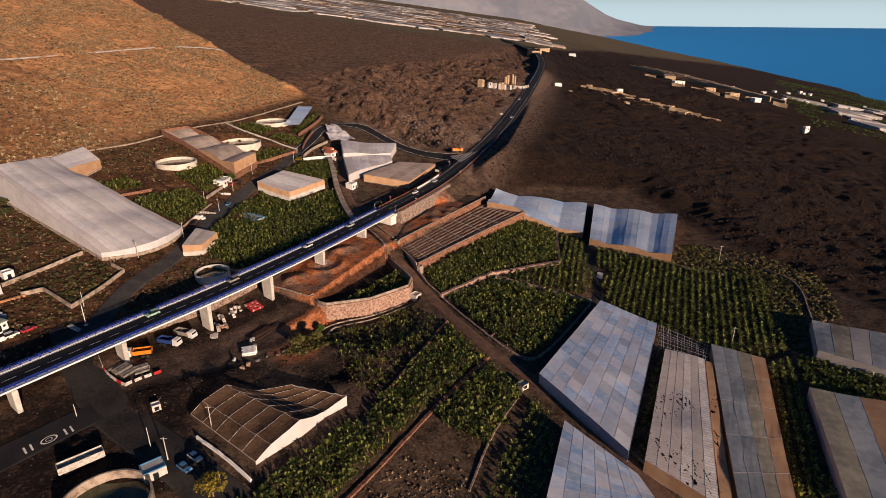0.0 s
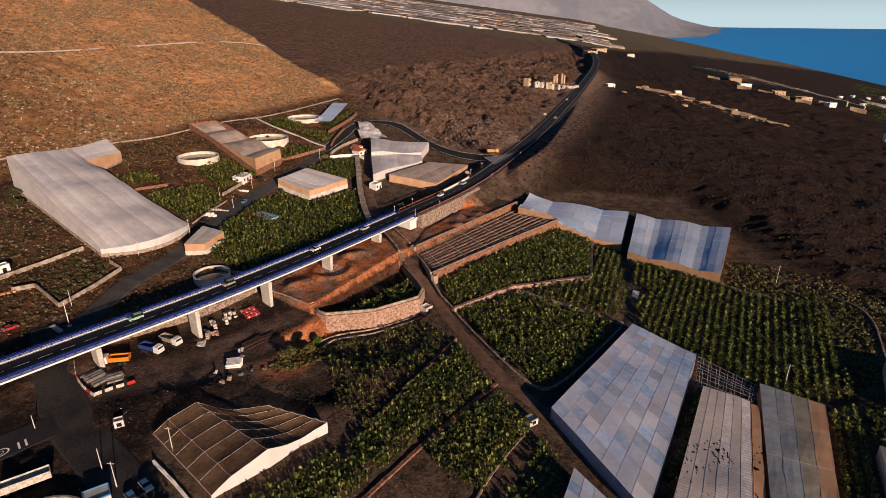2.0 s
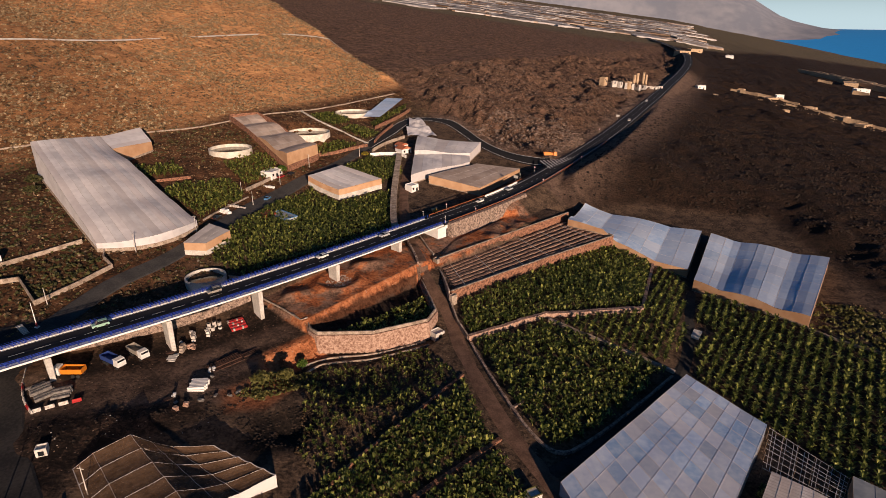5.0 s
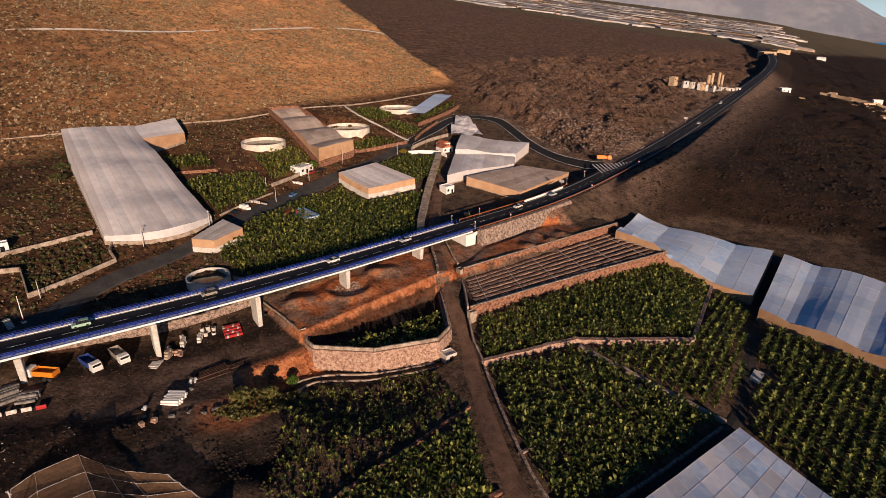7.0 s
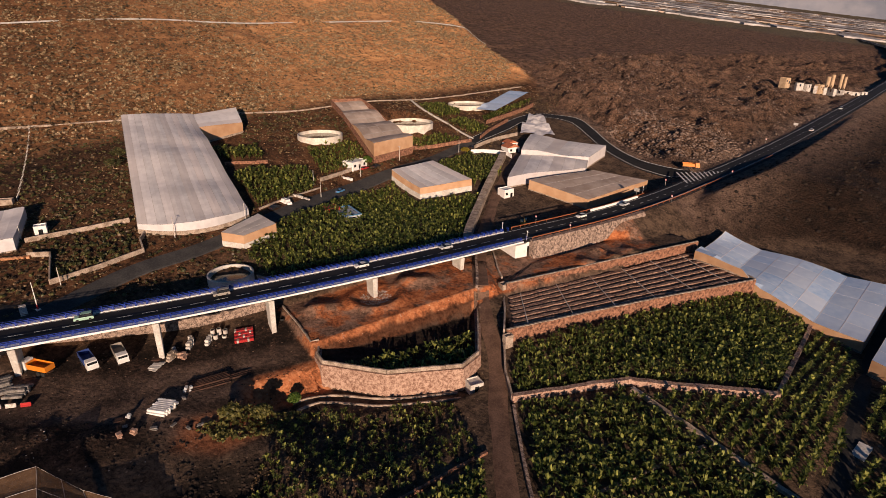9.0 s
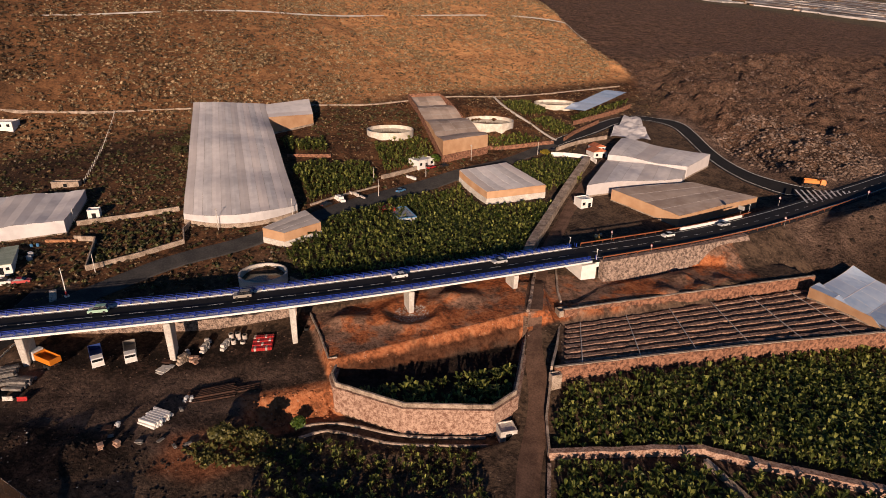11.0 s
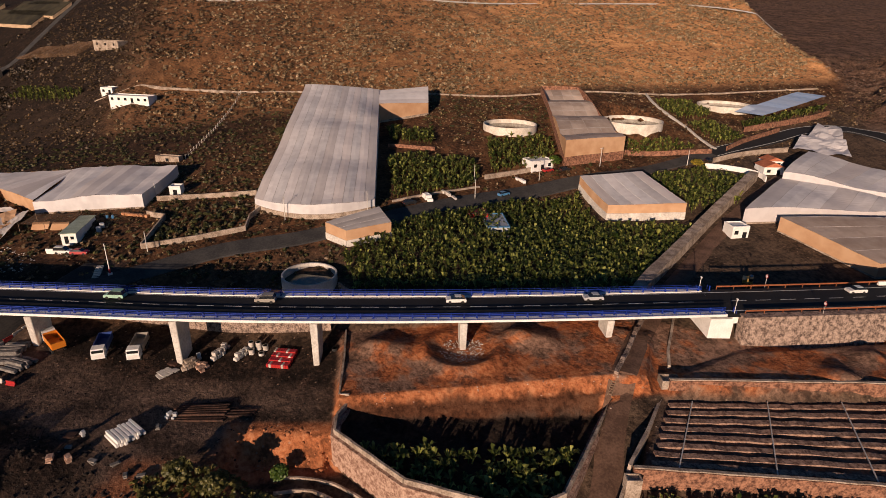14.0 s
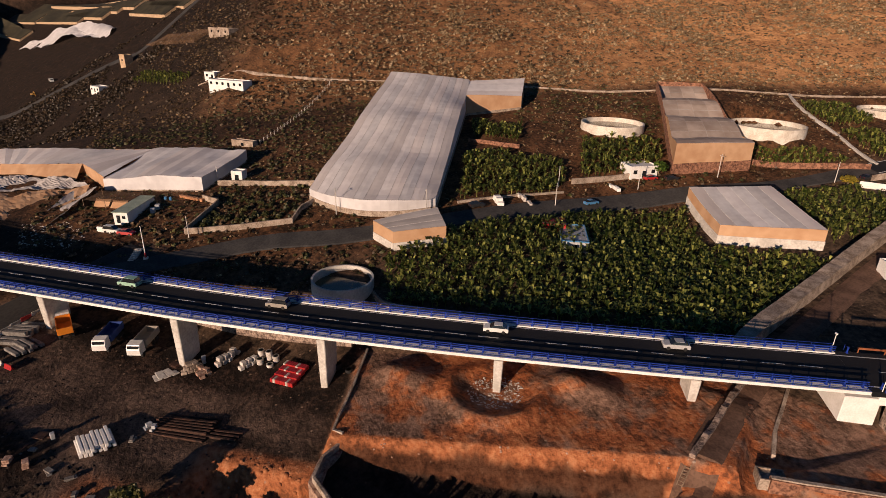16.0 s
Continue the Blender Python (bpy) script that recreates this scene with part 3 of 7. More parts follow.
    # near-black: the burnt hollow, and painted shade over the walled plot
    col = blend(mask("burnt_and_shade"), col, tone(((0.41, (0.004, 0.0035, 0.003)), (0.60, (0.022, 0.016, 0.013)))))
    col = blend(mask("tan"), col, tone(((0.41, (0.075, 0.05, 0.036)), (0.60, (0.24, 0.165, 0.115)))))
    col = blend(mask("green"), col, tone(((0.4, (0.03, 0.045, 0.014)), (0.62, (0.11, 0.12, 0.04)))))
    hill = blend(big.outputs["Fac"], tone(((0.41, (0.25, 0.118, 0.052)), (0.58, (0.70, 0.39, 0.175)))), tone(((0.41, (0.27, 0.12, 0.052)), (0.58, (0.62, 0.31, 0.135)))))
    # denser shrubs and weaker light at this end, both put into soil colour
    shrubby_dim = tone(((0.41, (0.05, 0.025, 0.013)), (0.58, (0.20, 0.095, 0.043))))
    hill = blend(mask("shrubby_dim"), hill, shrubby_dim)
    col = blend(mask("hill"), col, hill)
    # right of the road, shade of turned-away slopes darkens the lava colour
    lava = blend(big.outputs["Fac"], tone(((0.40, (0.009, 0.0065, 0.005)), (0.60, (0.036, 0.022, 0.015)))), tone(((0.40, (0.018, 0.012, 0.008)), (0.60, (0.066, 0.036, 0.023)))))
    sunlit_lava = blend(big.outputs["Fac"], tone(((0.40, (0.014, 0.010, 0.008)), (0.60, (0.18, 0.115, 0.081)))), tone(((0.40, (0.028, 0.017, 0.012)), (0.60, (0.34, 0.195, 0.125)))))
    # left of the road, sunlit brown is put into the lava colour
    lava = blend(mask("sunlit_lava"), lava, sunlit_lava)
    col = blend(mask("lava"), col, lava)
    col = blend(mask("verge"), col, tone(((0.40, (0.07, 0.045, 0.034)), (0.60, (0.30, 0.20, 0.145)))))
    # scattered pale stones and dark clods
    def stones(size, lo, hi, share):
        cell, near, some, both = n.new("ShaderNodeTexVoronoi"), n.new("ShaderNodeMapRange"), n.new("ShaderNodeMapRange"), n.new("ShaderNodeMath")
        cell.inputs["Scale"].default_value = 1 / size
        nt.links.new(geo.outputs["Position"], cell.inputs["Vector"])
        near.inputs["From Min"].default_value, near.inputs["From Max"].default_value = hi, lo
        some.inputs["From Min"].default_value, some.inputs["From Max"].default_value = share, share + 0.02
        pick = n.new("ShaderNodeSeparateColor")
        nt.links.new(cell.outputs["Color"], pick.inputs[0])
        nt.links.new(cell.outputs["Distance"], near.inputs["Value"])
        nt.links.new(pick.outputs[0], some.inputs["Value"])
        both.operation = "MULTIPLY"
        nt.links.new(near.outputs[0], both.inputs[0])
        nt.links.new(some.outputs[0], both.inputs[1])
        return both.outputs[0]

    def less(fac, share):
        x = n.new("ShaderNodeMath")
        x.operation = "MULTIPLY"
        x.inputs[1].default_value = share
        nt.links.new(fac, x.inputs[0])
        return x.outputs[0]

    def plain(c):
        x = n.new("ShaderNodeRGB")
        x.outputs[0].default_value = (*c, 1)
        return x.outputs[0]

    ground_col = col
    col = blend(less(stones(0.8, 0.16, 0.3, 0.86), 0.65), col, plain((0.30, 0.21, 0.15)))
    col = blend(less(stones(2.3, 0.1, 0.34, 0.74), 0.5), col, plain((0.03, 0.02, 0.014)))
    bare = n.new("ShaderNodeMath")
    bare.operation, bare.use_clamp = "ADD", True
    nt.links.new(mask("lava"), bare.inputs[0])
    nt.links.new(mask("burnt_and_shade"), bare.inputs[1])
    col = blend(bare.outputs[0], col, ground_col)
    nt.links.new(col, bs.inputs["Base Color"])
    ruts, rutty, high, drag = n.new("ShaderNodeTexNoise"), n.new("ShaderNodeMath"), n.new("ShaderNodeMath"), n.new("ShaderNodeMapping")
    drag.inputs["Rotation"].default_value, drag.inputs["Scale"].default_value = (0, 0, radians(-55)), (0.14, 1.5, 1)
    ruts.inputs["Scale"].default_value, ruts.inputs["Detail"].default_value, ruts.inputs["Distortion"].default_value = 1.0, 4.0, 0.8
    nt.links.new(geo.outputs["Position"], drag.inputs["Vector"])
    nt.links.new(drag.outputs[0], ruts.inputs["Vector"])
    rutty.operation, high.operation = "MULTIPLY", "MULTIPLY_ADD"
    nt.links.new(ruts.outputs["Fac"], rutty.inputs[0])
    dug = n.new("ShaderNodeMath")
    dug.operation = "MAXIMUM"
    nt.links.new(mask("red"), dug.inputs[0])
    nt.links.new(less(mask("yard"), 0.6), dug.inputs[1])
    nt.links.new(dug.outputs[0], rutty.inputs[1])
    nt.links.new(rutty.outputs[0], high.inputs[0])
    high.inputs[1].default_value = 0.16
    nt.links.new(mix.outputs[0], high.inputs[2])
    bp = n.new("ShaderNodeBump")
    bp.inputs["Strength"].default_value = 1.0
    deep = n.new("ShaderNodeMapRange")
    deep.inputs["To Min"].default_value, deep.inputs["To Max"].default_value = 0.55, 4.5
    nt.links.new(mask("lava"), deep.inputs["Value"])
    nt.links.new(deep.outputs[0], bp.inputs["Distance"])
    nt.links.new(high.outputs[0], bp.inputs["Height"])
    nt.links.new(bp.outputs[0], bs.inputs["Normal"])
    return m


build_ground()


def sea_level(r):
    return -210 + 262 * float(ease(r, 2000, 4900)) ** 1.5


def build_sea():
    """Water from under the coast to the horizon, lifting far out to meet the skyline."""
    m = bpy.data.materials.new("sea_water")
    m.use_nodes = True
    nt = m.node_tree
    bs = nt.nodes["Principled BSDF"]
    bs.inputs["Base Color"].default_value = (0.045, 0.40, 0.95, 1)
    bs.inputs["Roughness"].default_value = 0.25
    geo, tex, bp = nt.nodes.new("ShaderNodeNewGeometry"), nt.nodes.new("ShaderNodeTexNoise"), nt.nodes.new("ShaderNodeBump")
    tex.inputs["Scale"].default_value, tex.inputs["Detail"].default_value = 0.03, 6
    bp.inputs["Strength"].default_value, bp.inputs["Distance"].default_value = 0.5, 2.0
    nt.links.new(geo.outputs["Position"], tex.inputs["Vector"])
    nt.links.new(tex.outputs["Fac"], bp.inputs["Height"])
    nt.links.new(bp.outputs[0], bs.inputs["Normal"])
    verts, faces, rings = [], [], 26
    angles = [radians(a) for a in range(-30, 121, 3)]
    for k in range(rings):
        r = 300 + 4600 * k / (rings - 1)
        verts += [(r * math.sin(a), r * math.cos(a), sea_level(r)) for a in angles]
    n = len(angles)
    faces = [(k * n + j, k * n + j + 1, k * n + n + j + 1, k * n + n + j) for k in range(rings - 1) for j in range(n - 1)]
    tagged(raw("water", verts, faces, m, smooth=True), "calm deep blue ocean reaching the horizon", "sea", kind="structure")


build_sea()


# ---- the main road and its bridge ----
ROAD_P, ROAD_S = resample(ROAD, 2.0)
DECK_END = 226.0
deck_line = [tuple(q) for q, s in zip(ROAD_P, ROAD_S) if s <= DECK_END]


def road_at(s, side=0.0, up=0.0):
    i = min(int(np.searchsorted(ROAD_S, s)), len(ROAD_S) - 2)
    t, r = sides_of(ROAD_P)
    q = [np.interp(s, ROAD_S, ROAD_P[:, k]) for k in range(3)]
    turn = math.degrees(math.atan2(t[i][1], t[i][0]))
    return (q[0] + r[i][0] * side, q[1] + r[i][1] * side, q[2] + up), turn


def bridge():
    b = tagged(holder("road_bridge", (0, 0, 0)), "white concrete road bridge with blue steel railings on slender piers", "bridge")
    ribbon("carriageway", deck_line, ((-4.5, 0.0), (0, 0.06), (4.5, 0.0)), ASPHALT, b, "fresh black asphalt", drape=False)
    deck = ((-4.5, -0.25), (-4.5, 0.2), (-5.9, 0.2), (-5.9, -0.3), (-3.0, -0.75), (-2.6, -1.35), (2.6, -1.35), (3.0, -0.75), (5.9, -0.3), (5.9, 0.2), (4.5, 0.2), (4.5, -0.25), (-4.5, -0.25))
    ribbon("deck", deck_line, deck, WHITE_PAINT, b, "white painted concrete", drape=False)
    for side in (-4.8, 4.8):
        for up in (0.5, 0.82, 1.15):
            ribbon("rail", deck_line, ((side - 0.07, up - 0.06), (side - 0.07, up + 0.06), (side + 0.07, up + 0.06), (side + 0.07, up - 0.06), (side - 0.07, up - 0.06)), BLUE_STEEL, b, drape=False, step=3)
        w = math.copysign(5.78, side)
        for up in (0.28, 0.7, 1.12):
            ribbon("outer_wire", deck_line, ((w - 0.025, up - 0.025), (w - 0.025, up + 0.025), (w + 0.025, up + 0.025), (w + 0.025, up - 0.025), (w - 0.025, up - 0.025)), BLUE_STEEL, b, drape=False, step=3)
    bm = bmesh.new()
    box(bm, (0.2, 0.16, 1.1), (0, 0, 0.72), bevel=0.02)
    box(bm, (0.34, 0.4, 0.1), (0, 0, 0.25))
    box(bm, (0.24, 0.42, 0.1), (0, 0.1, 1.2))
    first = part("rail_post", bm, BLUE_STEEL, b)
    first.matrix_basis = pose(*road_at(6, 4.8)[0])
    bm = bmesh.new()
    box(bm, (0.06, 0.06, 0.98), (0, 0, 0.68))
    thin = part("outer_post", bm, BLUE_STEEL, b)
    thin.matrix_basis = pose(*road_at(6, 5.78)[0])
    for side in (-1, 1):
        for k in range(int((DECK_END - 6) / 2.5)):
            at, turn = road_at(8.5 + 2.5 * k, side * 4.8)
            again(first, pose(*at, 0, 0, turn if side < 0 else turn + 180), b)
            at, turn = road_at(8.5 + 2.5 * k, side * 5.78)
            again(thin, pose(*at, 0, 0, turn), b)
    for side in (-4.1, 4.1):
        ribbon("edge_line", deck_line, ((side - 0.1, 0.025), (side + 0.1, 0.025)), LINE_PAINT, b, drape=False)
    # piers
    for way in (30, 58, 86.5, 115, 142, 171, 200.5):
        (x, y, top_z), turn = road_at(way, 2.7)
        low = lay(x, y, -1.0)
        bm = bmesh.new()
        h = top_z - 0.9 - low
        bmesh.ops.create_cone(bm, cap_ends=True, segments=4, radius1=1, radius2=1, depth=1, matrix=pose(0, 0, 0, 0, 0, 45))
        for v in bm.verts:
            top = v.co.z > 0
            v.co.x = math.copysign(0.75 if top else 0.6, v.co.x)
            v.co.y = math.copysign(2.6 if top else 2.3, v.co.y)
            v.co.z = h if top else 0
        bmesh.ops.bevel(bm, geom=bm.edges[:], offset=0.12, segments=1, affect="EDGES")
        pier = part("pier", bm, CONCRETE, b, "pale concrete pier")
        pier.matrix_basis = pose(x, y, low, 0, 0, turn)
    # abutment
    at, turn = road_at(DECK_END - 3, 0)
    bm = bmesh.new()
    box(bm, (5, 11.6, 7.4), (0.5, 0, -4.6), bevel=0.1)
    box(bm, (1.2, 11.6, 1.6), (3.2, 0, -1.2), bevel=0.08)
    ab = part("abutment", bm, WHITE_PAINT, b, "white painted concrete abutment")
    ab.matrix_basis = pose(*at, 0, 0, turn)
    return b


BRIDGE = bridge()


def lane_dashes(parent, start, stop, pitch, size):
    bm = bmesh.new()
    box(bm, (size, 0.14, 0.012), (0, 0, 0))
    first = part("lane_dash", bm, LINE_PAINT, parent)
    s, k = start, 0
    while s < stop:
        at, turn = road_at(s, 0, 0.075)
        if k:
            again(first, pose(*at, 0, 0, turn), parent)
        else:
            first.matrix_basis = pose(*at, 0, 0, turn)
        s, k = s + pitch, k + 1


lane_dashes(BRIDGE, 4, DECK_END - 2, 5.5, 3.5)
road_line = [tuple(q) for q, s in zip(ROAD_P, ROAD_S) if s > DECK_END - 2]
MAIN_ROAD = tagged(ribbon("road", road_line, ((-6.2, -0.3), (-5.4, 0.0), (0, 0.06), (5.4, 0.0), (6.2, -0.3)), ASPHALT, drape=False, step=6), "new black asphalt road across the lava with white lines", "road", kind="structure")
for side in (-4.1, 4.1):
    ribbon("edge_line", road_line, ((side - 0.12, 0.03), (side + 0.12, 0.03)), LINE_PAINT, MAIN_ROAD, drape=False, step=6)
lane_dashes(MAIN_ROAD, DECK_END + 4, 620, 5.5, 3.5)

# ---- farm tracks and side roads ----
FARM = ((-66, 360), (-62, 340), (-54, 306), (-40, 266), (-31, 247), (-20.5, 229), (-9.2, 216.5), (-1.5, 199), (10, 179), (19, 166), (29, 155), (36, 146), (45, 131), (52, 118), (58, 105), (68, 85))
tagged(ribbon("road_farm", FARM, ((-2.3, 0.05), (-1.2, 0.25), (1.2, 0.25), (2.3, 0.05)), DIRT_ROAD, step=2), "narrow brown dirt farm track between walls", "track", kind="structure")
BRANCH = ((28, 157), (36, 165), (48, 183), (61, 202), (66, 215), (70, 245), (77, 282), (86, 318))
# the tall plants' shadow on this track is given by its dark colour
tagged(ribbon("road_branch", BRANCH, ((-1.7, 0.05), (0, 0.2), (1.7, 0.05)), SHADED_TAR, step=2), "narrow track between banana fields, coloured dark for plant shade", "track", kind="structure")
LOOP = UPPER[9:]
loop_road = tagged(ribbon("road_loop", LOOP, ((-3.6, 0.0), (-3.3, 0.3), (0, 0.36), (3.3, 0.3), (3.6, 0.0)), ASPHALT, step=2), "new black asphalt loop road with white edge lines", "road", kind="structure")
for side in (-2.9, 2.9):
    ribbon("edge_line", LOOP, ((side - 0.12, 0.34), (side + 0.12, 0.34)), LINE_PAINT, loop_road, step=2)
tagged(ribbon("road_upper", UPPER[:11], ((-3.4, 0.0), (-3.0, 0.2), (0, 0.26), (3.0, 0.2), (3.4, 0.0)), OLD_ASPHALT, step=2), "old grey asphalt side road curving to the junction", "road", kind="structure")


# ---- netting greenhouses ----
def greenhouse(label, ring, high, nu, nv, roof, side, low_wall=0.9, fold=0.35, bulge=0.0, cells=False, levels=None, seed=1, walls=(1, 1, 1, 1), group="", wall_mat=None, swell=0.5, cables=None, holes=0.0, bays=(0, 0), sag=(0, 0), rips=0.0):
    """A flat-topped shade house. ring: four corners, the front pair first. nu strips from side to side, nv lengths front to back."""
    a, b, c, d = (np.array(p, float) for p in ring)
    g = tagged(holder("greenhouse"), label, "greenhouse", group)

    def spot(u, v):
        p = a * (1 - u) * (1 - v) + b * u * (1 - v) + c * u * v + d * (1 - u) * v
        if bulge:
            out = np.array([(b - a)[1], -(b - a)[0]]) / np.hypot(*(b - a))
            p = p + out * bulge * 4 * u * (1 - u) * (1 - v)
        return p

    def top(u, v):
        p = spot(u, v)
        base = lay(*p, high) if levels is None else levels[0] * (1 - u) * (1 - v) + levels[1] * u * (1 - v) + levels[2] * u * v + levels[3] * (1 - u) * v
        wave = fold * (0.5 - abs(2 * ((u * nu) % 1) - 1)) + swell * float(fractal(p[0] + seed * 50, p[1], 18, 2, seed)) + bays[1] * abs(math.cos(math.pi * bays[0] * u)) + sag[1] * abs(math.cos(math.pi * sag[0] * v))
        return (p[0], p[1], base + wave)

    def sheet(name, u0, u1, v0, v1, mu, mv):
        us, vs = np.linspace(u0, u1, mu + 1), np.linspace(v0, v1, mv + 1)
        verts = [top(u, v) for v in vs for u in us]
        faces = [(j * (mu + 1) + i, j * (mu + 1) + i + 1, (j + 1) * (mu + 1) + i + 1, (j + 1) * (mu + 1) + i) for j in range(mv) for i in range(mu)]
        if rips:
            mid = np.array(verts)[np.array(faces)[:, 0]]
            worn = vnoise(mid[:, 0] / 0.45 + seed, mid[:, 1] / 1.1, seed) * 0.62 + vnoise(mid[:, 0] / 9, mid[:, 1] / 14, seed + 1) * 0.38
            faces = [f for f, w in zip(faces, worn) if w < rips]
        return raw(name, verts, faces, roof[int(u0 * nu + 0.5) % len(roof)] if isinstance(roof, tuple) else roof, g)

    luck = random.Random(seed)
    for i in range(nu):
        if cells:
            for j in range(nv):
                if luck.random() < holes:
                    continue
                sheet("roof_panel", i / nu, (i + 1) / nu, j / nv, (j + 1) / nv, 2, 2)
        else:
            sheet("roof_strip", i / nu, (i + 1) / nu, 0, 1, 9 if rips else 2, nv * (18 if rips else 2))
    for j in range(nv + 1 if cables and cells else 0):
        line = [top(i / 20, j / nv) for i in range(21)]
        ends = [top(i / 20, min(1, j / nv + 0.0025)) for i in range(21)]
        verts = [(x, y, z + h) for p, q in zip(line, ends) for (x, y, z), h in ((p, 0.02), (p, 0.04), (q, 0.04), (q, 0.02))]
        raw("roof_seam", verts, [(k * 4 + m, k * 4 + m + 1, k * 4 + m + 5, k * 4 + m + 4) for k in range(20) for m in range(3)], cables, g)
    for i in range(nu + 1 if cables else 0):
        line = [top(i / nu, j / 24) for j in range(25)]
        ends = [top(min(1, i / nu + 0.0025), j / 24) for j in range(25)]
        verts = [(x, y, z + h) for p, q in zip(line, ends) for (x, y, z), h in ((p, 0.02), (p, 0.05), (q, 0.05), (q, 0.02))]
        raw("roof_cable", verts, [(k * 4 + m, k * 4 + m + 1, k * 4 + m + 5, k * 4 + m + 4) for k in range(24) for m in range(3)], cables, g)
    edges = ((0, 0, 1, 0), (1, 0, 1, 1), (1, 1, 0, 1), (0, 1, 0, 0))
    for (u0, v0, u1, v1), use in zip(edges, walls):
        if not use:
            continue
        n = 16
        net, wall = [], []
        for k in range(n + 1):
            s = k / n
            u, v = u0 + (u1 - u0) * s, v0 + (v1 - v0) * s
            x, y, z = top(u, v)
            low = lay(x, y)
            net += [(x, y, low + low_wall), (x, y, z - 0.03)]
            wall.append((x, y, low))
        raw("side_net", net, [(2 * k, 2 * k + 2, 2 * k + 3, 2 * k + 1) for k in range(n)], side, g)
        if low_wall > 0.2:
            solid_strip("base_wall", wall, -0.6, low_wall, (-0.15, 0.15), wall_mat or OLD_CONCRETE, g, "block base wall", step=0)
    return g


def loose_sheet(parent, name, corners, nu, nv, mat, crumple=0.0, sag=0.0, seed=0, size=5.0):
    """Netting hung or fallen between four corners given in turn."""
    a, b, c, d = (np.array(p, float) for p in corners)
    verts = []
    for j in range(nv + 1):
        for i in range(nu + 1):
            u, v = i / nu, j / nv
            p = a * (1 - u) * (1 - v) + b * u * (1 - v) + c * u * v + d * (1 - u) * v
            lump = crumple * (float(fractal(p[0] + 30 * seed, p[1], size, 3, seed)) * 2 + 0.5 * abs(math.sin(5 * u + 3 * v + seed)))
            verts.append((p[0], p[1], p[2] + lump - sag * 4 * u * (1 - u)))
    return raw(name, verts, [(j * (nu + 1) + i, j * (nu + 1) + i + 1, (j + 1) * (nu + 1) + i + 1, (j + 1) * (nu + 1) + i) for j in range(nv) for i in range(nu)], mat, parent)


greenhouse("large white netting greenhouse climbing the slope, pale striped roof", ((-130, 200), (-111.5, 229), (-188.5, 269.5), (-195.5, 240.5)), 4, 12, 16, CLOTH, CLOTH, 1.4, 0.05, 6.0, levels=(17.0, 16.8, 36.5, 40), seed=2, swell=2.8, cables=CLOTH_GREY)
greenhouse("short wing of the large white netting greenhouse", ((-174, 284.5), (-185, 291), (-188.7, 269.6), (-177.2, 263.6)), 4, 4, 4, CLOTH, CLOTH_TAN, 0.8, 0.05, levels=(33, 38, 37, 33.5), seed=3, walls=(1, 1, 0, 1))
greenhouse("pinkish brown netting greenhouse with sagging stepped roof", ((-114, 305), (-110, 331), (-156, 351), (-167, 339)), 5, 4, 9, CLOTH_BROWN, CLOTH_TAN, 3.2, 0.06, wall_mat=STONE, cells=True, cables=CLOTH_GREY, levels=(25.0, 24.4, 35, 34.5), seed=4, swell=1.6, sag=(3.0, 1.9))
greenhouse("square netting greenhouse with tan sides on a pale block wall", ((-82, 293.5), (-66, 309), (-91, 318.5), (-100.5, 299.5)), 5.0, 6, 5, CLOTH, CLOTH_TAN, 2.3, 0.06, seed=5, cables=WHITE_PAINT, wall_mat=CONCRETE)
greenhouse("white netting tent greenhouse with sagging roof", ((-54, 319), (-32, 358), (-34, 368), (-62, 351)), 4.2, 6, 6, CLOTH, CLOTH, 0.5, 0.1, seed=6, swell=2.4, cables=CLOTH_GREY)
greenhouse("white netting tent greenhouse behind another", ((-62, 352), (-34, 369), (-32, 391), (-68, 378)), 5.4, 6, 6, CLOTH, CLOTH, 0.5, 0.1, seed=7, swell=2.4, cables=CLOTH_GREY)
ragged = tagged(holder("fallen_netting"), "ragged white netting sagging over a bank beside the loop road", "netting")
for k, corners in enumerate((((-75, 381), (-60, 393), (-70, 409), (-82, 400)), ((-80, 400), (-70, 408), (-79, 424), (-86, 419)))):
    loose_sheet(ragged, "sheet", [(x, y, lay(x, y, 2.2 - 0.4 * k)) for x, y in corners], 12, 12, CLOTH, 1.6, 0.3, 13 + k, 6.0)
greenhouse("brown netting greenhouse beside the main road", ((-46, 323.5), (-19.5, 322), (-4.5, 363), (-27.5, 356.5)), 4.3, 4, 5, CLOTH_BROWN, CLOTH_TAN, 0.4, 0.06, seed=8, cables=CLOTH)
greenhouse("small tan netting shed greenhouse with grey roof", ((-104, 211), (-97.5, 214), (-95.5, 226), (-104.5, 227)), 4.6, 3, 3, CLOTH_GREY, CLOTH_TAN, 1.8, 0.06, wall_mat=CONCRETE, seed=9, cables=CLOTH)
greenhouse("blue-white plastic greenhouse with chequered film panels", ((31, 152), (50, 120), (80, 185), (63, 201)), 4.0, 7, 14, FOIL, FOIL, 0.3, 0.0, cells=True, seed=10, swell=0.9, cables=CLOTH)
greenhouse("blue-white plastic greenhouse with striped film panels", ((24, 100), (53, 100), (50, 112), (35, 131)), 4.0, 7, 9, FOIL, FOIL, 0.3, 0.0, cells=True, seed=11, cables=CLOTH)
greenhouse("torn white plastic greenhouse with hanging shreds", ((53.2, 116.7), (66.5, 102.7), (87.9, 162.1), (76.8, 168)), 4.0, 6, 13, CLOTH_TORN, CLOTH_TAN, 0.3, 0.0, seed=12, swell=1.6, rips=0.79, cables=CLOTH)
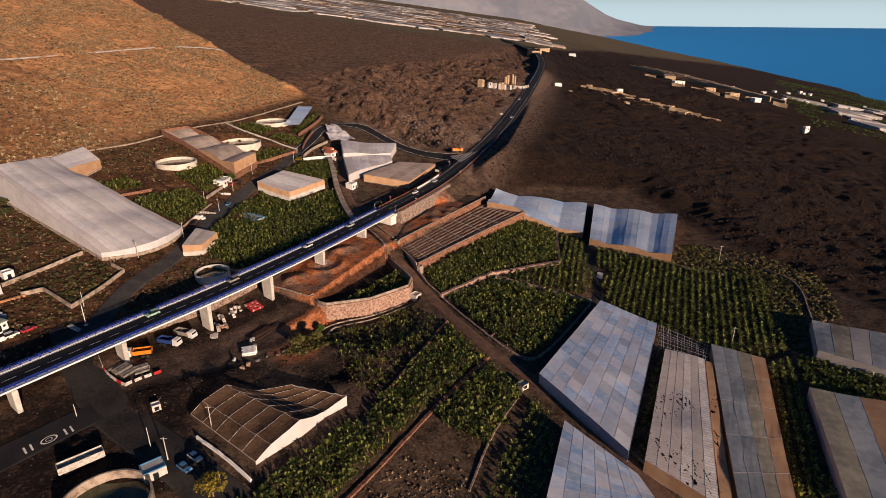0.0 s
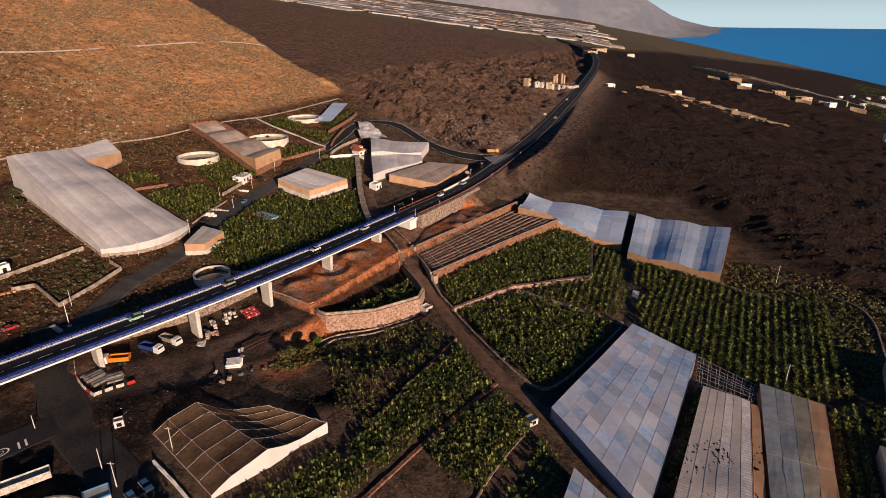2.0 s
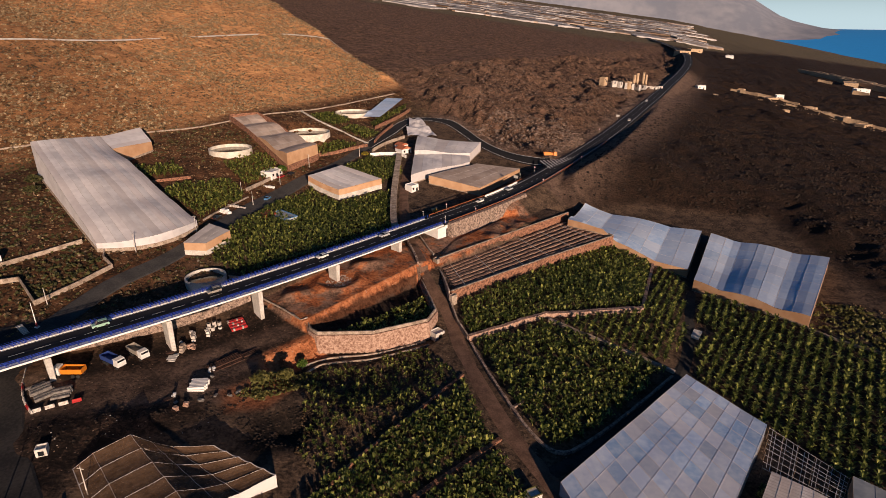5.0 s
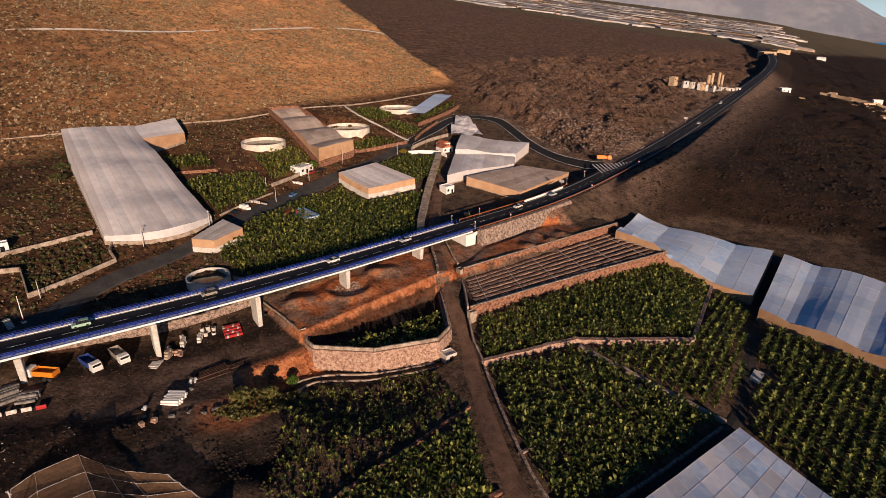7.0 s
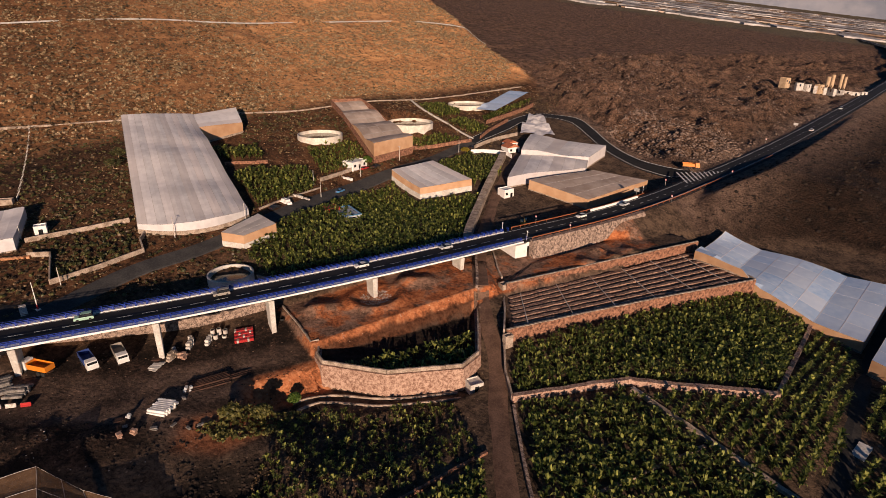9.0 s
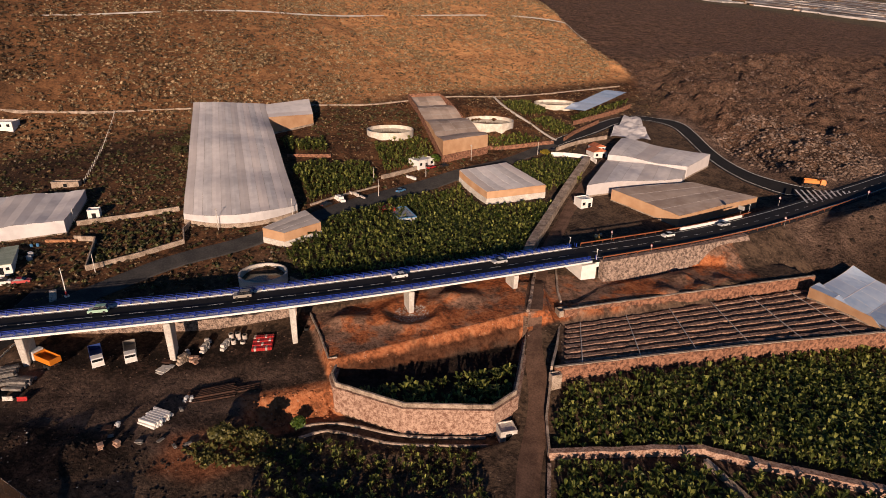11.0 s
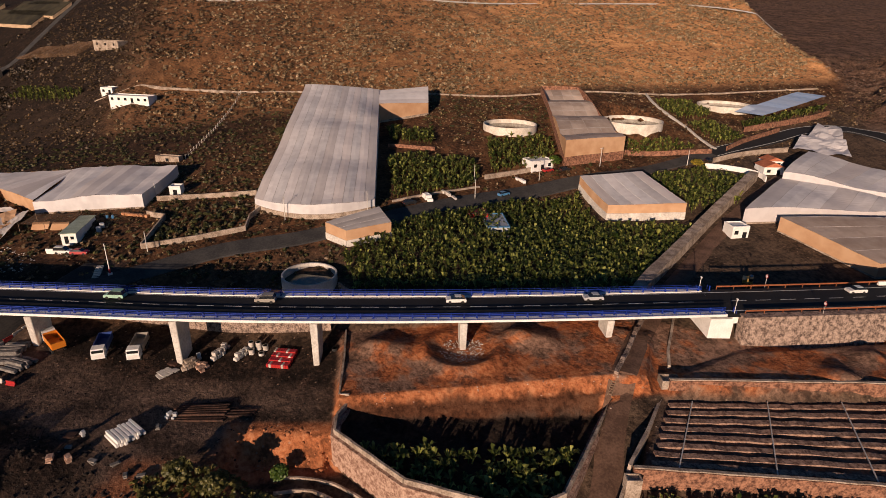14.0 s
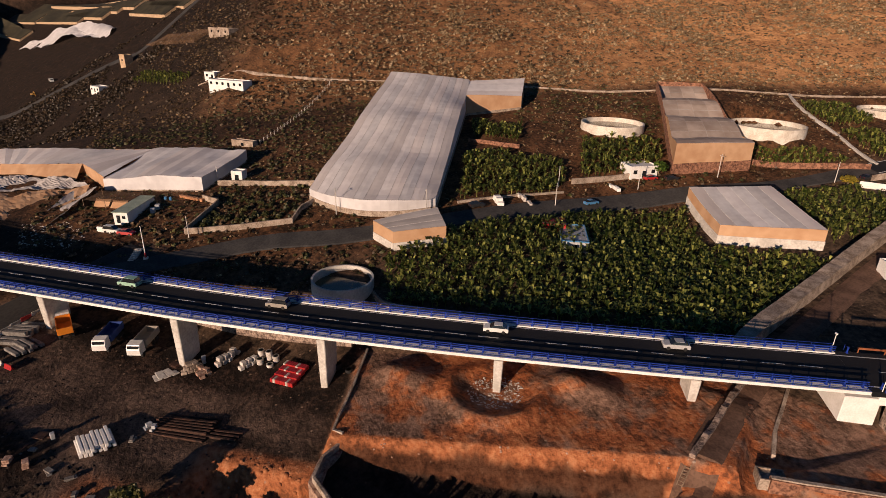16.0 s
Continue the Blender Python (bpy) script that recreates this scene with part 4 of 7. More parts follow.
greenhouse("narrow torn strip of tan netting along a white greenhouse", ((66.8, 102.3), (69, 100), (90, 161), (88.2, 161.9)), 4.0, 1, 12, CLOTH_TAN, CLOTH_TAN, 0.3, 0.0, seed=32, swell=1.6, rips=0.74)
greenhouse("slate and olive netting greenhouse with a tan edge", ((69.6, 98), (84, 100), (108, 162), (94, 171)), 4.2, 4, 5, (NET_SLATE, NET_SLATE, NET_OLIVE, CLOTH_TAN), CLOTH_TAN, 0.3, 0.03, cells=True, seed=13, swell=1.4, cables=CLOTH_GREY)
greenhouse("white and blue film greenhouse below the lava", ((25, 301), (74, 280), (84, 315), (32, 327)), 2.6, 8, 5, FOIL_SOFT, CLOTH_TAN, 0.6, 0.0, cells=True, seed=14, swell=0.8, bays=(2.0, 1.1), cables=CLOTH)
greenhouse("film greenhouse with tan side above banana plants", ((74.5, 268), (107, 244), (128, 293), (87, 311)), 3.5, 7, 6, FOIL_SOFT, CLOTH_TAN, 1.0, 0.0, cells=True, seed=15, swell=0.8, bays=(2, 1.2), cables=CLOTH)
greenhouse("grey netting greenhouse at the lava's edge", ((128, 166), (143, 152), (156, 172), (137, 185)), 4, 4, 3, (NET_SLATE, NET_OLIVE, CLOTH_GREY), CLOTH_GREY, 0.4, 0.03, cells=True, seed=16, swell=1.2, cables=CLOTH_GREY)
greenhouse("grey and tan striped netting greenhouse", ((98, 104), (118, 92), (138, 136), (114, 147)), 4, 4, 4, (NET_OLIVE, NET_SLATE, CLOTH_TAN, NET_OLIVE), CLOTH_GREY, 0.4, 0.03, seed=17, swell=1.2, cables=CLOTH_GREY)


def netting_canopy():
    """Brown netting hung over a ridge, with a sagging second bay."""
    c = tagged(holder("netting_canopy"), "sagging brown netting canopy with pale seams beside the street", "greenhouse")
    # edges of the bays from the low side to the far side: front point, back point, height over the ground
    rails = (((-45.4, 109.1), (-66.8, 123.6), 1.0), ((-42.5, 113.2), (-64.6, 127), 3.3), ((-37, 120.7), (-59.9, 132.6), 5.0), ((-34.5, 125.3), (-56.5, 134.4), 2.9), ((-32.2, 129.4), (-52.5, 135.6), 2.0), ((-27.2, 135), (-43.3, 137.4), 3.4))

    def over(u, v):
        k = min(int(v * 5), 4)
        s = v * 5 - k
        (a, b, h), (p, q, g) = rails[k], rails[k + 1]
        x = (a[0] * (1 - u) + b[0] * u) * (1 - s) + (p[0] * (1 - u) + q[0] * u) * s
        y = (a[1] * (1 - u) + b[1] * u) * (1 - s) + (p[1] * (1 - u) + q[1] * u) * s
        hang = -0.35 * abs(math.sin(math.pi * 5 * u)) * min(1, 6 * v) + 0.5 * float(fractal(x, y, 6, 2, 18))
        base = -1.7 - 2.1 * v + u * (2.8 - 0.7 * v)
        return x, y, base + h * (1 - s) + g * s + hang

    for k in range(5):
        verts = [over((k + i / 4) / 5, j / 30) for j in range(31) for i in range(5)]
        raw("net_strip", verts, [(j * 5 + i, j * 5 + i + 1, j * 5 + i + 6, j * 5 + i + 5) for j in range(30) for i in range(4)], CLOTH_DARK, c)
    for k in range(6):
        pts = [over(k / 5, j / 30) for j in range(31)]
        verts = [(x + dx, y, z + dz) for x, y, z in pts for dx, dz in ((-0.03, 0.02), (-0.03, 0.06), (0.03, 0.06), (0.03, 0.02))]
        raw("seam", verts, [(j * 4 + m, j * 4 + m + 1, j * 4 + m + 5, j * 4 + m + 4) for j in range(30) for m in range(3)], CLOTH, c)
    for k in (0, 6, 12, 18, 24, 30):
        pts = [over(i / 20, k / 30) for i in range(21)]
        wide = 0.03 if 0 < k < 30 else 0.1
        verts = [(x, y + dy, z + dz) for x, y, z in pts for dy, dz in ((-wide, 0.03), (-wide, 0.1), (wide, 0.1), (wide, 0.03))]
        raw("seam", verts, [(j * 4 + m, j * 4 + m + 1, j * 4 + m + 5, j * 4 + m + 4) for j in range(20) for m in range(3)], CLOTH_GREY, c)
    for u0, v0, u1, v1 in ((0, 0, 0, 1), (0, 0, 1, 0), (0, 1, 1, 1), (1, 0, 1, 1)):
        pts = [over(u0 + (u1 - u0) * j / 30, v0 + (v1 - v0) * j / 30) for j in range(31)]
        verts = [w for x, y, z in pts for w in ((x, y, min(lay(x, y), z) - 0.3), (x, y, z - 0.02))]
        raw("side_net", verts, [(2 * j, 2 * j + 2, 2 * j + 3, 2 * j + 1) for j in range(30)], CLOTH if u0 == u1 == 0 else CLOTH_DARK, c)


netting_canopy()
greenhouse("white netting greenhouse with ridged roof on the dry slope", ((-164, 146), (-149, 173), (-168, 186), (-187, 158)), 4.2, 6, 6, CLOTH, CLOTH, 0.4, 0.25, seed=19, swell=2.2)


greenhouse("white netting roof running on above fallen netting", ((-211.5, 107), (-186, 137), (-188, 158), (-232, 101)), 4, 9, 5, CLOTH, CLOTH_TAN, 0.2, 0.2, levels=(9.8, 14.0, 17.0, 11.0), seed=27, swell=1.6, wall_mat=STONE)
greenhouse("white netting roof joining two greenhouses", ((-185.6, 137), (-164.4, 146.2), (-187, 158.2), (-187.6, 157.6)), 4, 4, 4, CLOTH, CLOTH_TAN, 0.2, 0.1, levels=(14.0, 14.6, 17.2, 17.0), seed=28, swell=0.8, walls=(1, 0, 0, 0))
fallen = tagged(holder("fallen_netting"), "collapsed pale tan netting lying in folds below a greenhouse", "netting")
loose_sheet(fallen, "sheet", ((-209, 106, 6.2), (-178, 134.5, 11.0), (-167.5, 141.5, 11.2), (-182, 114, 7.6)), 26, 14, CLOTH_GREY, 1.5, 0.6, 3, 4.0)
loose_sheet(fallen, "sheet", ((-181, 113.5, 7.9), (-167.4, 141.7, 11.4), (-152.5, 139.5, 8.4), (-155, 121, 7.0)), 20, 12, CLOTH_TAN, 1.1, 1.2, 5, 6.0)
loose_sheet(fallen, "flap", ((-172, 139.5, 11.3), (-160, 145, 12.6), (-141, 133.5, 7.0), (-152, 131, 7.2)), 14, 16, CLOTH_GREY, 0.8, 1.0, 7, 5.0)
loose_sheet(fallen, "hanging_wall", ((-209, 106.4, 6.0), (-180, 135.5, 10.2), (-185.5, 137, 14.0), (-211.3, 107.2, 9.7)), 24, 4, CLOTH_TAN, 0.25, 0.3, 9, 3.0)


greenhouse("flat sheet of pale blue film over banana rows", ((-101, 404), (-102, 456), (-112, 449), (-109.5, 397)), 3.0, 6, 3, FOIL_SOFT, FOIL_SOFT, 0.0, 0.1, seed=21, walls=(0, 0, 0, 0))


# ---- banana fields ----
def banana_plant(rng):
    """Corners and faces of one plant: arching split leaves round a short stem."""
    v, f = [], []
    n = rng.randint(8, 10)
    for k in range(n):
        a = 2 * math.pi * (k + rng.uniform(-0.35, 0.35)) / n
        rise, reach = rng.uniform(0.25, 1.35), rng.uniform(0.75, 1.4)
        if k == 0:
            rise, reach = 1.35, 0.5
        base, w = len(v), rng.uniform(0.22, 0.34)
        for s, wide, zz in ((0.06, 0.3, 0.9), (0.6, 1.0, 0.9 + rise), (1.0, 0.12, 0.9 + rise * rng.uniform(0.55, 1.2))):
            x, y = reach * s * math.cos(a), reach * s * math.sin(a)
            ox, oy = -math.sin(a) * w * wide, math.cos(a) * w * wide
            v += [(x + ox, y + oy, zz + 0.07 * wide), (x, y, zz), (x - ox, y - oy, zz + 0.07 * wide)]
        for s in range(2):
            q = base + 3 * s
            f += [(q, q + 1, q + 4, q + 3), (q + 1, q + 2, q + 5, q + 4)]
    base = len(v)
    for zz, r in ((0, 0.14), (1.1, 0.08)):
        v += [(r * math.cos(t), r * math.sin(t), zz) for t in (0, 2.1, 4.2)]
    f += [(base + i, base + (i + 1) % 3, base + 3 + (i + 1) % 3, base + 3 + i) for i in range(3)]
    return np.array(v), np.array(f)


PLANTS = [banana_plant(random.Random(k)) for k in range(8)]


def scatter(name, spots, kinds, material, label, category, rng, lo=0.8, hi=1.2, sink=0.1):
    """Many small plants joined into one object; spots: x, y pairs."""
    vs, fs, base = [], [], 0
    spots = np.array(spots)
    zs = ground_height(spots[:, 0], spots[:, 1])
    for (x, y), z in zip(spots, zs):
        v, f = kinds[rng.randrange(len(kinds))]
        a, s = rng.uniform(0, 6.283), rng.uniform(lo, hi)
        c, n = math.cos(a) * s, math.sin(a) * s
        vs.append(np.stack([v[:, 0] * c - v[:, 1] * n + x, v[:, 0] * n + v[:, 1] * c + y, v[:, 2] * s + z - sink], 1))
        fs.append(f + base)
        base += len(v)
    v, f = np.concatenate(vs), np.concatenate(fs)
    k = f.shape[1]
    me = bpy.data.meshes.new(name)
    me.vertices.add(len(v))
    me.vertices.foreach_set("co", v.ravel())
    me.loops.add(f.size)
    me.loops.foreach_set("vertex_index", f.ravel().astype(np.int32))
    me.polygons.add(len(f))
    me.polygons.foreach_set("loop_start", np.arange(len(f)) * k)
    me.update(calc_edges=True)
    me.materials.append(material)
    return tagged(new(name, me), label, category, kind="stuff")


def banana_field(label, ring, gap=1.6, row=1.9, turn=0.0, fill=1.0, seed=0, lo=0.8, hi=1.25, edge=0.3):
    rng = random.Random(seed)
    r = np.array(ring, float)
    c = r.mean(0)
    t = radians(turn)
    ax, ay = np.array([math.cos(t), math.sin(t)]), np.array([-math.sin(t), math.cos(t)])
    span = np.abs(r - c).max() * 1.6
    spots = []
    for i in np.arange(-span, span, gap):
        for j in np.arange(-span, span, row):
            p = c + ax * (i + rng.uniform(-0.5, 0.5) * gap * 0.8) + ay * (j + rng.uniform(-0.35, 0.35) * (row * 0.5 if row < 2.3 else 0.5))
            if rng.random() < fill:
                spots.append(p)
    spots = np.array(spots)
    spots = spots[inside(spots[:, 0], spots[:, 1], tuple(map(tuple, ring))) > edge]
    return scatter("banana_plants", spots, PLANTS, LEAF, label, "banana field", rng, lo, hi)


DENSE, THIN = "dense green banana plants in a walled field", "young thin banana plants on dark soil"
banana_field(DENSE, ((-8.5, 220.5), (-6, 224), (43.5, 291.5), (60.8, 286), (52.8, 238), (22, 226.3), (0, 206.5)), seed=1, turn=55)
banana_field(DENSE, ((1.5, 203.5), (22.5, 221.5), (59, 206.5), (48, 188.5), (37.5, 173), (30, 165), (23.5, 170.5), (14, 184)), seed=2, turn=35, fill=0.9)
banana_field(DENSE, ((24, 221), (54, 236), (63, 284), (73, 278), (66, 225), (60, 209)), seed=3, turn=75, gap=1.4, row=2.6)
banana_field(DENSE, ((77, 265), (91, 254), (80, 231), (71, 236)), seed=4, turn=75, gap=1.4, row=2.5)
banana_field("long rows of dense green banana plants", ((69, 222), (93, 253), (106, 242), (139, 224), (121, 171), (109, 166), (94, 174), (82, 188), (66, 206)), seed=5, turn=68, gap=1.4, row=2.7)
banana_field(THIN, ((-40, 177), (-27, 186.5), (-13, 198.5), (1.5, 186), (-19, 140), (-28, 144), (-36, 166)), seed=6, turn=55, fill=0.6, lo=0.45, hi=0.85)
banana_field(DENSE, ((3, 183), (15, 163), (-12, 125), (-22, 126), (-17, 143)), seed=7, turn=60)
banana_field(DENSE, ((16, 160), (27, 147), (13, 122), (5, 126), (-3, 134)), seed=8, turn=60)
banana_field(DENSE, ((-48, 96), (-25, 128), (-13, 123), (-28, 96)), seed=9, turn=60)
banana_field(THIN, ((27, 143), (34, 137), (25, 100), (7, 100)), seed=10, turn=60, fill=0.8, lo=0.6, hi=0.95)
banana_field("dark shaded banana plants between greenhouses", ((86, 100), (97, 104), (113, 147), (122, 168), (110, 163)), seed=22, turn=68, gap=1.4, row=2.6)
banana_field(DENSE, ((115, 149), (139, 138), (150, 148), (143, 151), (128, 165), (122, 169)), seed=23, turn=60)
banana_field("green plants under bare greenhouse wires", ((51.2, 118.8), (53, 117), (76.6, 168), (75.2, 168.9)), seed=24, turn=60, edge=0.05, lo=0.6, hi=0.9)
banana_field(DENSE, ((-94, 211), (-102, 229), (-101, 254), (-103, 273), (-97.5, 296), (-81, 289), (-60.5, 305.5), (-44.5, 262.5), (-61, 235), (-79.5, 208)), seed=11, turn=58)
banana_field(DENSE, ((-94, 326), (-86, 341), (-71, 348), (-62, 330), (-66.5, 313)), seed=12, turn=60)
banana_field(DENSE, ((-141, 248), (-144, 255), (-127, 277), (-117.5, 271), (-113, 262), (-115.5, 237)), seed=13, turn=60)
banana_field(DENSE, ((-168, 262), (-158, 278), (-146, 271), (-155, 256.5)), seed=14, turn=60)
banana_field(DENSE, ((-140, 289), (-131, 314), (-120, 306), (-117.5, 293), (-120, 277)), seed=15, turn=60)
banana_field(DENSE, ((-118, 340), (-109, 356), (-95, 358), (-110, 334)), seed=16, turn=60)
banana_field(DENSE, ((-137, 379), (-133, 391), (-118, 394), (-114, 385), (-118, 374), (-128, 373)), seed=17, turn=60)
banana_field(DENSE, ((-113, 371), (-111, 382), (-94, 381), (-92, 376), (-96, 366)), seed=18, turn=60)
banana_field(DENSE, ((-104, 392), (-103, 408), (-98, 450), (-95, 445), (-99, 390)), seed=19, turn=60)
banana_field("loose clumps of tall banana plants on soil painted dark with shade", ((-41, 189), (-27.4, 193.5), (-14.5, 204.6), (-14, 211), (-19.5, 221), (-24, 214), (-33, 199)), seed=20, turn=60, fill=0.85, lo=0.85, hi=1.35)


# ---- walls of stone and block ----
def wall(name, label, line, high, thick, mat, low=-1.0, rough=0.12, flat=None, step=2.0):
    return tagged(solid_strip(name, line, low, high, (-thick / 2, thick / 2), mat, None, label, step=step, flat=flat, rough=rough), label, "wall")


def dense(line, step):
    """The same corners with points every step metres between them."""
    out = []
    for a, b in zip(line, line[1:]):
        n = max(1, int(math.dist(a, b) / step))
        out += [tuple(a[i] + (b[i] - a[i]) * k / n for i in range(len(a))) for k in range(n)]
    return out + [tuple(line[-1])]


PLOT_WALL = ((-48.6, 192.8), (-46.2, 189.4), (-42.8, 187.6), (-27.3, 192.2), (-13.4, 203.7), (-12.6, 210.9), (-16.2, 218), (-24.8, 234.2))
plot_wall = wall("retaining_wall", "tall curved pinkish stone retaining wall topped with concrete blocks", dense(PLOT_WALL, 1.5), 1.1, 1.5, PINK_STONE, -8.0, 0.03, flat=0.0, step=0)
coping_line, coping_at = dense(PLOT_WALL, 2.0), []
bm = bmesh.new()
box(bm, (1.96, 0.45, 1.0), (0, 0, 0.5), bevel=0.03)
coping = part("coping_block", bm, OLD_CONCRETE, plot_wall, "pale concrete block")
for k, (p, q) in enumerate(zip(coping_line, coping_line[1:])):
    spot = pose((p[0] + q[0]) / 2, (p[1] + q[1]) / 2, 1.1 + 0.04 * math.sin(k * 2.1), 0, 0, math.degrees(math.atan2(q[1] - p[1], q[0] - p[0]))) @ Matrix.Diagonal((math.dist(p, q) / 1.98, 1, 1, 1))
    if k:
        again(coping, spot, plot_wall)
    else:
        coping.matrix_basis = spot
wall("block_wall", "grey block wall down the edge of the red flat", dense(((-69.5, 201.3), (-60, 196.8), (-50.2, 191.6), (-48.6, 192.8)), 1.5), 0.5, 0.35, OLD_CONCRETE, -3.0, 0.05, step=0)
for line in (((-44, 178.3), (-39.9, 184.6), (-35.9, 186.9), (-25.8, 191.0), (-13.5, 202.0)), ((-41, 176.2), (-40, 180.1), (-37.5, 183.2), (-30.7, 186.1), (-26, 187.9), (-11.6, 200.4))):
    wall("kerb_wall", "low pale wall of a winding irrigation channel", line, 0.5, 0.35, OLD_CONCRETE, -0.8, 0.06, step=1.5)
wall("stone_wall", "red-brown stone wall above a dry ploughed terrace", ((-19.5, 242.5), (2, 276.5), (24.5, 311)), 3.5, 0.9, STONE, -1.0, 0.1, flat=2.6)
wall("stone_wall", "red-brown stone wall below a dry ploughed terrace", ((-10.2, 222.6), (16, 257.5), (44.5, 293)), 0.5, 0.9, STONE, -4.5, 0.1, flat=2.6)
for line, top in ((((-19.5, 242.5), (2, 276.5), (24.5, 311)), 3.5), (((-10.2, 222.6), (16, 257.5), (44.5, 293)), 0.5)):
    wall("coping_strip", "pale mortar coping along a terrace wall", line, top + 0.22, 0.55, OLD_CONCRETE, top - 0.1, 0.05, flat=2.6)
wall("block_wall", "pale block wall closing a ploughed terrace", ((24.5, 311), (34, 302), (44.5, 293)), 0.8, 0.4, OLD_CONCRETE, -1.0, 0.15, flat=2.6)
wall("block_wall", "grey block wall between track and terrace", dense(((-22.5, 246.5), (-20, 242), (-15, 232), (-10.8, 222.3)), 2.0), 0.7, 0.5, OLD_CONCRETE, -6, flat=2.6, step=0)
wall("block_wall", "grey block wall between track and banana field", dense(((-10.3, 221.5), (-5.5, 212), (-0.5, 205)), 2.0), 1.6, 0.5, OLD_CONCRETE, -3, step=0)
wall("stone_wall", "pale broken stone wall below a banana field", ((-0.5, 204.8), (10, 214.6), (22, 225)), 1.7, 1.3, PINK_STONE, -2, 0.2)
wall("stone_wall", "long low stone wall along a banana field", ((22, 225), (38, 230.5), (53.5, 237)), 1.5, 1.5, PINK_STONE, -2)
wall("stone_wall", "narrow stone wall with an irrigation channel", ((53.5, 237), (57.5, 262), (61.5, 286)), 1.3, 1.1, PINK_STONE)
wall("earth_wall", "long pale earth bank between banana fields", ((23, 223), (42, 214.5), (61, 206.5)), 0.8, 1.1, OLD_CONCRETE)
wall("stone_wall", "low broken wall across a banana field", ((17, 176), (28, 194), (41, 213)), 0.5, 0.7, RUBBLE)
wall("kerb_wall", "low dark wall along the farm track", ((0.8, 203), (13, 182.5), (22.5, 169), (30, 162.5), (38, 171), (49, 187), (60, 204)), 0.8, 0.7, RUBBLE, -1)
wall("kerb_wall", "dark earth wall beside the blue greenhouse", ((31.5, 151), (40, 143), (50, 127), (60, 110)), 0.9, 0.5, RUBBLE, -1)
wall("stone_wall", "stone wall between two sloping banana plots", ((2, 186.5), (-7, 164), (-16, 144), (-17.5, 134)), 0.7, 0.6, STONE)
wall("stone_wall", "stone-lined channel between banana plots", ((16, 164.5), (1, 142), (-9, 125), (-17, 111), (-24, 100)), 0.6, 1.0, STONE)
wall("stone_wall", "low dark wall between banana plots", ((25, 147), (14, 128), (7, 108)), 0.5, 0.5, RUBBLE)
wall("block_wall", "pale block wall beside the farm track", ((-70.4, 350), (-63.6, 325), (-58.4, 305), (-47.4, 271), (-40.4, 256)), 2.8, 2.8, OLD_CONCRETE, -3)
wall("block_wall", "grey block wall below a banana field beside the bridge", ((-38, 257), (-43, 259), (-60, 232.5), (-79, 206.5), (-84, 206)), 1.2, 0.4, OLD_CONCRETE)
wall("block_wall", "grey block wall along a dry plot", dense(((-124, 169), (-121, 181), (-119, 194), (-125, 197), (-128, 201)), 2.0), 1.4, 0.4, OLD_CONCRETE, rough=0.03, step=0)
wall("block_wall", "grey block wall behind a dry plot", dense(((-152, 177), (-145, 190), (-139, 203)), 2.0), 1.5, 0.4, OLD_CONCRETE, rough=0.03, step=0)
wall("block_wall", "grey block wall at the end of a dry plot", dense(((-124, 169), (-138, 177), (-143, 173)), 2.0), 1.5, 0.4, OLD_CONCRETE, rough=0.03, step=0)
wall("block_wall", "pale block wall below banana plants beside the road", ((-118, 273), (-117, 283), (-116, 293)), 1.6, 0.4, OLD_CONCRETE)
wall("stone_wall", "stone wall below a banana terrace", ((-153, 255), (-148, 261), (-142, 268)), 1.2, 0.5, STONE)
wall("stone_wall", "low stone wall along the side road", ((-114, 236), (-114, 252), (-114, 268)), 0.6, 0.5, OLD_CONCRETE)
wall("stone_wall", "brown stone wall along the side road", ((-112, 334), (-101, 348), (-92, 358)), 1.8, 0.5, STONE)
wall("stone_wall", "stone wall below terraced banana plots", ((-90, 364), (-91, 375), (-91, 388), (-91, 400)), 2.0, 0.5, STONE)
wall("stone_wall", "stone wall below banana rows at the hill's foot", ((-98, 387), (-93, 420), (-92, 440)), 2.2, 0.5, STONE)
wall("concrete_channel", "pale concrete irrigation channel running downhill", ((-146, 384), (-135, 376), (-124, 372), (-112, 369), (-102, 365), (-93, 362)), 0.7, 0.7, CONCRETE)
wall("foot_wall", "pale low wall along the foot of the hill", ((-281, 170), (-245, 222), (-226, 250), (-190, 299), (-165, 338), (-145, 384), (-114, 472)), 0.6, 0.7, OLD_CONCRETE)
wall("stone_wall", "pale stone wall at the edge of banana rows", ((107, 243), (116, 236), (126, 231)), 0.9, 0.5, OLD_CONCRETE)
wall("stone_wall", "broken wall at the lava's edge", ((145, 234), (153, 220), (141, 190)), 0.7, 0.5, RUBBLE)


wall("stone_wall", "low rubble wall beside the farm track under the bridge", dense(((-37.5, 258), (-33.5, 250), (-29, 242), (-25.6, 235.2)), 1.5), 0.9, 0.8, RUBBLE, -2.5, 0.25, step=0)
wall("stone_wall", "pale stone wall between farm track and bridge abutment", dense(((-33.5, 262), (-29.5, 256), (-26, 250.5), (-22.8, 246.8)), 1.5), 0.8, 0.5, OLD_CONCRETE, -2.5, 0.12, step=0)
ladder = tagged(holder("ladder", (-25.3, 234.6, lay(-25.3, 234.6, 0.8)), 118), "weathered wooden ladder leaning on a bank", "ladder")
for off in (-0.35, 0.35):
    bm = bmesh.new()
    tube(bm, (-2.6, off, -2.4), (2.2, off, 0.9), 0.07)
    part("rail", bm, WOOD, ladder)
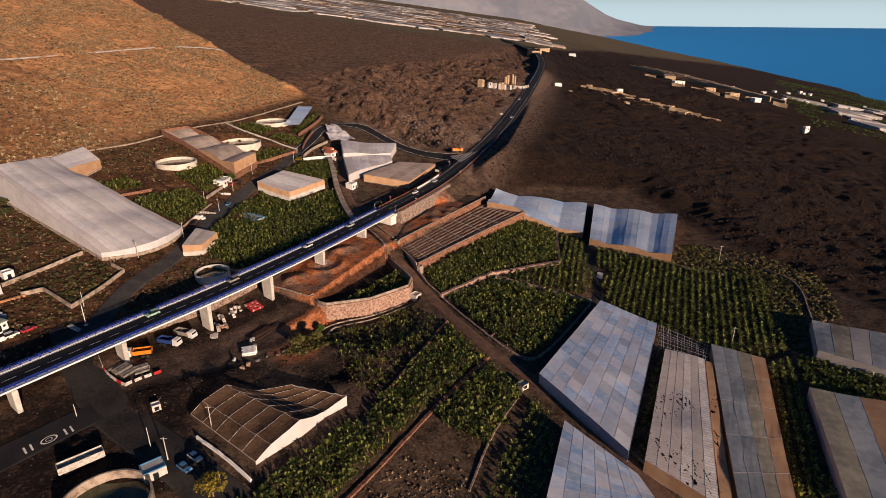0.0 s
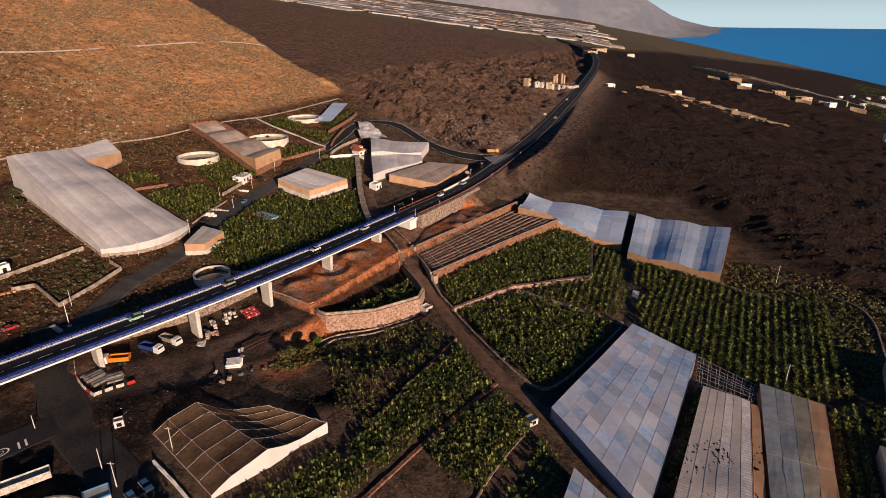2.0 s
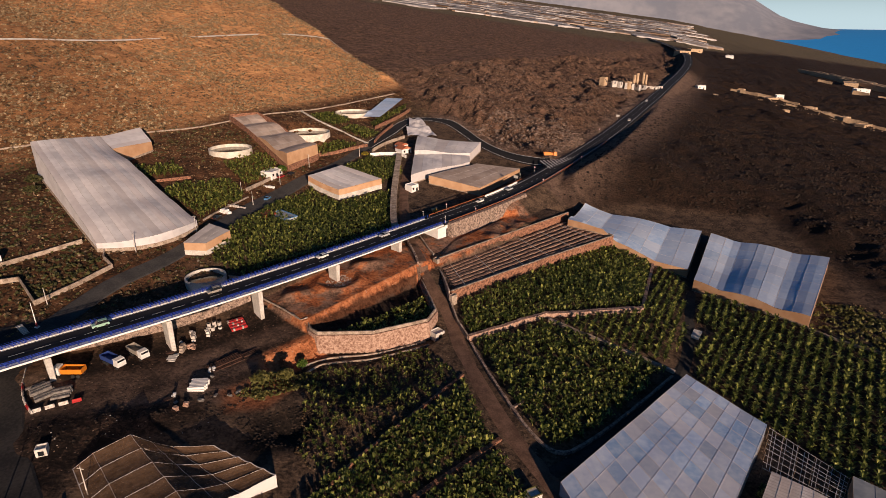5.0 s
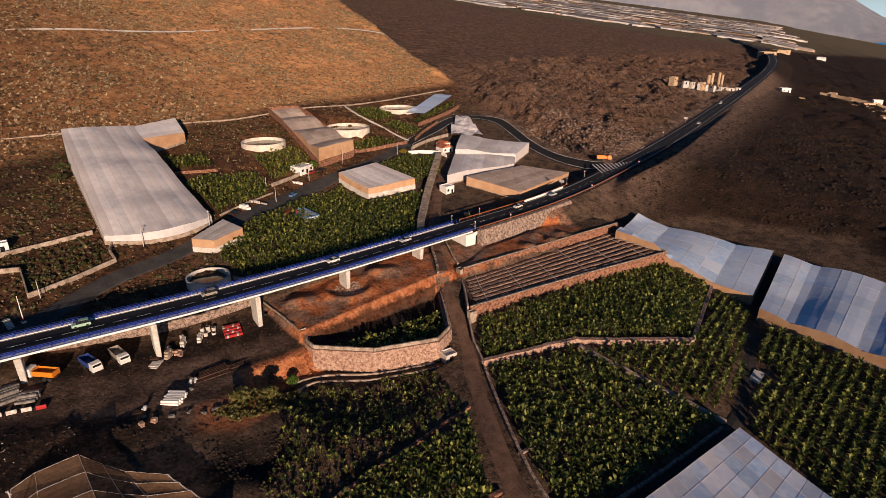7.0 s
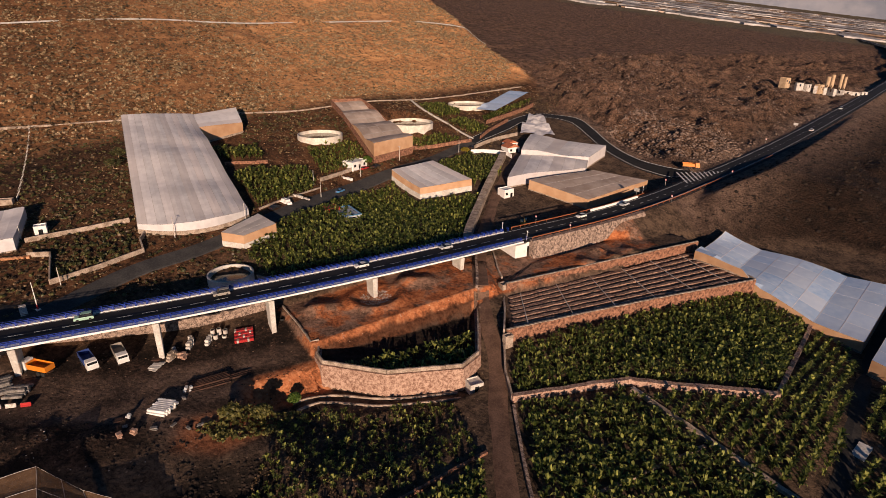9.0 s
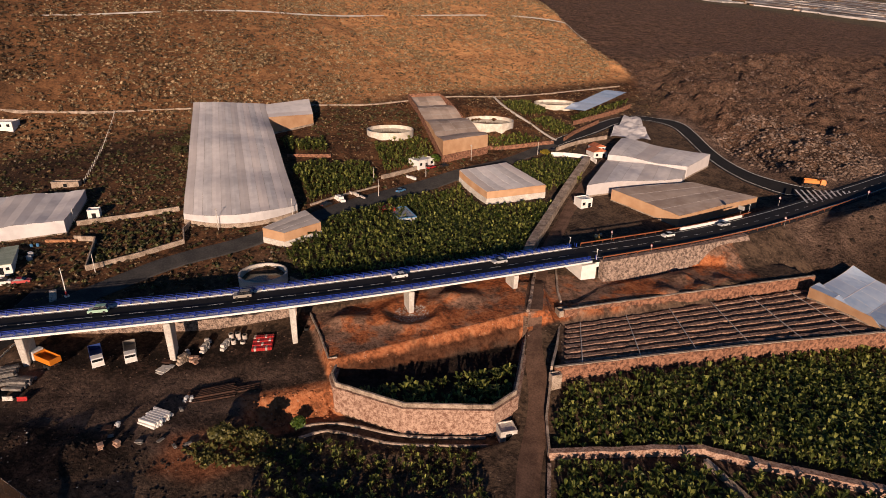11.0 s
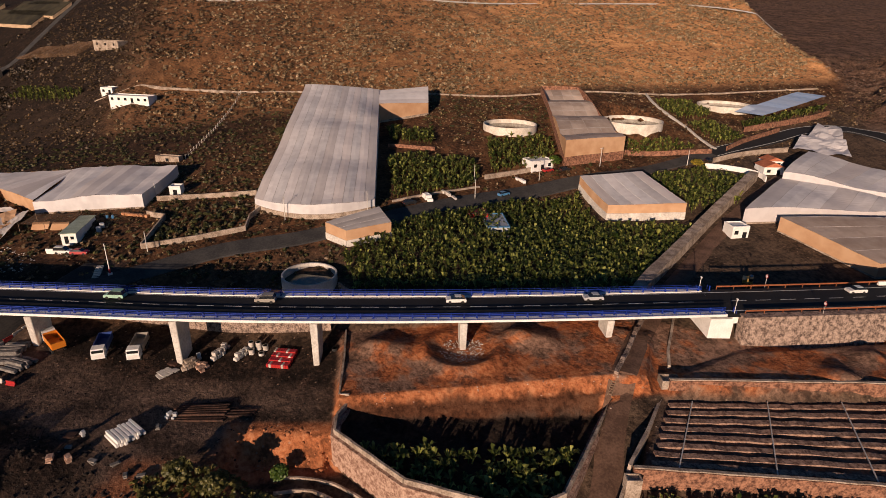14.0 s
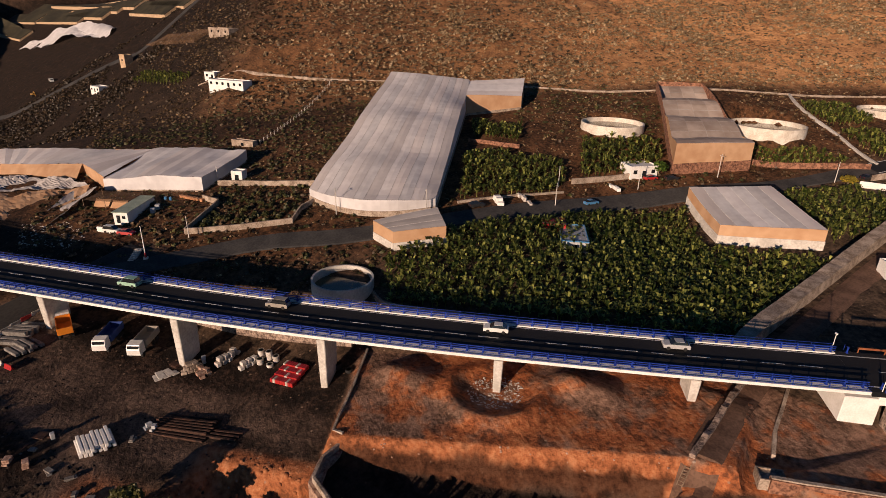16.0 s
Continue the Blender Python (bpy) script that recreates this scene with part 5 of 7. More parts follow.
for k in range(11):
    bm = bmesh.new()
    tube(bm, (-2.4 + 0.42 * k, -0.4, -2.26 + 0.289 * k), (-2.4 + 0.42 * k, 0.4, -2.26 + 0.289 * k), 0.06)
    part("rung", bm, WOOD, ladder)


# ---- water tanks ----
def water_tank(label, x, y, r, up, depth, mat):
    t = tagged(holder("water_tank", (x, y, lay(x, y))), label, "water tank")
    n = 56
    verts, faces = [], []
    for k in range(n):
        a = 2 * math.pi * k / n
        for rr, zz in ((r, -7), (r, up), (r - 0.45, up), (r - 0.45, up - depth - 0.4)):
            verts.append((rr * math.cos(a), rr * math.sin(a), zz))
    for k in range(n):
        j = (k + 1) % n
        faces += [(k * 4 + i, j * 4 + i, j * 4 + i + 1, k * 4 + i + 1) for i in range(3)]
    raw("tank_wall", verts, faces, mat, t, "round concrete wall")
    w = [((r - 0.4) * math.cos(2 * math.pi * k / n), (r - 0.4) * math.sin(2 * math.pi * k / n), up - depth) for k in range(n)]
    raw("water_surface", w, [tuple(range(n))], TANK_WATER, t, "dark green still water")
    return t


TANK_WATER = shade("tank_water", (0.02, 0.028, 0.012), (0.05, 0.055, 0.022), 3.0, 0.15, spec=0.6)
LIME = shade("limewash", (0.52, 0.46, 0.38), (0.74, 0.69, 0.61), 2.5, 0.8, 0.01)
water_tank("round concrete water tank with green water", -89, 200.7, 6.5, 2.6, 1.8, CONCRETE)
water_tank("round limewashed concrete water tank", -145, 304.5, 10.5, 2.5, 1.5, LIME)
water_tank("round limewashed water tank with dark water", -125.5, 352.5, 12, 2.4, 1.6, LIME)
water_tank("round limewashed water tank at the hill's foot", -120.5, 406.6, 11.5, 2.2, 1.2, LIME)
water_tank("large round pale water tank beside the street", -73, 93.5, 9.5, 3.6, 2.5, OLD_CONCRETE)


# ---- dry shrubs ----
def shrub(rng, n=9):
    v, f = [], []
    for k in range(n):
        a, e = rng.uniform(0, 6.283), rng.uniform(0.15, 1.3)
        c = np.array((math.cos(a) * math.cos(e), math.sin(a) * math.cos(e), math.sin(e))) * rng.uniform(0.35, 0.6) + (0, 0, 0.15)
        t = np.array([rng.uniform(-1, 1) for _ in range(3)])
        t /= np.linalg.norm(t)
        s = np.cross(t, c)
        s /= np.linalg.norm(s)
        q = len(v)
        v += [c + t * 0.38, c + s * 0.3, c - t * 0.38, c - s * 0.3]
        f.append((q, q + 1, q + 2, q + 3))
    return np.array(v), np.array(f)


def bush(rng):
    """A low uneven heap of small leafy sprays."""
    v, f = [], []
    lean = rng.uniform(0.7, 1.3)
    for _ in range(17):
        a, e = rng.uniform(0, 6.283), math.asin(rng.uniform(0.0, 1.0))
        r = rng.uniform(0.36, 0.58)
        d = np.array((math.cos(a) * math.cos(e), math.sin(a) * math.cos(e), math.sin(e)))
        c = d * r * (lean, 1 / lean, 0.62) + (0, 0, 0.05)
        t = np.cross(d, [rng.uniform(-1, 1) for _ in range(3)])
        t = t / np.linalg.norm(t) + np.array([rng.uniform(-0.4, 0.4) for _ in range(3)])
        u = np.cross(d, t)
        k, q = rng.uniform(0.16, 0.27), len(v)
        v += [c + t * k, c + u * k * 0.8, c - t * k, c - u * k * 0.8]
        f.append((q, q + 1, q + 2, q + 3))
    return np.array(v), np.array(f)


BUSHES = [bush(random.Random(170 + k)) for k in range(10)]
SHRUBS = [shrub(random.Random(100 + k)) for k in range(8)]
TUFTS = [shrub(random.Random(140 + k), 6) for k in range(8)]


def scrub(label, count, x0, x1, y0, y1, test, mat, seed, lo=0.5, hi=1.6, kinds=None):
    g = np.random.default_rng(seed)
    p = np.stack([g.uniform(x0, x1, count), g.uniform(y0, y1, count)], 1)
    keep = test(p[:, 0], p[:, 1]) & (vnoise(p[:, 0] / 25, p[:, 1] / 25, seed) > g.uniform(0.1, 0.75, count))
    return scatter("shrubs", p[keep], kinds or SHRUBS, mat, label, "shrubs", random.Random(seed), lo, hi)


def on_hill(x, y):
    sx, sy = x + 230, y - 190
    return (-0.937 * sx + 0.348 * sy > 3) & (0.591 * (x + 115) + 0.806 * (y - 495) < 0) & (0.348 * sx + 0.937 * sy > -90)


def sunny(x, y):
    """The open face of the hill, thinning out towards its shrubby end."""
    return on_hill(x, y) & (0.348 * (x + 230) + 0.937 * (y - 190) > 60 * np.random.default_rng(8).uniform(-1, 2.2, x.shape))


scrub("dry rounded tan bushes over the orange hillside", 46000, -400, -110, 150, 620, sunny, DRY_SHRUB, 31, 0.7, 2.4, BUSHES)
scrub("dry brown tufts scattered over the orange hillside", 26000, -400, -110, 150, 620, on_hill, DARK_SHRUB, 32, 0.4, 1.5, BUSHES)


def wild(x, y):
    """Uncultivated ground of the slope above the bridge."""
    free = (x < -80) & ~on_hill(x, y) & (inside(x, y, YARD) < -2) & (beside(x, y, ROAD)[0] < -6)
    for ring in (((-130, 200), (-111, 229), (-174, 284), (-185, 291), (-196, 240)), ((-146, 246), (-128, 279), (-110, 268), (-110, 233)), ((-170, 261), (-158, 280), (-144, 270), (-155, 254)), ((-114, 305), (-110, 331), (-150, 357), (-167, 339)), ((-142, 287), (-131, 316), (-114, 306), (-117, 273)), ((-92, 209), (-96, 226), (-97, 256), (-95, 294), (-62, 304), (-47, 268), (-82, 211))):
        free &= inside(x, y, ring) < 0.5
    for line in (UPPER,):
        free &= abs(beside(x, y, [(a, b, 0) for a, b in line])[0]) > 4
    return free & (np.hypot(x + 145, y - 304.5) > 11.5) & (np.hypot(x + 125.5, y - 352.5) > 13) & (np.hypot(x + 87, y - 200) > 7)


scrub("dry brown bushes on the uncultivated slope", 15000, -330, -80, 130, 480, wild, DARK_SHRUB, 33, 0.4, 1.9, BUSHES)
scrub("dull green bushes on the uncultivated slope", 10000, -330, -80, 130, 330, wild, GREEN_SHRUB, 34, 0.4, 1.7, BUSHES)
scrub("pale dry tufts on the uncultivated slope", 7000, -190, -80, 130, 480, wild, DRY_SHRUB, 40, 0.3, 0.9, TUFTS)
scrub("green bushes at the edge of the lava", 5200, 105, 165, 160, 270, lambda x, y: (inside(x, y, ((108, 264), (128, 262), (140, 236), (150, 222), (140, 192), (124, 170), (131, 228), (107, 246))) > 0), OLIVE_LEAF, 35, 0.5, 1.4)
scrub("green bushes beside the yard", 1000, -52, -36, 156, 182, lambda x, y: inside(x, y, ((-52, 158), (-44, 158), (-37, 166), (-38, 177), (-47, 172))) > 0, OLIVE_LEAF, 36, 0.4, 1.1)
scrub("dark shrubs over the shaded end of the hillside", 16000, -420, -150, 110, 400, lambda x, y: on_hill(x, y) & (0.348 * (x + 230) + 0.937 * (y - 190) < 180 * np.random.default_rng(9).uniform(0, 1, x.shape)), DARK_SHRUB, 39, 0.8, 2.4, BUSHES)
scrub("dry litter among young banana plants", 5200, -44, 4, 138, 200, lambda x, y: inside(x, y, ((-40, 177), (-27, 186.5), (-13, 198.5), (1.5, 186), (-19, 140), (-28, 144), (-36, 166))) > 0, DARK_SHRUB, 43, 0.25, 0.7, TUFTS)
scrub("dry litter and weeds in a fallow plot", 1800, -24, 12, 95, 134, lambda x, y: inside(x, y, ((-2, 132), (9, 127), (4, 98), (-22, 98))) > 0, DRY_SHRUB, 37, 0.3, 0.8)
scrub("dull green bushes in a walled dry plot", 1500, -158, -118, 168, 206, lambda x, y: inside(x, y, ((-154, 178), (-139, 202), (-121, 194), (-126, 172), (-140, 180))) > 0, GREEN_SHRUB, 38, 0.5, 1.5)
WEEDS = ((122, 172), (121, 176), (139, 226), (131, 240), (112, 262), (128, 264), (160, 242), (166, 225), (152, 190), (137, 187), (128, 168))
scrub("dry yellow weeds at the edge of the lava", 6000, 110, 170, 165, 266, lambda x, y: inside(x, y, WEEDS) > 0, DRY_SHRUB, 41, 0.4, 1.3, BUSHES)
scrub("olive bushes at the edge of the lava", 3000, 110, 170, 165, 266, lambda x, y: inside(x, y, WEEDS) > 0, OLIVE_LEAF, 42, 0.5, 1.9, BUSHES)


def rock(rng):
    bm = bmesh.new()
    bmesh.ops.create_icosphere(bm, subdivisions=1, radius=0.5)
    for v in bm.verts:
        v.co *= rng.uniform(0.65, 1.25)
        v.co.z *= 0.75
    bm.verts.index_update()
    out = np.array([tuple(v.co) for v in bm.verts]), np.array([[v.index for v in f.verts] for f in bm.faces])
    bm.free()
    return out


ROCKS = [rock(random.Random(300 + k)) for k in range(6)]


def rocks(label, count, ring, mat, seed, lo, hi):
    g = np.random.default_rng(seed)
    r = np.array(ring, float)
    p = np.stack([g.uniform(r[:, 0].min(), r[:, 0].max(), count), g.uniform(r[:, 1].min(), r[:, 1].max(), count)], 1)
    p = p[inside(p[:, 0], p[:, 1], ring) > 0]
    return scatter("boulders", p, ROCKS, mat, label, "rocks", random.Random(seed), lo, hi)


PALE_ROCK = shade("pale_rock", (0.045, 0.032, 0.025), (0.26, 0.185, 0.145), 2.0, 0.95, 0.1, 0.3)
rocks("pale broken boulders tumbled above the junction", 2200, ((-45, 425), (-15, 398), (10, 392), (30, 418), (20, 455), (-30, 455)), PALE_ROCK, 1, 0.5, 2.2)
rocks("black lava blocks along the new road", 4500, ((-130, 505), (-60, 445), (20, 400), (80, 600), (20, 640), (-120, 600)), PALE_ROCK, 2, 0.5, 1.8)
rocks("black lava blocks below the road", 7000, ((20, 330), (60, 352), (125, 345), (145, 270), (175, 215), (320, 300), (260, 520), (110, 620), (70, 480), (38, 400)), LAVA_ROCK, 3, 0.6, 2.4)
rocks("rubble heaps along the edge of the yard", 700, ((-90, 131), (-80, 139), (-66, 150), (-56, 158), (-47, 160), (-52, 142), (-62, 138), (-76, 128)), LAVA_ROCK, 4, 0.25, 1.0)
rocks("pale stones along the edge of the red flat", 520, ((-50, 191), (-48, 190.5), (-24.5, 234), (-26, 236), (-50, 192.5)), PINK_STONE, 5, 0.15, 0.5)
rocks("stones fallen along the farm track", 420, ((-39, 258), (-36.5, 260), (-24.5, 236.5), (-11.5, 212), (-13, 212), (-26, 235)), RUBBLE, 9, 0.2, 0.7)
rocks("stones fallen along the farm track", 300, ((-32, 262), (-30.5, 263), (-21, 247), (-9.2, 223), (-10.5, 221.5), (-23, 246)), RUBBLE, 10, 0.2, 0.6)
rocks("grey gravel round a bridge pier", 900, tuple((-49 + 4.6 * math.cos(k * 0.6), 217.5 + 4.6 * math.sin(k * 0.6)) for k in range(10)), CONCRETE, 62, 0.2, 0.55)
rocks("pale stones and broken concrete strewn over the yard", 160, ((-100, 128), (-84, 140), (-62, 160), (-47, 160), (-50, 140), (-66, 124), (-88, 112)), DUSTY, 63, 0.12, 0.5)
rocks("dark stones on bare ground of the yard", 1800, ((-100, 128), (-90, 150), (-66, 190), (-50, 186), (-47, 160), (-50, 140), (-66, 124)), LAVA_ROCK, 64, 0.15, 0.6)
rocks("red rubble along the yard's bank", 260, ((-56, 175), (-45, 188.5), (-41, 186), (-50, 171)), RED_SOIL, 6, 0.3, 1.0)
rocks("dark rubble in a burnt hollow", 500, ((-47, 150), (-33, 160), (-28, 150), (-38, 140)), LAVA_ROCK, 7, 0.3, 1.1)
rocks("stones strewn over the embankment", 500, ((28, 375), (60, 470), (98, 620), (104, 618), (70, 470), (44, 370)), PALE_ROCK, 8, 0.4, 1.5)


# ---- ploughed terrace ----
RIDGE_SOIL = shade("stony_soil", (0.10, 0.055, 0.04), (0.40, 0.26, 0.19), 0.8, 0.95, 0.1, 0.3)
rocks("pinkish stones over a ploughed terrace", 5000, ((-18.4, 240.6), (-9.8, 224.4), (42, 292), (23.5, 308.3)), RIDGE_SOIL, 71, 0.12, 0.45)
A, B, C, D = (np.array(p, float) for p in ((-18.2, 240.5), (-9.5, 224.2), (42, 292), (23.5, 308.5)))
for k in range(8):
    s = (k + 0.5) / 8
    p, q = A * (1 - s) + B * s, D * (1 - s) + C * s
    line = [tuple(p * (1 - t) + q * t) for t in np.linspace(0.01, 0.985, 40)]
    tagged(solid_strip("soil_ridge", line, -0.3, 0.35, (-0.55, 0.55), RIDGE_SOIL, step=0, flat=2.6, rough=0.16), "stony ridge of dry soil on a ploughed terrace", "soil ridge", "ridges of the ploughed terrace", "stuff")
for k in range(6):
    s = 0.06 + k * 0.17
    p, q = A * (1 - s) + D * s, B * (1 - s) + C * s
    tagged(solid_strip("irrigation_pipe", [tuple(p), tuple((p + q) / 2), tuple(q)], 0.36, 0.52, (-0.09, 0.09), CONCRETE, step=0, flat=2.6), "pale irrigation pipe laid across a ploughed terrace", "pipe", "pipes of the ploughed terrace")


# ---- vehicles ----
GLASS_DARK = shade("dark_glass", (0.010, 0.012, 0.014), (0.02, 0.022, 0.025), 1.0, 0.08, spec=0.8)
RUBBER = shade("rubber", (0.012, 0.012, 0.012), (0.03, 0.03, 0.03), 0.4, 0.8)
PAINTS = {k: shade("paint_" + k, tuple(c * 0.85 for c in v), v, 1.5, 0.35, spec=0.6) for k, v in {"white": (0.72, 0.71, 0.68), "silver": (0.45, 0.46, 0.47), "green": (0.32, 0.52, 0.40), "tan": (0.30, 0.27, 0.23), "blue": (0.07, 0.22, 0.42), "red": (0.42, 0.025, 0.025), "black": (0.02, 0.02, 0.022), "orange": (0.70, 0.22, 0.02), "sky": (0.16, 0.45, 0.68), "navy": (0.03, 0.06, 0.22), "yellow": (0.52, 0.30, 0.06)}.items()}


def loft(bm, outline, half, taper=0.0):
    """A body from a side outline of (x, z) points, half as wide; upper points drawn in by the taper."""
    zs = [z for _, z in outline]
    top = max(zs)
    rows = []
    for side in (-1, 1):
        rows.append([bm.verts.new((x, side * (half - taper * max(0, z - min(zs)) / (top - min(zs))), z)) for x, z in outline])
    n = len(outline)
    for k in range(n):
        j = (k + 1) % n
        bm.faces.new((rows[0][k], rows[0][j], rows[1][j], rows[1][k]))
    bm.faces.new(rows[0][::-1])
    bm.faces.new(rows[1])
    bmesh.ops.recalc_face_normals(bm, faces=bm.faces[:])


def wheels(parent, places, r, wide):
    bm = bmesh.new()
    bmesh.ops.create_cone(bm, cap_ends=True, segments=14, radius1=r, radius2=r, depth=wide, matrix=pose(0, 0, 0, 90))
    first = part("wheel", bm, RUBBER, parent)
    for k, (x, y) in enumerate(places):
        m = pose(x, y, r)
        if k:
            again(first, m, parent)
        else:
            first.matrix_basis = m


def car(label, x, y, z, turn, paint, van=False, category="car"):
    c = tagged(holder("van" if van else "car", (x, y, z), turn), label, category)
    bm = bmesh.new()
    loft(bm, ((-2.05, 0.3), (2.05, 0.3), (2.1, 0.65), (1.95, 0.85), (1.0, 0.98), (-1.9, 1.0), (-2.1, 0.8)), 0.86, 0.06)
    part("body", bm, PAINTS[paint], c)
    bm = bmesh.new()
    if van:
        loft(bm, ((1.15, 0.96), (0.55, 1.72), (-1.8, 1.76), (-2.0, 0.98)), 0.80, 0.1)
    else:
        loft(bm, ((1.05, 0.96), (0.35, 1.40), (-1.15, 1.42), (-1.85, 0.98)), 0.80, 0.14)
    part("cabin", bm, GLASS_DARK, c, "dark glass cabin")
    bm = bmesh.new()
    zz = 1.78 if van else 1.44
    box(bm, (2.2 if van else 1.4, 1.3, 0.06), (-0.65 if van else -0.4, 0, zz), bevel=0.02)
    part("roof", bm, PAINTS[paint], c)
    wheels(c, ((1.3, 0.78), (1.3, -0.78), (-1.3, 0.78), (-1.3, -0.78)), 0.31, 0.2)
    for name, px, mat in (("headlight", 2.06, WHITE_PAINT), ("tail_light", -2.06, PAINTS["red"])):
        for side in (-0.6, 0.6):
            bm = bmesh.new()
            box(bm, (0.08, 0.3, 0.14), (px, side, 0.72))
            part(name, bm, mat, c)
    return c


def on_road(label, s, side, paint, van=False, back=False):
    at, turn = road_at(s, side, 0.05)
    return car(label, *at, turn + (180 if back else 0), paint, van, "van" if van else "car")


on_road("white small hatchback driving over the bridge", 170, -2.2, "white", back=True)
on_road("silver hatchback driving over the bridge", 199, -2.2, "silver", back=True)
on_road("grey-brown van driving over the bridge", 131, -2.2, "tan", True, True)
on_road("pale green van driving over the bridge", 100, -2.2, "green", True, True)
on_road("white car on the road beyond the bridge", 258, -2.2, "white", back=True)
on_road("silver car on the road beyond the bridge", 282, -2.2, "silver", back=True)
on_road("white car far along the lava road", 468, 2.2, "white")
on_road("white van far along the lava road", 560, -2.2, "white", True, True)
for lab, x, y, turn, paint, van in (("light blue car parked in the street", -61, 105.5, -35, "blue", False), ("white car parked in the street", -59.8, 108.8, -35, "white", False), ("red car parked beside a tree", -113.5, 297, 90, "red", False), ("black car parked beside the road", -111.5, 303, 85, "black", False), ("black car parked at the roadside", -110.5, 240, 90, "black", False), ("blue car parked at the roadside", -107.5, 273, 95, "blue", False), ("dark red car beside a container", -129.5, 155.5, 60, "red", False), ("white van beside a container", -132.5, 152, 60, "white", True), ("dark car parked near the red-roofed house", -88, 352, 80, "black", False)):
    car(lab, x, y, lay(x, y, 0.22 if x > -80 or x < -105 and x > -114 else 0.05), turn, paint, van, "van" if van else "car")


def tipper(label, x, y, turn, cab, bed):
    t = tagged(holder("dump_truck", (x, y, lay(x, y, 0.1)), turn), label, "truck")
    bm = bmesh.new()
    box(bm, (7.4, 0.9, 0.3), (0, 0, 0.95))
    part("chassis", bm, RUST, t)
    bm = bmesh.new()
    loft(bm, ((2.0, 0.9), (3.9, 0.9), (3.95, 1.9), (3.6, 2.9), (2.1, 3.0)), 1.2, 0.08)
    part("cab", bm, PAINTS[cab], t)
    bm = bmesh.new()
    box(bm, (0.06, 2.0, 0.8), (3.83, 0, 2.3))
    part("windscreen", bm, GLASS_DARK, t)
    bm = bmesh.new()
    for s in (-1.2, 1.2):
        box(bm, (5.2, 0.1, 1.3), (-1.0, s, 1.95), bevel=0.02)
    box(bm, (0.1, 2.4, 1.3), (-3.6, 0, 1.95))
    box(bm, (0.1, 2.4, 1.5), (1.6, 0, 2.05))
    box(bm, (5.2, 2.4, 0.1), (-1.0, 0, 1.3))
    part("tipper_bed", bm, PAINTS[bed], t)
    wheels(t, ((2.8, 1.05), (2.8, -1.05), (-1.2, 1.05), (-1.2, -1.05), (-2.5, 1.05), (-2.5, -1.05)), 0.5, 0.35)
    return t


tipper("white-cabbed dump truck with an orange tipper bed", -92.5, 149, 195, "white", "orange")
tipper("dump truck with dark blue bed parked under the bridge", -87, 157, -15, "white", "navy")
tipper("white dump truck with a green and rusty bed", -84.5, 163, -20, "white", "tan")
tipper("orange road works truck parked at the junction", 10, 382.5, 20, "orange", "orange")
tipper("white cement truck on a gravel lot", -456, 69, 20, "white", "tan")


def excavator(label, x, y, turn):
    e = tagged(holder("excavator", (x, y, lay(x, y, 0.1)), turn), label, "excavator")
    for s in (-1.0, 1.0):
        bm = bmesh.new()
        loft(bm, ((-1.6, 0.0), (1.6, 0.0), (1.9, 0.4), (1.6, 0.75), (-1.6, 0.75), (-1.9, 0.4)), 0.25)
        part("crawler_track", bm, RUBBER, e).matrix_basis = pose(0, s, 0)
    bm = bmesh.new()
    box(bm, (2.9, 2.2, 0.9), (-0.3, 0, 1.3), bevel=0.1)
    part("body", bm, PAINTS["yellow"], e)
    bm = bmesh.new()
    box(bm, (1.3, 0.9, 1.3), (0.6, 0.6, 2.3), bevel=0.1)
    part("cab", bm, GLASS_DARK, e)
    bm = bmesh.new()
    tube(bm, (0.8, -0.2, 1.6), (3.0, -0.2, 3.4), 0.22)
    tube(bm, (3.0, -0.2, 3.4), (5.0, -0.2, 2.6), 0.2)
    tube(bm, (5.0, -0.2, 2.6), (5.4, -0.2, 0.9), 0.16)
    part("arm", bm, PAINTS["yellow"], e)
    bm = bmesh.new()
    loft(bm, ((5.0, 0.2), (5.9, 0.3), (5.7, 1.0), (5.2, 1.0)), 0.5)
    part("bucket", bm, RUST, e)
    return e


excavator("yellow excavator working beside the road", -34, 290, -60)
excavator("yellow digger on a gravel lot", -450, 58, 30)


# ---- the builders' yard ----
def stack(name, label, x, y, turn, layers, size, gap, mat, category, piece="beam", lean=0.0):
    """Long pieces side by side: layers is the count in each layer from below."""
    s = tagged(holder(name, (x, y, lay(x, y)), turn), label, category)
    bm = bmesh.new()
    box(bm, size, bevel=min(size) * 0.12)
    first, k = part(piece, bm, mat, s), 0
    for lv, n in enumerate(layers):
        for i in range(n):
            m = pose(0.25 * (i % 3), (i - (n - 1) / 2) * gap, size[2] * (0.5 + lv * 1.02), 0, 0, lean * (i - n / 2))
            if k:
                again(first, m, s)
            else:
                first.matrix_basis = m
            k += 1
    return s


stack("beam_stack", "white precast concrete beams lying side by side", -62.5, 158, 20, (8, 7), (4.2, 0.5, 0.6), 0.62, WHITE_PAINT, "beam stack")
stack("beam_stack", "grey precast concrete blocks lying round a pier", -94, 141.5, 65, (7, 3), (4.5, 0.8, 0.7), 1.1, PRECAST, "beam stack")
stack("beam_stack", "grey precast concrete blocks beside a pier", -89.5, 143, 40, (5, 2), (4.0, 0.7, 0.6), 1.0, PRECAST, "beam stack")
stack("pipe_stack", "long black steel pipes and girders on the ground", -63, 170, 62, (9, 5), (9.5, 0.35, 0.35), 0.6, RUST, "pipe stack", "pipe", 0.6)
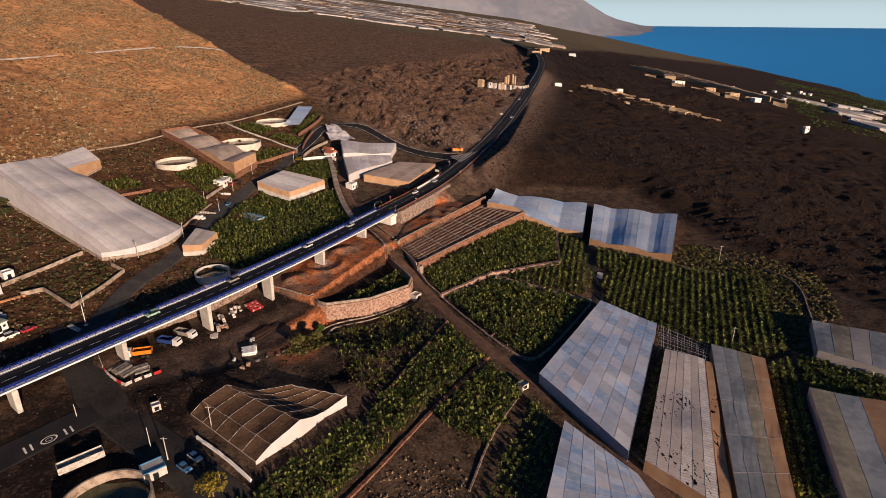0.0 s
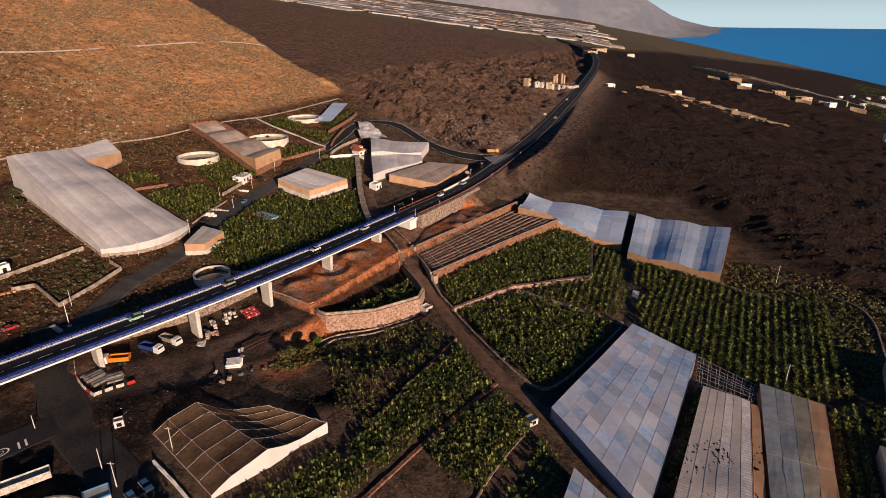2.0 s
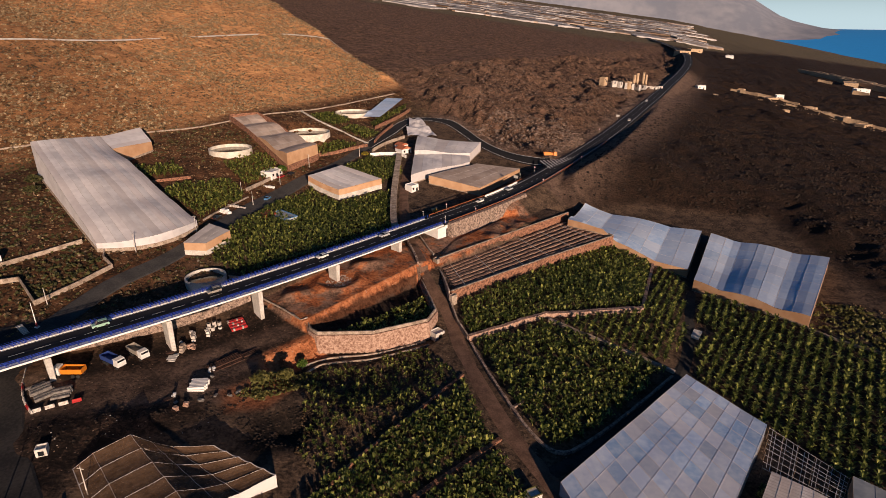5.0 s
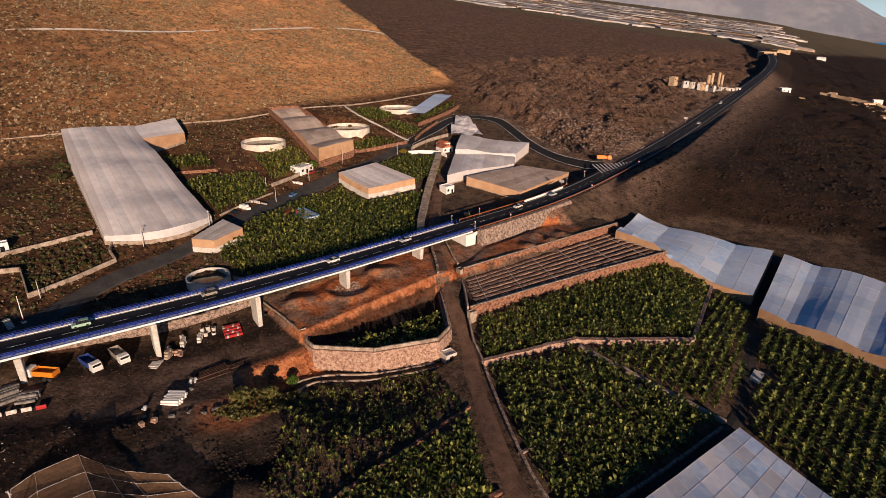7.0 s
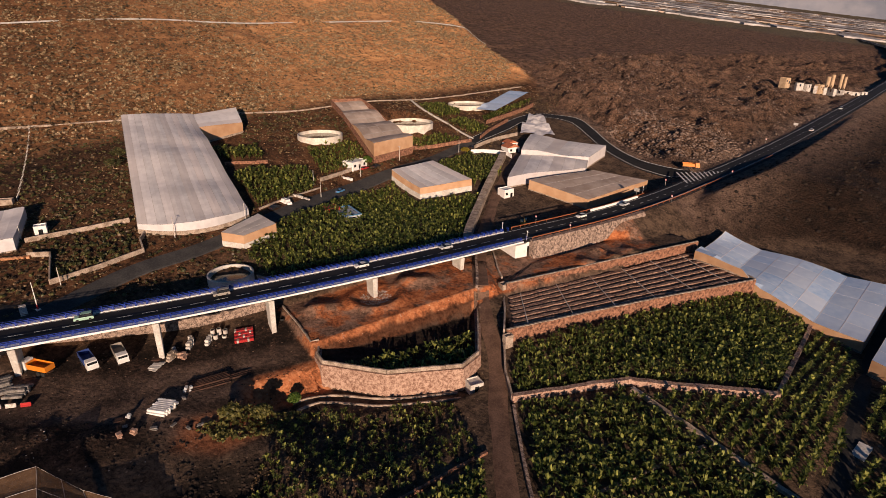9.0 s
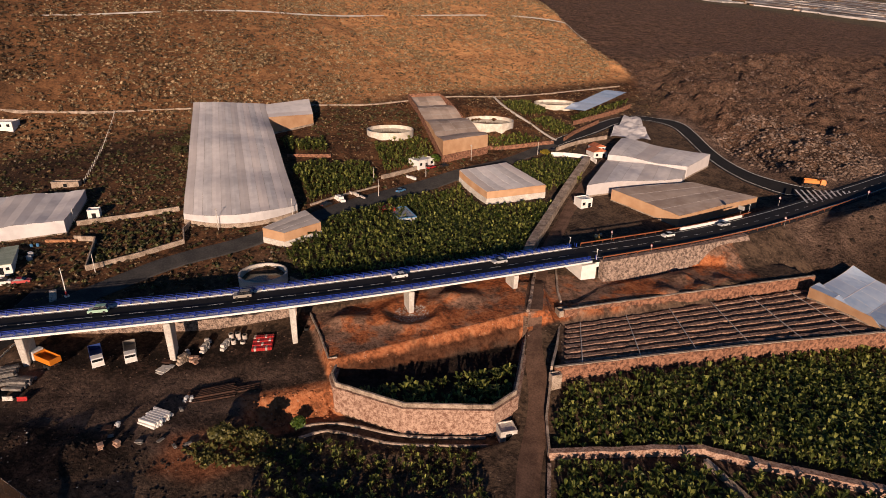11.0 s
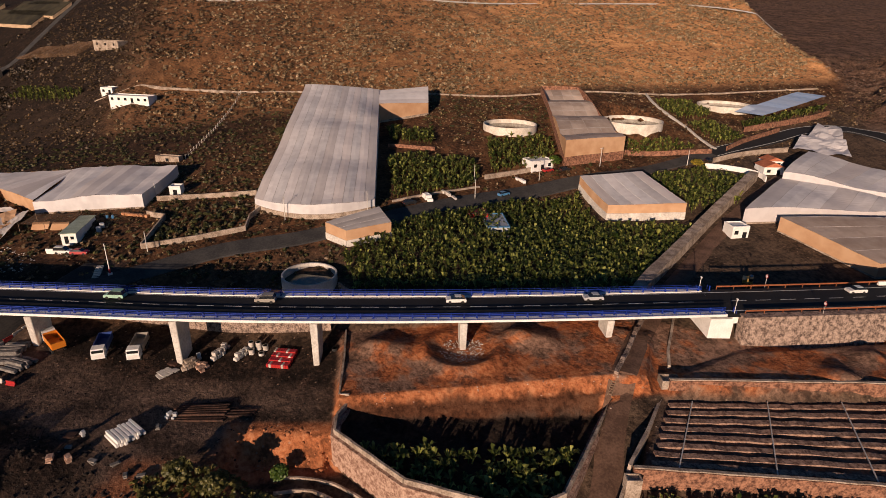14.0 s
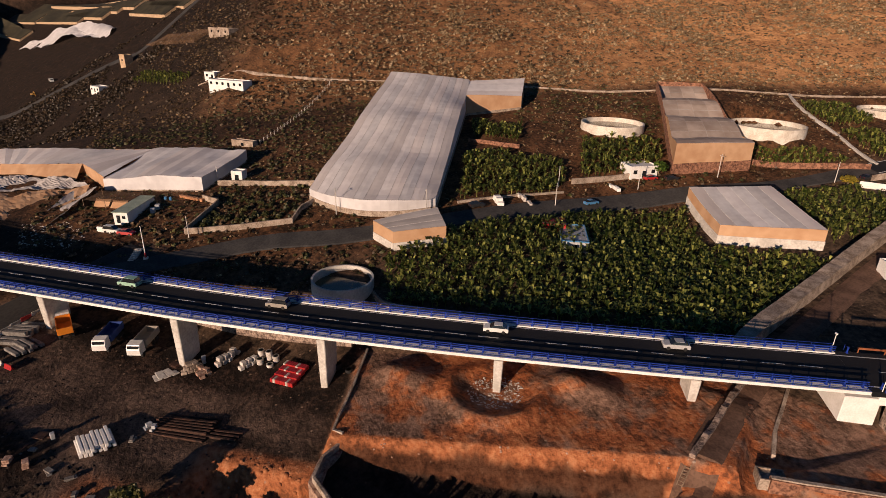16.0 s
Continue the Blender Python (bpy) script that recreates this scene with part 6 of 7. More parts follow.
stack("plank_stack", "rusty steel girders on bare ground", -59.5, 175, 62, (3,), (7.0, 0.4, 0.4), 0.7, RUST, "girder stack", "girder", 1.5)
stack("pallet_stack", "stacked metal fence panels", -77, 166.5, 30, (3, 2), (2.4, 1.2, 0.15), 1.3, CONCRETE, "panel stack", "panel", 8)
stack("pallet_stack", "white wrapped pallets of blocks", -78, 177, 45, (5, 4), (1.1, 0.9, 0.8), 1.1, DUSTY, "pallets", "pallet", 6)
stack("pallet_stack", "grey and white pallets of building material", -75.5, 180.5, 45, (4, 3), (1.0, 0.9, 0.7), 1.1, CONCRETE, "pallets", "pallet", 9)
stack("sack_heap", "pinkish white heap of sacks at a pier's foot", -77, 171, 30, (4, 3, 2), (1.1, 1.0, 0.6), 0.95, OLD_CONCRETE, "sacks", "sack", 14)
rng_yard = random.Random(5)
for i in range(4):
    for j in range(9):
        x, y = -72.6 + i * 0.98 + j * 0.36, 187.0 + j * 0.39 - i * 0.86
        stack("plastic_barrier", "red and white plastic road barriers laid in rows", x, y, 47, (1,), (0.5, 1.25, 0.8), 1, DUSTY if (i * 3 + j) % 5 == 0 else PAINTS["red"], "road barrier", "block")
for x, y, n in ((-76.5, 183.0, 3), (-75.6, 184.3, 3), (-74.6, 185.4, 2), (-75.0, 182.6, 2), (-67.2, 195.5, 2), (-65.5, 197.0, 1), (-73.6, 184.2, 1)):
    t = tagged(holder("ring_stack", (x, y, lay(x, y))), "stacked round concrete pipe rings" if y < 190 else "dark tyres piled behind a pier", "pipe rings", "rings in the yard")
    for k in range(n):
        bm = bmesh.new()
        for rr, flip in ((0.6, 1), (0.45, -1)):
            bmesh.ops.create_cone(bm, cap_ends=False, segments=16, radius1=rr, radius2=rr, depth=0.55)
        top = [v for v in bm.verts if v.co.z > 0]
        bmesh.ops.bridge_loops(bm, edges=[e for e in bm.edges if e.verts[0].co.z > 0 and e.verts[1].co.z > 0])
        part("ring", bm, DUSTY if y < 190 else RUBBER, t).matrix_basis = pose(0, 0, 0.3 + 0.57 * k)


def barrier_run(line, label):
    p, s = resample(line, 2.05)
    t, _ = sides_of(p)
    for k, (q, d) in enumerate(zip(p, t)):
        b = tagged(holder("traffic_barrier", (q[0], q[1], lay(q[0], q[1])), math.degrees(math.atan2(d[1], d[0]))), label, "traffic barrier", "barriers round the yard")
        bm = bmesh.new()
        rows = [[bm.verts.new((x, y, z)) for y, z in ((-0.3, 0), (-0.3, 0.12), (-0.1, 0.35), (-0.08, 0.85), (0.08, 0.85), (0.1, 0.35), (0.3, 0.12), (0.3, 0))] for x in (-0.98, 0.98)]
        for i in range(8):
            j = (i + 1) % 8
            bm.faces.new((rows[0][i], rows[0][j], rows[1][j], rows[1][i]))
        bm.faces.new(rows[0])
        bm.faces.new(rows[1][::-1])
        bmesh.ops.recalc_face_normals(bm, faces=bm.faces[:])
        part("block", bm, PAINTS["red"] if k % 4 == 3 else DUSTY, b)


barrier_run(((-103, 146), (-99, 141), (-94.5, 137.5), (-90.5, 135.5)), "white concrete traffic barrier")
barrier_run(((-89.5, 136), (-87, 139), (-84, 142)), "white and red concrete traffic barrier")

# street in the corner of the yard
STREET = ((-120, 160), (-106, 143), (-96, 131), (-84, 121.5), (-70, 112), (-56, 103), (-40, 92))
tagged(ribbon("road_street", STREET, ((-5.5, 0.0), (-5, 0.16), (0, 0.2), (5, 0.16), (5.5, 0.0)), SHADED_TAR, step=2), "dusty asphalt street below the bridge, coloured dark for shade", "street", kind="structure")
SIDE = ((-92, 124), (-98, 117), (-106, 107), (-118, 92), (-130, 78))
SIDE_ROAD = tagged(ribbon("road_side", SIDE, ((-4.4, 0.0), (-4, 0.2), (0, 0.25), (4, 0.2), (4.4, 0.0)), ASPHALT, step=2), "dark asphalt lane with a white painted sign", "street", kind="structure")


def painted(x, y, turn, shape, size):
    verts = []
    c, s = math.cos(radians(turn)), math.sin(radians(turn))
    if shape == "bar":
        ring = [(-size[0] / 2, -size[1] / 2), (size[0] / 2, -size[1] / 2), (size[0] / 2, size[1] / 2), (-size[0] / 2, size[1] / 2)]
        pts, faces = ring, [(0, 1, 2, 3)]
    else:
        pts = [(k * size[0] / 2 * math.cos(a), k * size[1] / 2 * math.sin(a)) for a in np.linspace(0, 2 * math.pi, 24, endpoint=False) for k in (1, 0.8)]
        faces = [(2 * i, 2 * ((i + 1) % 24), 2 * ((i + 1) % 24) + 1, 2 * i + 1) for i in range(24)]
    for px, py in pts:
        gx, gy = x + px * c - py * s, y + px * s + py * c
        verts.append((gx, gy, lay(gx, gy, 0.29)))
    raw("road_marking", verts, faces, LINE_PAINT, SIDE_ROAD)


for x, y in ((-101.6, 109.9), (-100.7, 111.0), (-95.6, 116.4), (-94.7, 117.5)):
    painted(x, y, 48, "bar", (0.45, 2.6))
painted(-98.1, 113.7, 48, "ring", (3.8, 2.6))
painted(-98.1, 113.7, 48, "ring", (1.6, 1.2))


def trailer(label, x, y, turn):
    t = tagged(holder("trailer", (x, y, lay(x, y, 0.1)), turn), label, "trailer")
    bm = bmesh.new()
    for s in (-1.25, 1.25):
        box(bm, (9.6, 0.12, 1.8), (0, s, 1.7), bevel=0.02)
    for s in (-4.8, 4.8):
        box(bm, (0.12, 2.5, 1.8), (s, 0, 1.7))
    box(bm, (9.6, 2.5, 0.12), (0, 0, 0.85))
    part("open_body", bm, DUSTY, t, "worn white open body")
    bm = bmesh.new()
    box(bm, (9.4, 1.0, 0.25), (0, 0, 0.65))
    part("chassis", bm, RUST, t)
    wheels(t, ((-3.2, 1.0), (-3.2, -1.0), (-2.0, 1.0), (-2.0, -1.0)), 0.48, 0.3)


trailer("long open white tipper trailer parked in the yard", -85.5, 106, 42)


# ---- buildings ----
def house(label, x, y, turn, size, mat, roof=None, windows=3, parapet=0.3, name="house", door=True, sink=0.5):
    w, d, h = size
    z = max(min(lay(x + a * w / 2, y + b * w / 2) for a in (-1, 1) for b in (-1, 1)), lay(x, y) - 0.8)
    sink = sink + (4 if w > 12 else 1)
    o = tagged(holder(name, (x, y, z), turn), label, "house" if name == "house" else name.replace("_", " "))
    bm = bmesh.new()
    box(bm, (w, d, h + sink), (0, 0, (h - sink) / 2), bevel=0.03)
    part("wall", bm, mat, o)
    bm = bmesh.new()
    if roof == "tiles":
        loft(bm, ((-w / 2 - 0.3, h), (w / 2 + 0.3, h), (0, h + w * 0.22)), d / 2 + 0.3)
        part("roof", bm, TILE, o, "red tiled roof")
    else:
        for px, py, sx, sy in ((0, d / 2 - 0.1, w, 0.2), (0, -d / 2 + 0.1, w, 0.2), (w / 2 - 0.1, 0, 0.2, d - 0.4), (-w / 2 + 0.1, 0, 0.2, d - 0.4)):
            box(bm, (sx, sy, parapet), (px, py, h + parapet / 2 + 0.002))
        part("parapet", bm, roof or mat, o)
    for k in range(windows):
        px = (k + 0.5) / windows * w - w / 2
        is_door = door and k == windows // 2
        for face in (-1, 1):
            win = new("door" if is_door else "window")
            win.parent = o
            bm = bmesh.new()
            hh, zz = (2.0, 1.0) if is_door else (1.1, h * 0.55)
            ww = min(1.2, w / windows * 0.5)
            box(bm, (ww, 0.06, hh), (px, face * (d / 2 + 0.01), zz))
            part("pane", bm, GLASS_DARK, win)
            bm = bmesh.new()
            box(bm, (ww + 0.25, 0.12, 0.1), (px, face * (d / 2 + 0.03), zz - hh / 2 - 0.05))
            part("sill", bm, mat, win)
    return o


house("low white flat-roofed house with wide windows", -259, 184, 48, (19, 6, 2.7), WHITE_PAINT, windows=6)
house("small white outbuilding beside a wall", -281, 177, 48, (6, 5, 2.8), WHITE_PAINT, windows=2)
house("small white house with dark windows", -370, 113, 35, (10, 6, 3.0), WHITE_PAINT, windows=3, sink=1)
house("ochre block building beside a dirt road", -387, 127, 35, (6, 5, 6.5), RUIN_PALE, windows=1, door=False)
house("tiny white hut in a dry field", -154, 183, 60, (3.4, 3, 2.8), WHITE_PAINT, windows=1)
house("small white hut with a grey roof", -51.5, 312, 65, (5, 4.5, 3.4), WHITE_PAINT, windows=2)
house("white house wall with red planters beside a tree", -118, 296, 85, (9, 6, 3.2), WHITE_PAINT, windows=3)
house("white house with a red tiled roof", -71.5, 361, 60, (7, 6, 3.0), WHITE_PAINT, "tiles", windows=2)
house("low white house with a red tiled roof", -74.5, 367, 60, (6, 5, 2.6), WHITE_PAINT, "tiles", windows=2)
house("pale blue flat-roofed shed among banana plants", -91.5, 257.5, 62, (6.5, 12, 2.6), PAINTS["silver"], PAINTS["blue"], windows=1, name="shed")
house("dark red corrugated shed beside a blue roof", -98.5, 256, 62, (6, 5, 2.2), PAINTS["red"], RUST, windows=1, name="shed")
house("small pale pump house beside the track", -10.6, 205.1, 55, (3.6, 3.2, 2.4), CONCRETE, windows=1, name="pump_house")
house("small pump hut with a green flat roof", 25.5, 149.5, 40, (3.0, 2.6, 1.9), CONCRETE, GREEN_SHRUB, windows=1, name="pump_house", door=False)
house("low tan block chamber at a terrace corner", -20.2, 243.5, 58, (3.4, 2.4, 2.0), OLD_CONCRETE, windows=0, name="pump_house", door=False)
house("narrow tan block pillar at a terrace corner", -9.3, 221.6, 58, (2.4, 1.6, 3.6), OLD_CONCRETE, windows=0, name="pump_house", door=False)
cabin = tagged(holder("site_container", (-142.6, 156.2, lay(-139, 155)), 159), "long white and blue site cabin with a pale green roof", "site cabin")
for name, size, at, mat, lab in (("body", (14, 3.6, 4.4), (0, 0, 0.6), WHITE_PAINT, ""), ("side_panel", (13.8, 0.08, 2.6), (0, 1.83, 1.4), PAINTS["sky"], "sky blue side"), ("roof", (14.6, 4.2, 0.16), (0, 0, 2.9), ROOF_GREEN, "pale green sheet roof"), ("door", (0.06, 0.9, 2.0), (-7.02, 0.6, 1.1), GLASS_DARK, ""), ("window", (0.06, 0.8, 0.8), (-7.02, -0.8, 1.6), GLASS_DARK, ""), ("window", (1.2, 0.06, 0.8), (-3, 1.89, 1.7), GLASS_DARK, ""), ("window", (1.2, 0.06, 0.8), (2, 1.89, 1.7), GLASS_DARK, "")):
    bm = bmesh.new()
    box(bm, size, at, bevel=0.02)
    part(name, bm, mat, cabin, lab)
lean_to = tagged(holder("lean_to"), "dark sheet lean-to with tan drop cloths", "shelter")
loose_sheet(lean_to, "roof_sheet", ((-152.5, 142.5, 11.6), (-144.6, 154.2, 12.3), (-150.5, 157.5, 13.0), (-157.5, 146.5, 12.4)), 8, 4, CLOTH_DARK, 0.2, 0.2, 2)
for k in range(2):
    p, q = np.array((-151.3, 145.0)), np.array((-146.2, 153.6))
    a, b = p + (q - p) * (0.51 * k), p + (q - p) * (0.51 * k + 0.47)
    loose_sheet(lean_to, "drop_cloth", ((*a, 9.9), (*b, 10.3), (*(b + (-1.2, 0.8)), 12.0), (*(a + (-1.2, 0.8)), 11.7)), 6, 4, CLOTH_TAN, 0.1, 0.15, 4 + k)
for x, y in ((-152.5, 142.5), (-148.4, 148.4), (-144.6, 154.2), (-157.5, 146.5), (-150.5, 157.5)):
    bm = bmesh.new()
    tube(bm, (x, y, lay(x, y, -0.3)), (x, y, lay(x, y, 2.7)), 0.07)
    part("post", bm, WOOD, lean_to)
wall("white_wall", "short white wall in front of a site cabin", ((-134.6, 148.4), (-131.9, 152.0)), 1.4, 0.3, WHITE_PAINT, rough=0.02, step=0)
for x, y, c, lab in ((-140.5, 160.6, "silver", "grey plastic tank beside a site cabin"), (-142.5, 161.6, "silver", "grey plastic tank beside a site cabin"), (-147.5, 163.3, "blue", "blue plastic barrel beside a site cabin"), (-146.6, 164.6, "blue", "blue plastic barrel beside a site cabin")):
    t = tagged(holder("plastic_tank", (x, y, lay(x, y))), lab, "tank")
    bm = bmesh.new()
    box(bm, (1.5, 1.2, 1.3) if c == "silver" else (0.7, 0.7, 1.0), (0, 0, 0.6), bevel=0.15)
    part("body", bm, PAINTS[c], t)
for k in range(7):
    x, y = -147.5 + 0.9 * k, 167.5 + 0.9 * k
    stack("pallet_stack", "stack of orange-brown timber and pallets", x, y, 30 + 17 * k, (1, 1), (1.3, 0.9, 0.35), 1.0, TIMBER, "pallets", "pallet", 0)
rocks("rubble and scrap below fallen netting", 500, ((-150, 128), (-136, 131), (-128, 143), (-134, 147), (-146, 139)), DUSTY, 66, 0.15, 0.8)
house("grey-roofed hut with a blue tarpaulin", -67.5, 104, 40, (5, 4, 2.6), CONCRETE, PAINTS["blue"], windows=1, name="shed")
house("concrete cube cabin at the street corner", -77, 126, 35, (2.2, 2, 1.8), CONCRETE, windows=1, name="cabin", door=False)
house("pale wall of a ruined shed on the slope", -186, 186, 48, (9, 2.5, 2.4), OLD_CONCRETE, windows=1, name="shed", door=False)
wall("white_wall", "white garden wall of the red-roofed house", ((-86, 346), (-80, 350), (-71, 354.5), (-67, 352)), 1.8, 0.4, WHITE_PAINT, rough=0.02)
wall("white_wall", "tan garden wall along the side road", ((-87, 352), (-84, 366), (-78, 384)), 1.8, 0.4, OLD_CONCRETE, rough=0.02)
wall("street_wall", "low whitewashed wall beside the street", ((-62, 115.5), (-54, 110.5), (-45, 104)), 0.9, 0.5, WHITE_PAINT)
stack("sack_heap", "white big bags at the roadside", -113, 284, 90, (5,), (1.1, 1.0, 1.0), 1.2, WHITE_PAINT, "sacks", "sack", 8)
stack("junk_heap", "dusty white household junk at the roadside", -112.5, 254, 90, (11, 5), (0.9, 0.8, 0.5), 1.1, DUSTY, "junk", "crate", 21)
stack("junk_heap", "pale boat hull and crates at the roadside", -111.5, 246.5, 90, (3, 2), (1.8, 1.4, 0.9), 1.9, WHITE_PAINT, "junk", "crate", 17)


# ---- road furniture ----
def guard_rail(start, stop, side):
    for k in range(int((stop - start) / 24)):
        g = tagged(holder("guard_rail"), "rust-brown steel guard rail on short posts", "guard rail", "guard rails of the road")
        a, b = start + 24 * k, start + 24 * k + 24
        line = [tuple(road_at(s, side)[0]) for s in np.linspace(a, b, 13)]
        ribbon("rail", line, ((-0.05, 0.5), (0.04, 0.6), (-0.03, 0.7), (0.04, 0.8), (-0.05, 0.88)), BROWN_STEEL, g, drape=False, step=3)
        bm = bmesh.new()
        box(bm, (0.12, 0.12, 1.4), (0, 0, 0.1))
        first = part("post", bm, BROWN_STEEL, g)
        for i in range(6):
            at, turn = road_at(a + 4 * i, side + 0.12)
            if i:
                again(first, pose(*at, 0, 0, turn), g)
            else:
                first.matrix_basis = pose(*at, 0, 0, turn)


BROWN_STEEL = shade("brown_steel", (0.22, 0.07, 0.03), (0.34, 0.12, 0.05), 2.0, 0.6)
guard_rail(228, 400, 5.6)
guard_rail(228, 300, -5.6)
for k in range(7):
    at, turn = road_at(268 + 4.1 * k, -5.2)
    b = tagged(holder("traffic_barrier", at, turn), "long white road barrier", "traffic barrier", "barriers beside the road")
    bm = bmesh.new()
    loft(bm, ((-2.0, 0.0), (2.0, 0.0), (2.0, 0.85), (-2.0, 0.85)), 0.3, 0.2)
    part("block", bm, WHITE_PAINT, b)


def road_sign(label, at, turn, kind):
    s = tagged(holder("road_sign", at, turn), label, "road sign")
    bm = bmesh.new()
    tube(bm, (0, 0, -0.5), (0, 0, 2.9), 0.05)
    part("post", bm, CONCRETE, s)
    if kind == "round":
        for r, mat, name, off in ((0.45, PAINTS["red"], "disc", 0.0), (0.3, WHITE_PAINT, "disc_face", -0.03)):
            bm = bmesh.new()
            bmesh.ops.create_cone(bm, cap_ends=True, segments=20, radius1=r, radius2=r, depth=0.03, matrix=pose(-0.08 + off, 0, 2.4, 0, 90))
            part(name, bm, mat, s)
    else:
        bm = bmesh.new()
        box(bm, (0.05, 2.4, 1.4), (-0.08, 0, 2.6))
        part("board", bm, CONCRETE, s)


for s, side, kind in ((244, 6.6, "round"), (240, -6.6, "round"), (300, 6.6, "round"), (296, -6.8, "board"), (318, -7.0, "round"), (350, 6.6, "round"), (470, -6.8, "board"), (420, -6.6, "round")):
    at, turn = road_at(s, side)
    road_sign("round red and white speed sign on a post" if kind == "round" else "grey back of a road sign board", at, turn, kind)


def pole(label, x, y, high, mat=None, arms=True, name="power_pole", band=False):
    p = tagged(holder(name, (x, y, lay(x, y))), label, "pole")
    bm = bmesh.new()
    tube(bm, (0, 0, -0.5), (0, 0, high), 0.14, 8, 0.08)
    part("shaft", bm, mat or CONCRETE, p)
    if arms:
        bm = bmesh.new()
        box(bm, (1.6, 0.1, 0.1), (0, 0, high - 0.5))
        part("crossarm", bm, mat or CONCRETE, p)
    if band:
        bm = bmesh.new()
        tube(bm, (0, 0, 0.5), (0, 0, 1.6), 0.22, 8)
        part("painted_band", bm, PAINTS["red"], p)
        bm = bmesh.new()
        box(bm, (1.0, 1.0, 0.6), (0, 0, 0.2), bevel=0.04)
        part("footing", bm, WHITE_PAINT, p)


pole("pale leaning pole with a red and white foot", -115, 161, 8, WHITE_PAINT, False, "barrier_pole", True)
for x, y, h in ((-120.5, 170, 6), (-119, 205, 7), (-110, 226, 7), (-108, 262, 6.5), (-111, 291, 7), (-109, 318, 7), (-91, 343, 6.5), (-117, 268, 6), (-154, 177, 5), (104, 176, 8), (130, 245, 8), (-60, 120, 7), (-66, 108, 7), (-96, 122, 4), (-72, 112, 6)):
    pole("slim pale utility pole", x, y, h, None, h > 6.8)
for s, side in ((226, 5.2), (224, -5.4), (300, -6.5)):
    at, turn = road_at(s, side)
    l = tagged(holder("marker_post", at, turn), "slim white post at the end of the bridge railing", "post")
    bm = bmesh.new()
    tube(bm, (0, 0, 0), (0, 0, 3.2), 0.06)
    part("shaft", bm, WHITE_PAINT, l)
    bm = bmesh.new()
    box(bm, (0.25, 0.5, 0.3), (0, 0, 3.2), bevel=0.04)
    part("lamp_head", bm, WHITE_PAINT, l)

FENCE = [(-241, 226), (-222, 214), (-202, 202), (-184, 191)]
fp, fs = resample(FENCE, 2.6)
fence = tagged(holder("fence"), "weathered fence of pale posts and wire up the slope", "fence")
bm = bmesh.new()
tube(bm, (0, 0, -0.3), (0, 0, 1.7), 0.09)
fpost = part("post", bm, CONCRETE, fence)
for k, q in enumerate(fp):
    m = pose(q[0], q[1], lay(q[0], q[1]))
    if k:
        again(fpost, m, fence)
    else:
        fpost.matrix_basis = m
for up in (0.6, 1.2):
    solid_strip("wire", FENCE, up, up + 0.05, (-0.02, 0.02), CONCRETE, fence, step=2.6)

# stairs on the bank
st = tagged(holder("stairs", (-117, 158.5, lay(-117, 158.5)), 160), "pale concrete steps up a bank", "stairs")
for k in range(8):
    bm = bmesh.new()
    box(bm, (0.7, 1.6, 0.3), (k * 0.62 - 2.2, 0, k * 0.2 - 0.4), bevel=0.02)
    part("step", bm, CONCRETE, st)

# stone face of the embankment beyond the bridge
face_line = [tuple(road_at(s, 7.3)[0]) for s in np.linspace(227, 282, 16)]
fv = []
for k, (x, y, z) in enumerate(face_line):
    low = z - 7.2 * (1 - 0.75 * max(0, k - 7) / 8)
    at = road_at(227 + 55 * k / 15, 8.2)[0]
    back = road_at(227 + 55 * k / 15, 5.4)[0]
    fv += [(at[0], at[1], low), (x, y, z + 0.1), (back[0], back[1], z + 0.1), (back[0], back[1], low)]
ff = [(4 * i + j, 4 * i + 4 + j, 4 * i + 4 + (j + 1) % 4, 4 * i + (j + 1) % 4) for i in range(15) for j in range(4)]
tagged(raw("embankment_wall", fv, ff + [(0, 1, 2, 3), (63, 62, 61, 60)], RUBBLE), "rough stone embankment wall beside the bridge abutment", "wall")
# revetment under the bridge behind the yard
wall("revetment", "old stone wall behind the yard under the bridge", dense(((-104, 152), (-96, 162), (-88, 174), (-80, 187), (-72, 199)), 1.2), 2.4, 0.8, RUBBLE, -2, 0.3, step=0)

# hatched island and kerb of the junction
ISLAND = tagged(holder("traffic_island"), "white hatched road marking at the junction", "road marking")
for k in range(11):
    s = k / 10
    ax, ay = 5 + 18 * s, 376 + 10 * s
    bx, by = 12 + 11 * s, 361 + 24 * s
    vv = []
    for x, y in ((ax, ay), (bx, by), (bx + 0.55, by + 0.45), (ax + 0.55, ay + 0.45)):
        d, z, _ = beside(x, y, ROAD)
        vv.append((x, y, max(lay(x, y), float(z) - 0.3) + 0.45))
    raw("stripe", vv, [(0, 1, 2, 3)], LINE_PAINT, ISLAND)

# pale dirt track up the hill
for line in (((-360, 235), (-344, 267), (-302, 350), (-258, 460), (-225, 540), (-190, 570)),):
    tagged(ribbon("path_hill", line, ((-1.2, 0.5), (0, 0.9), (1.2, 0.5)), CONCRETE, step=3), "pale footpath cut across the hillside", "path", kind="structure")
tagged(ribbon("road_dirt", ((-470, 20), (-436, 42), (-425, 79), (-410, 118), (-392, 134), (-413, 150), (-450, 190)), ((-3, 0.1), (0, 0.4), (3, 0.1)), OLD_ASPHALT, step=4), "pale grey dirt road past a gravel lot", "track", kind="structure")


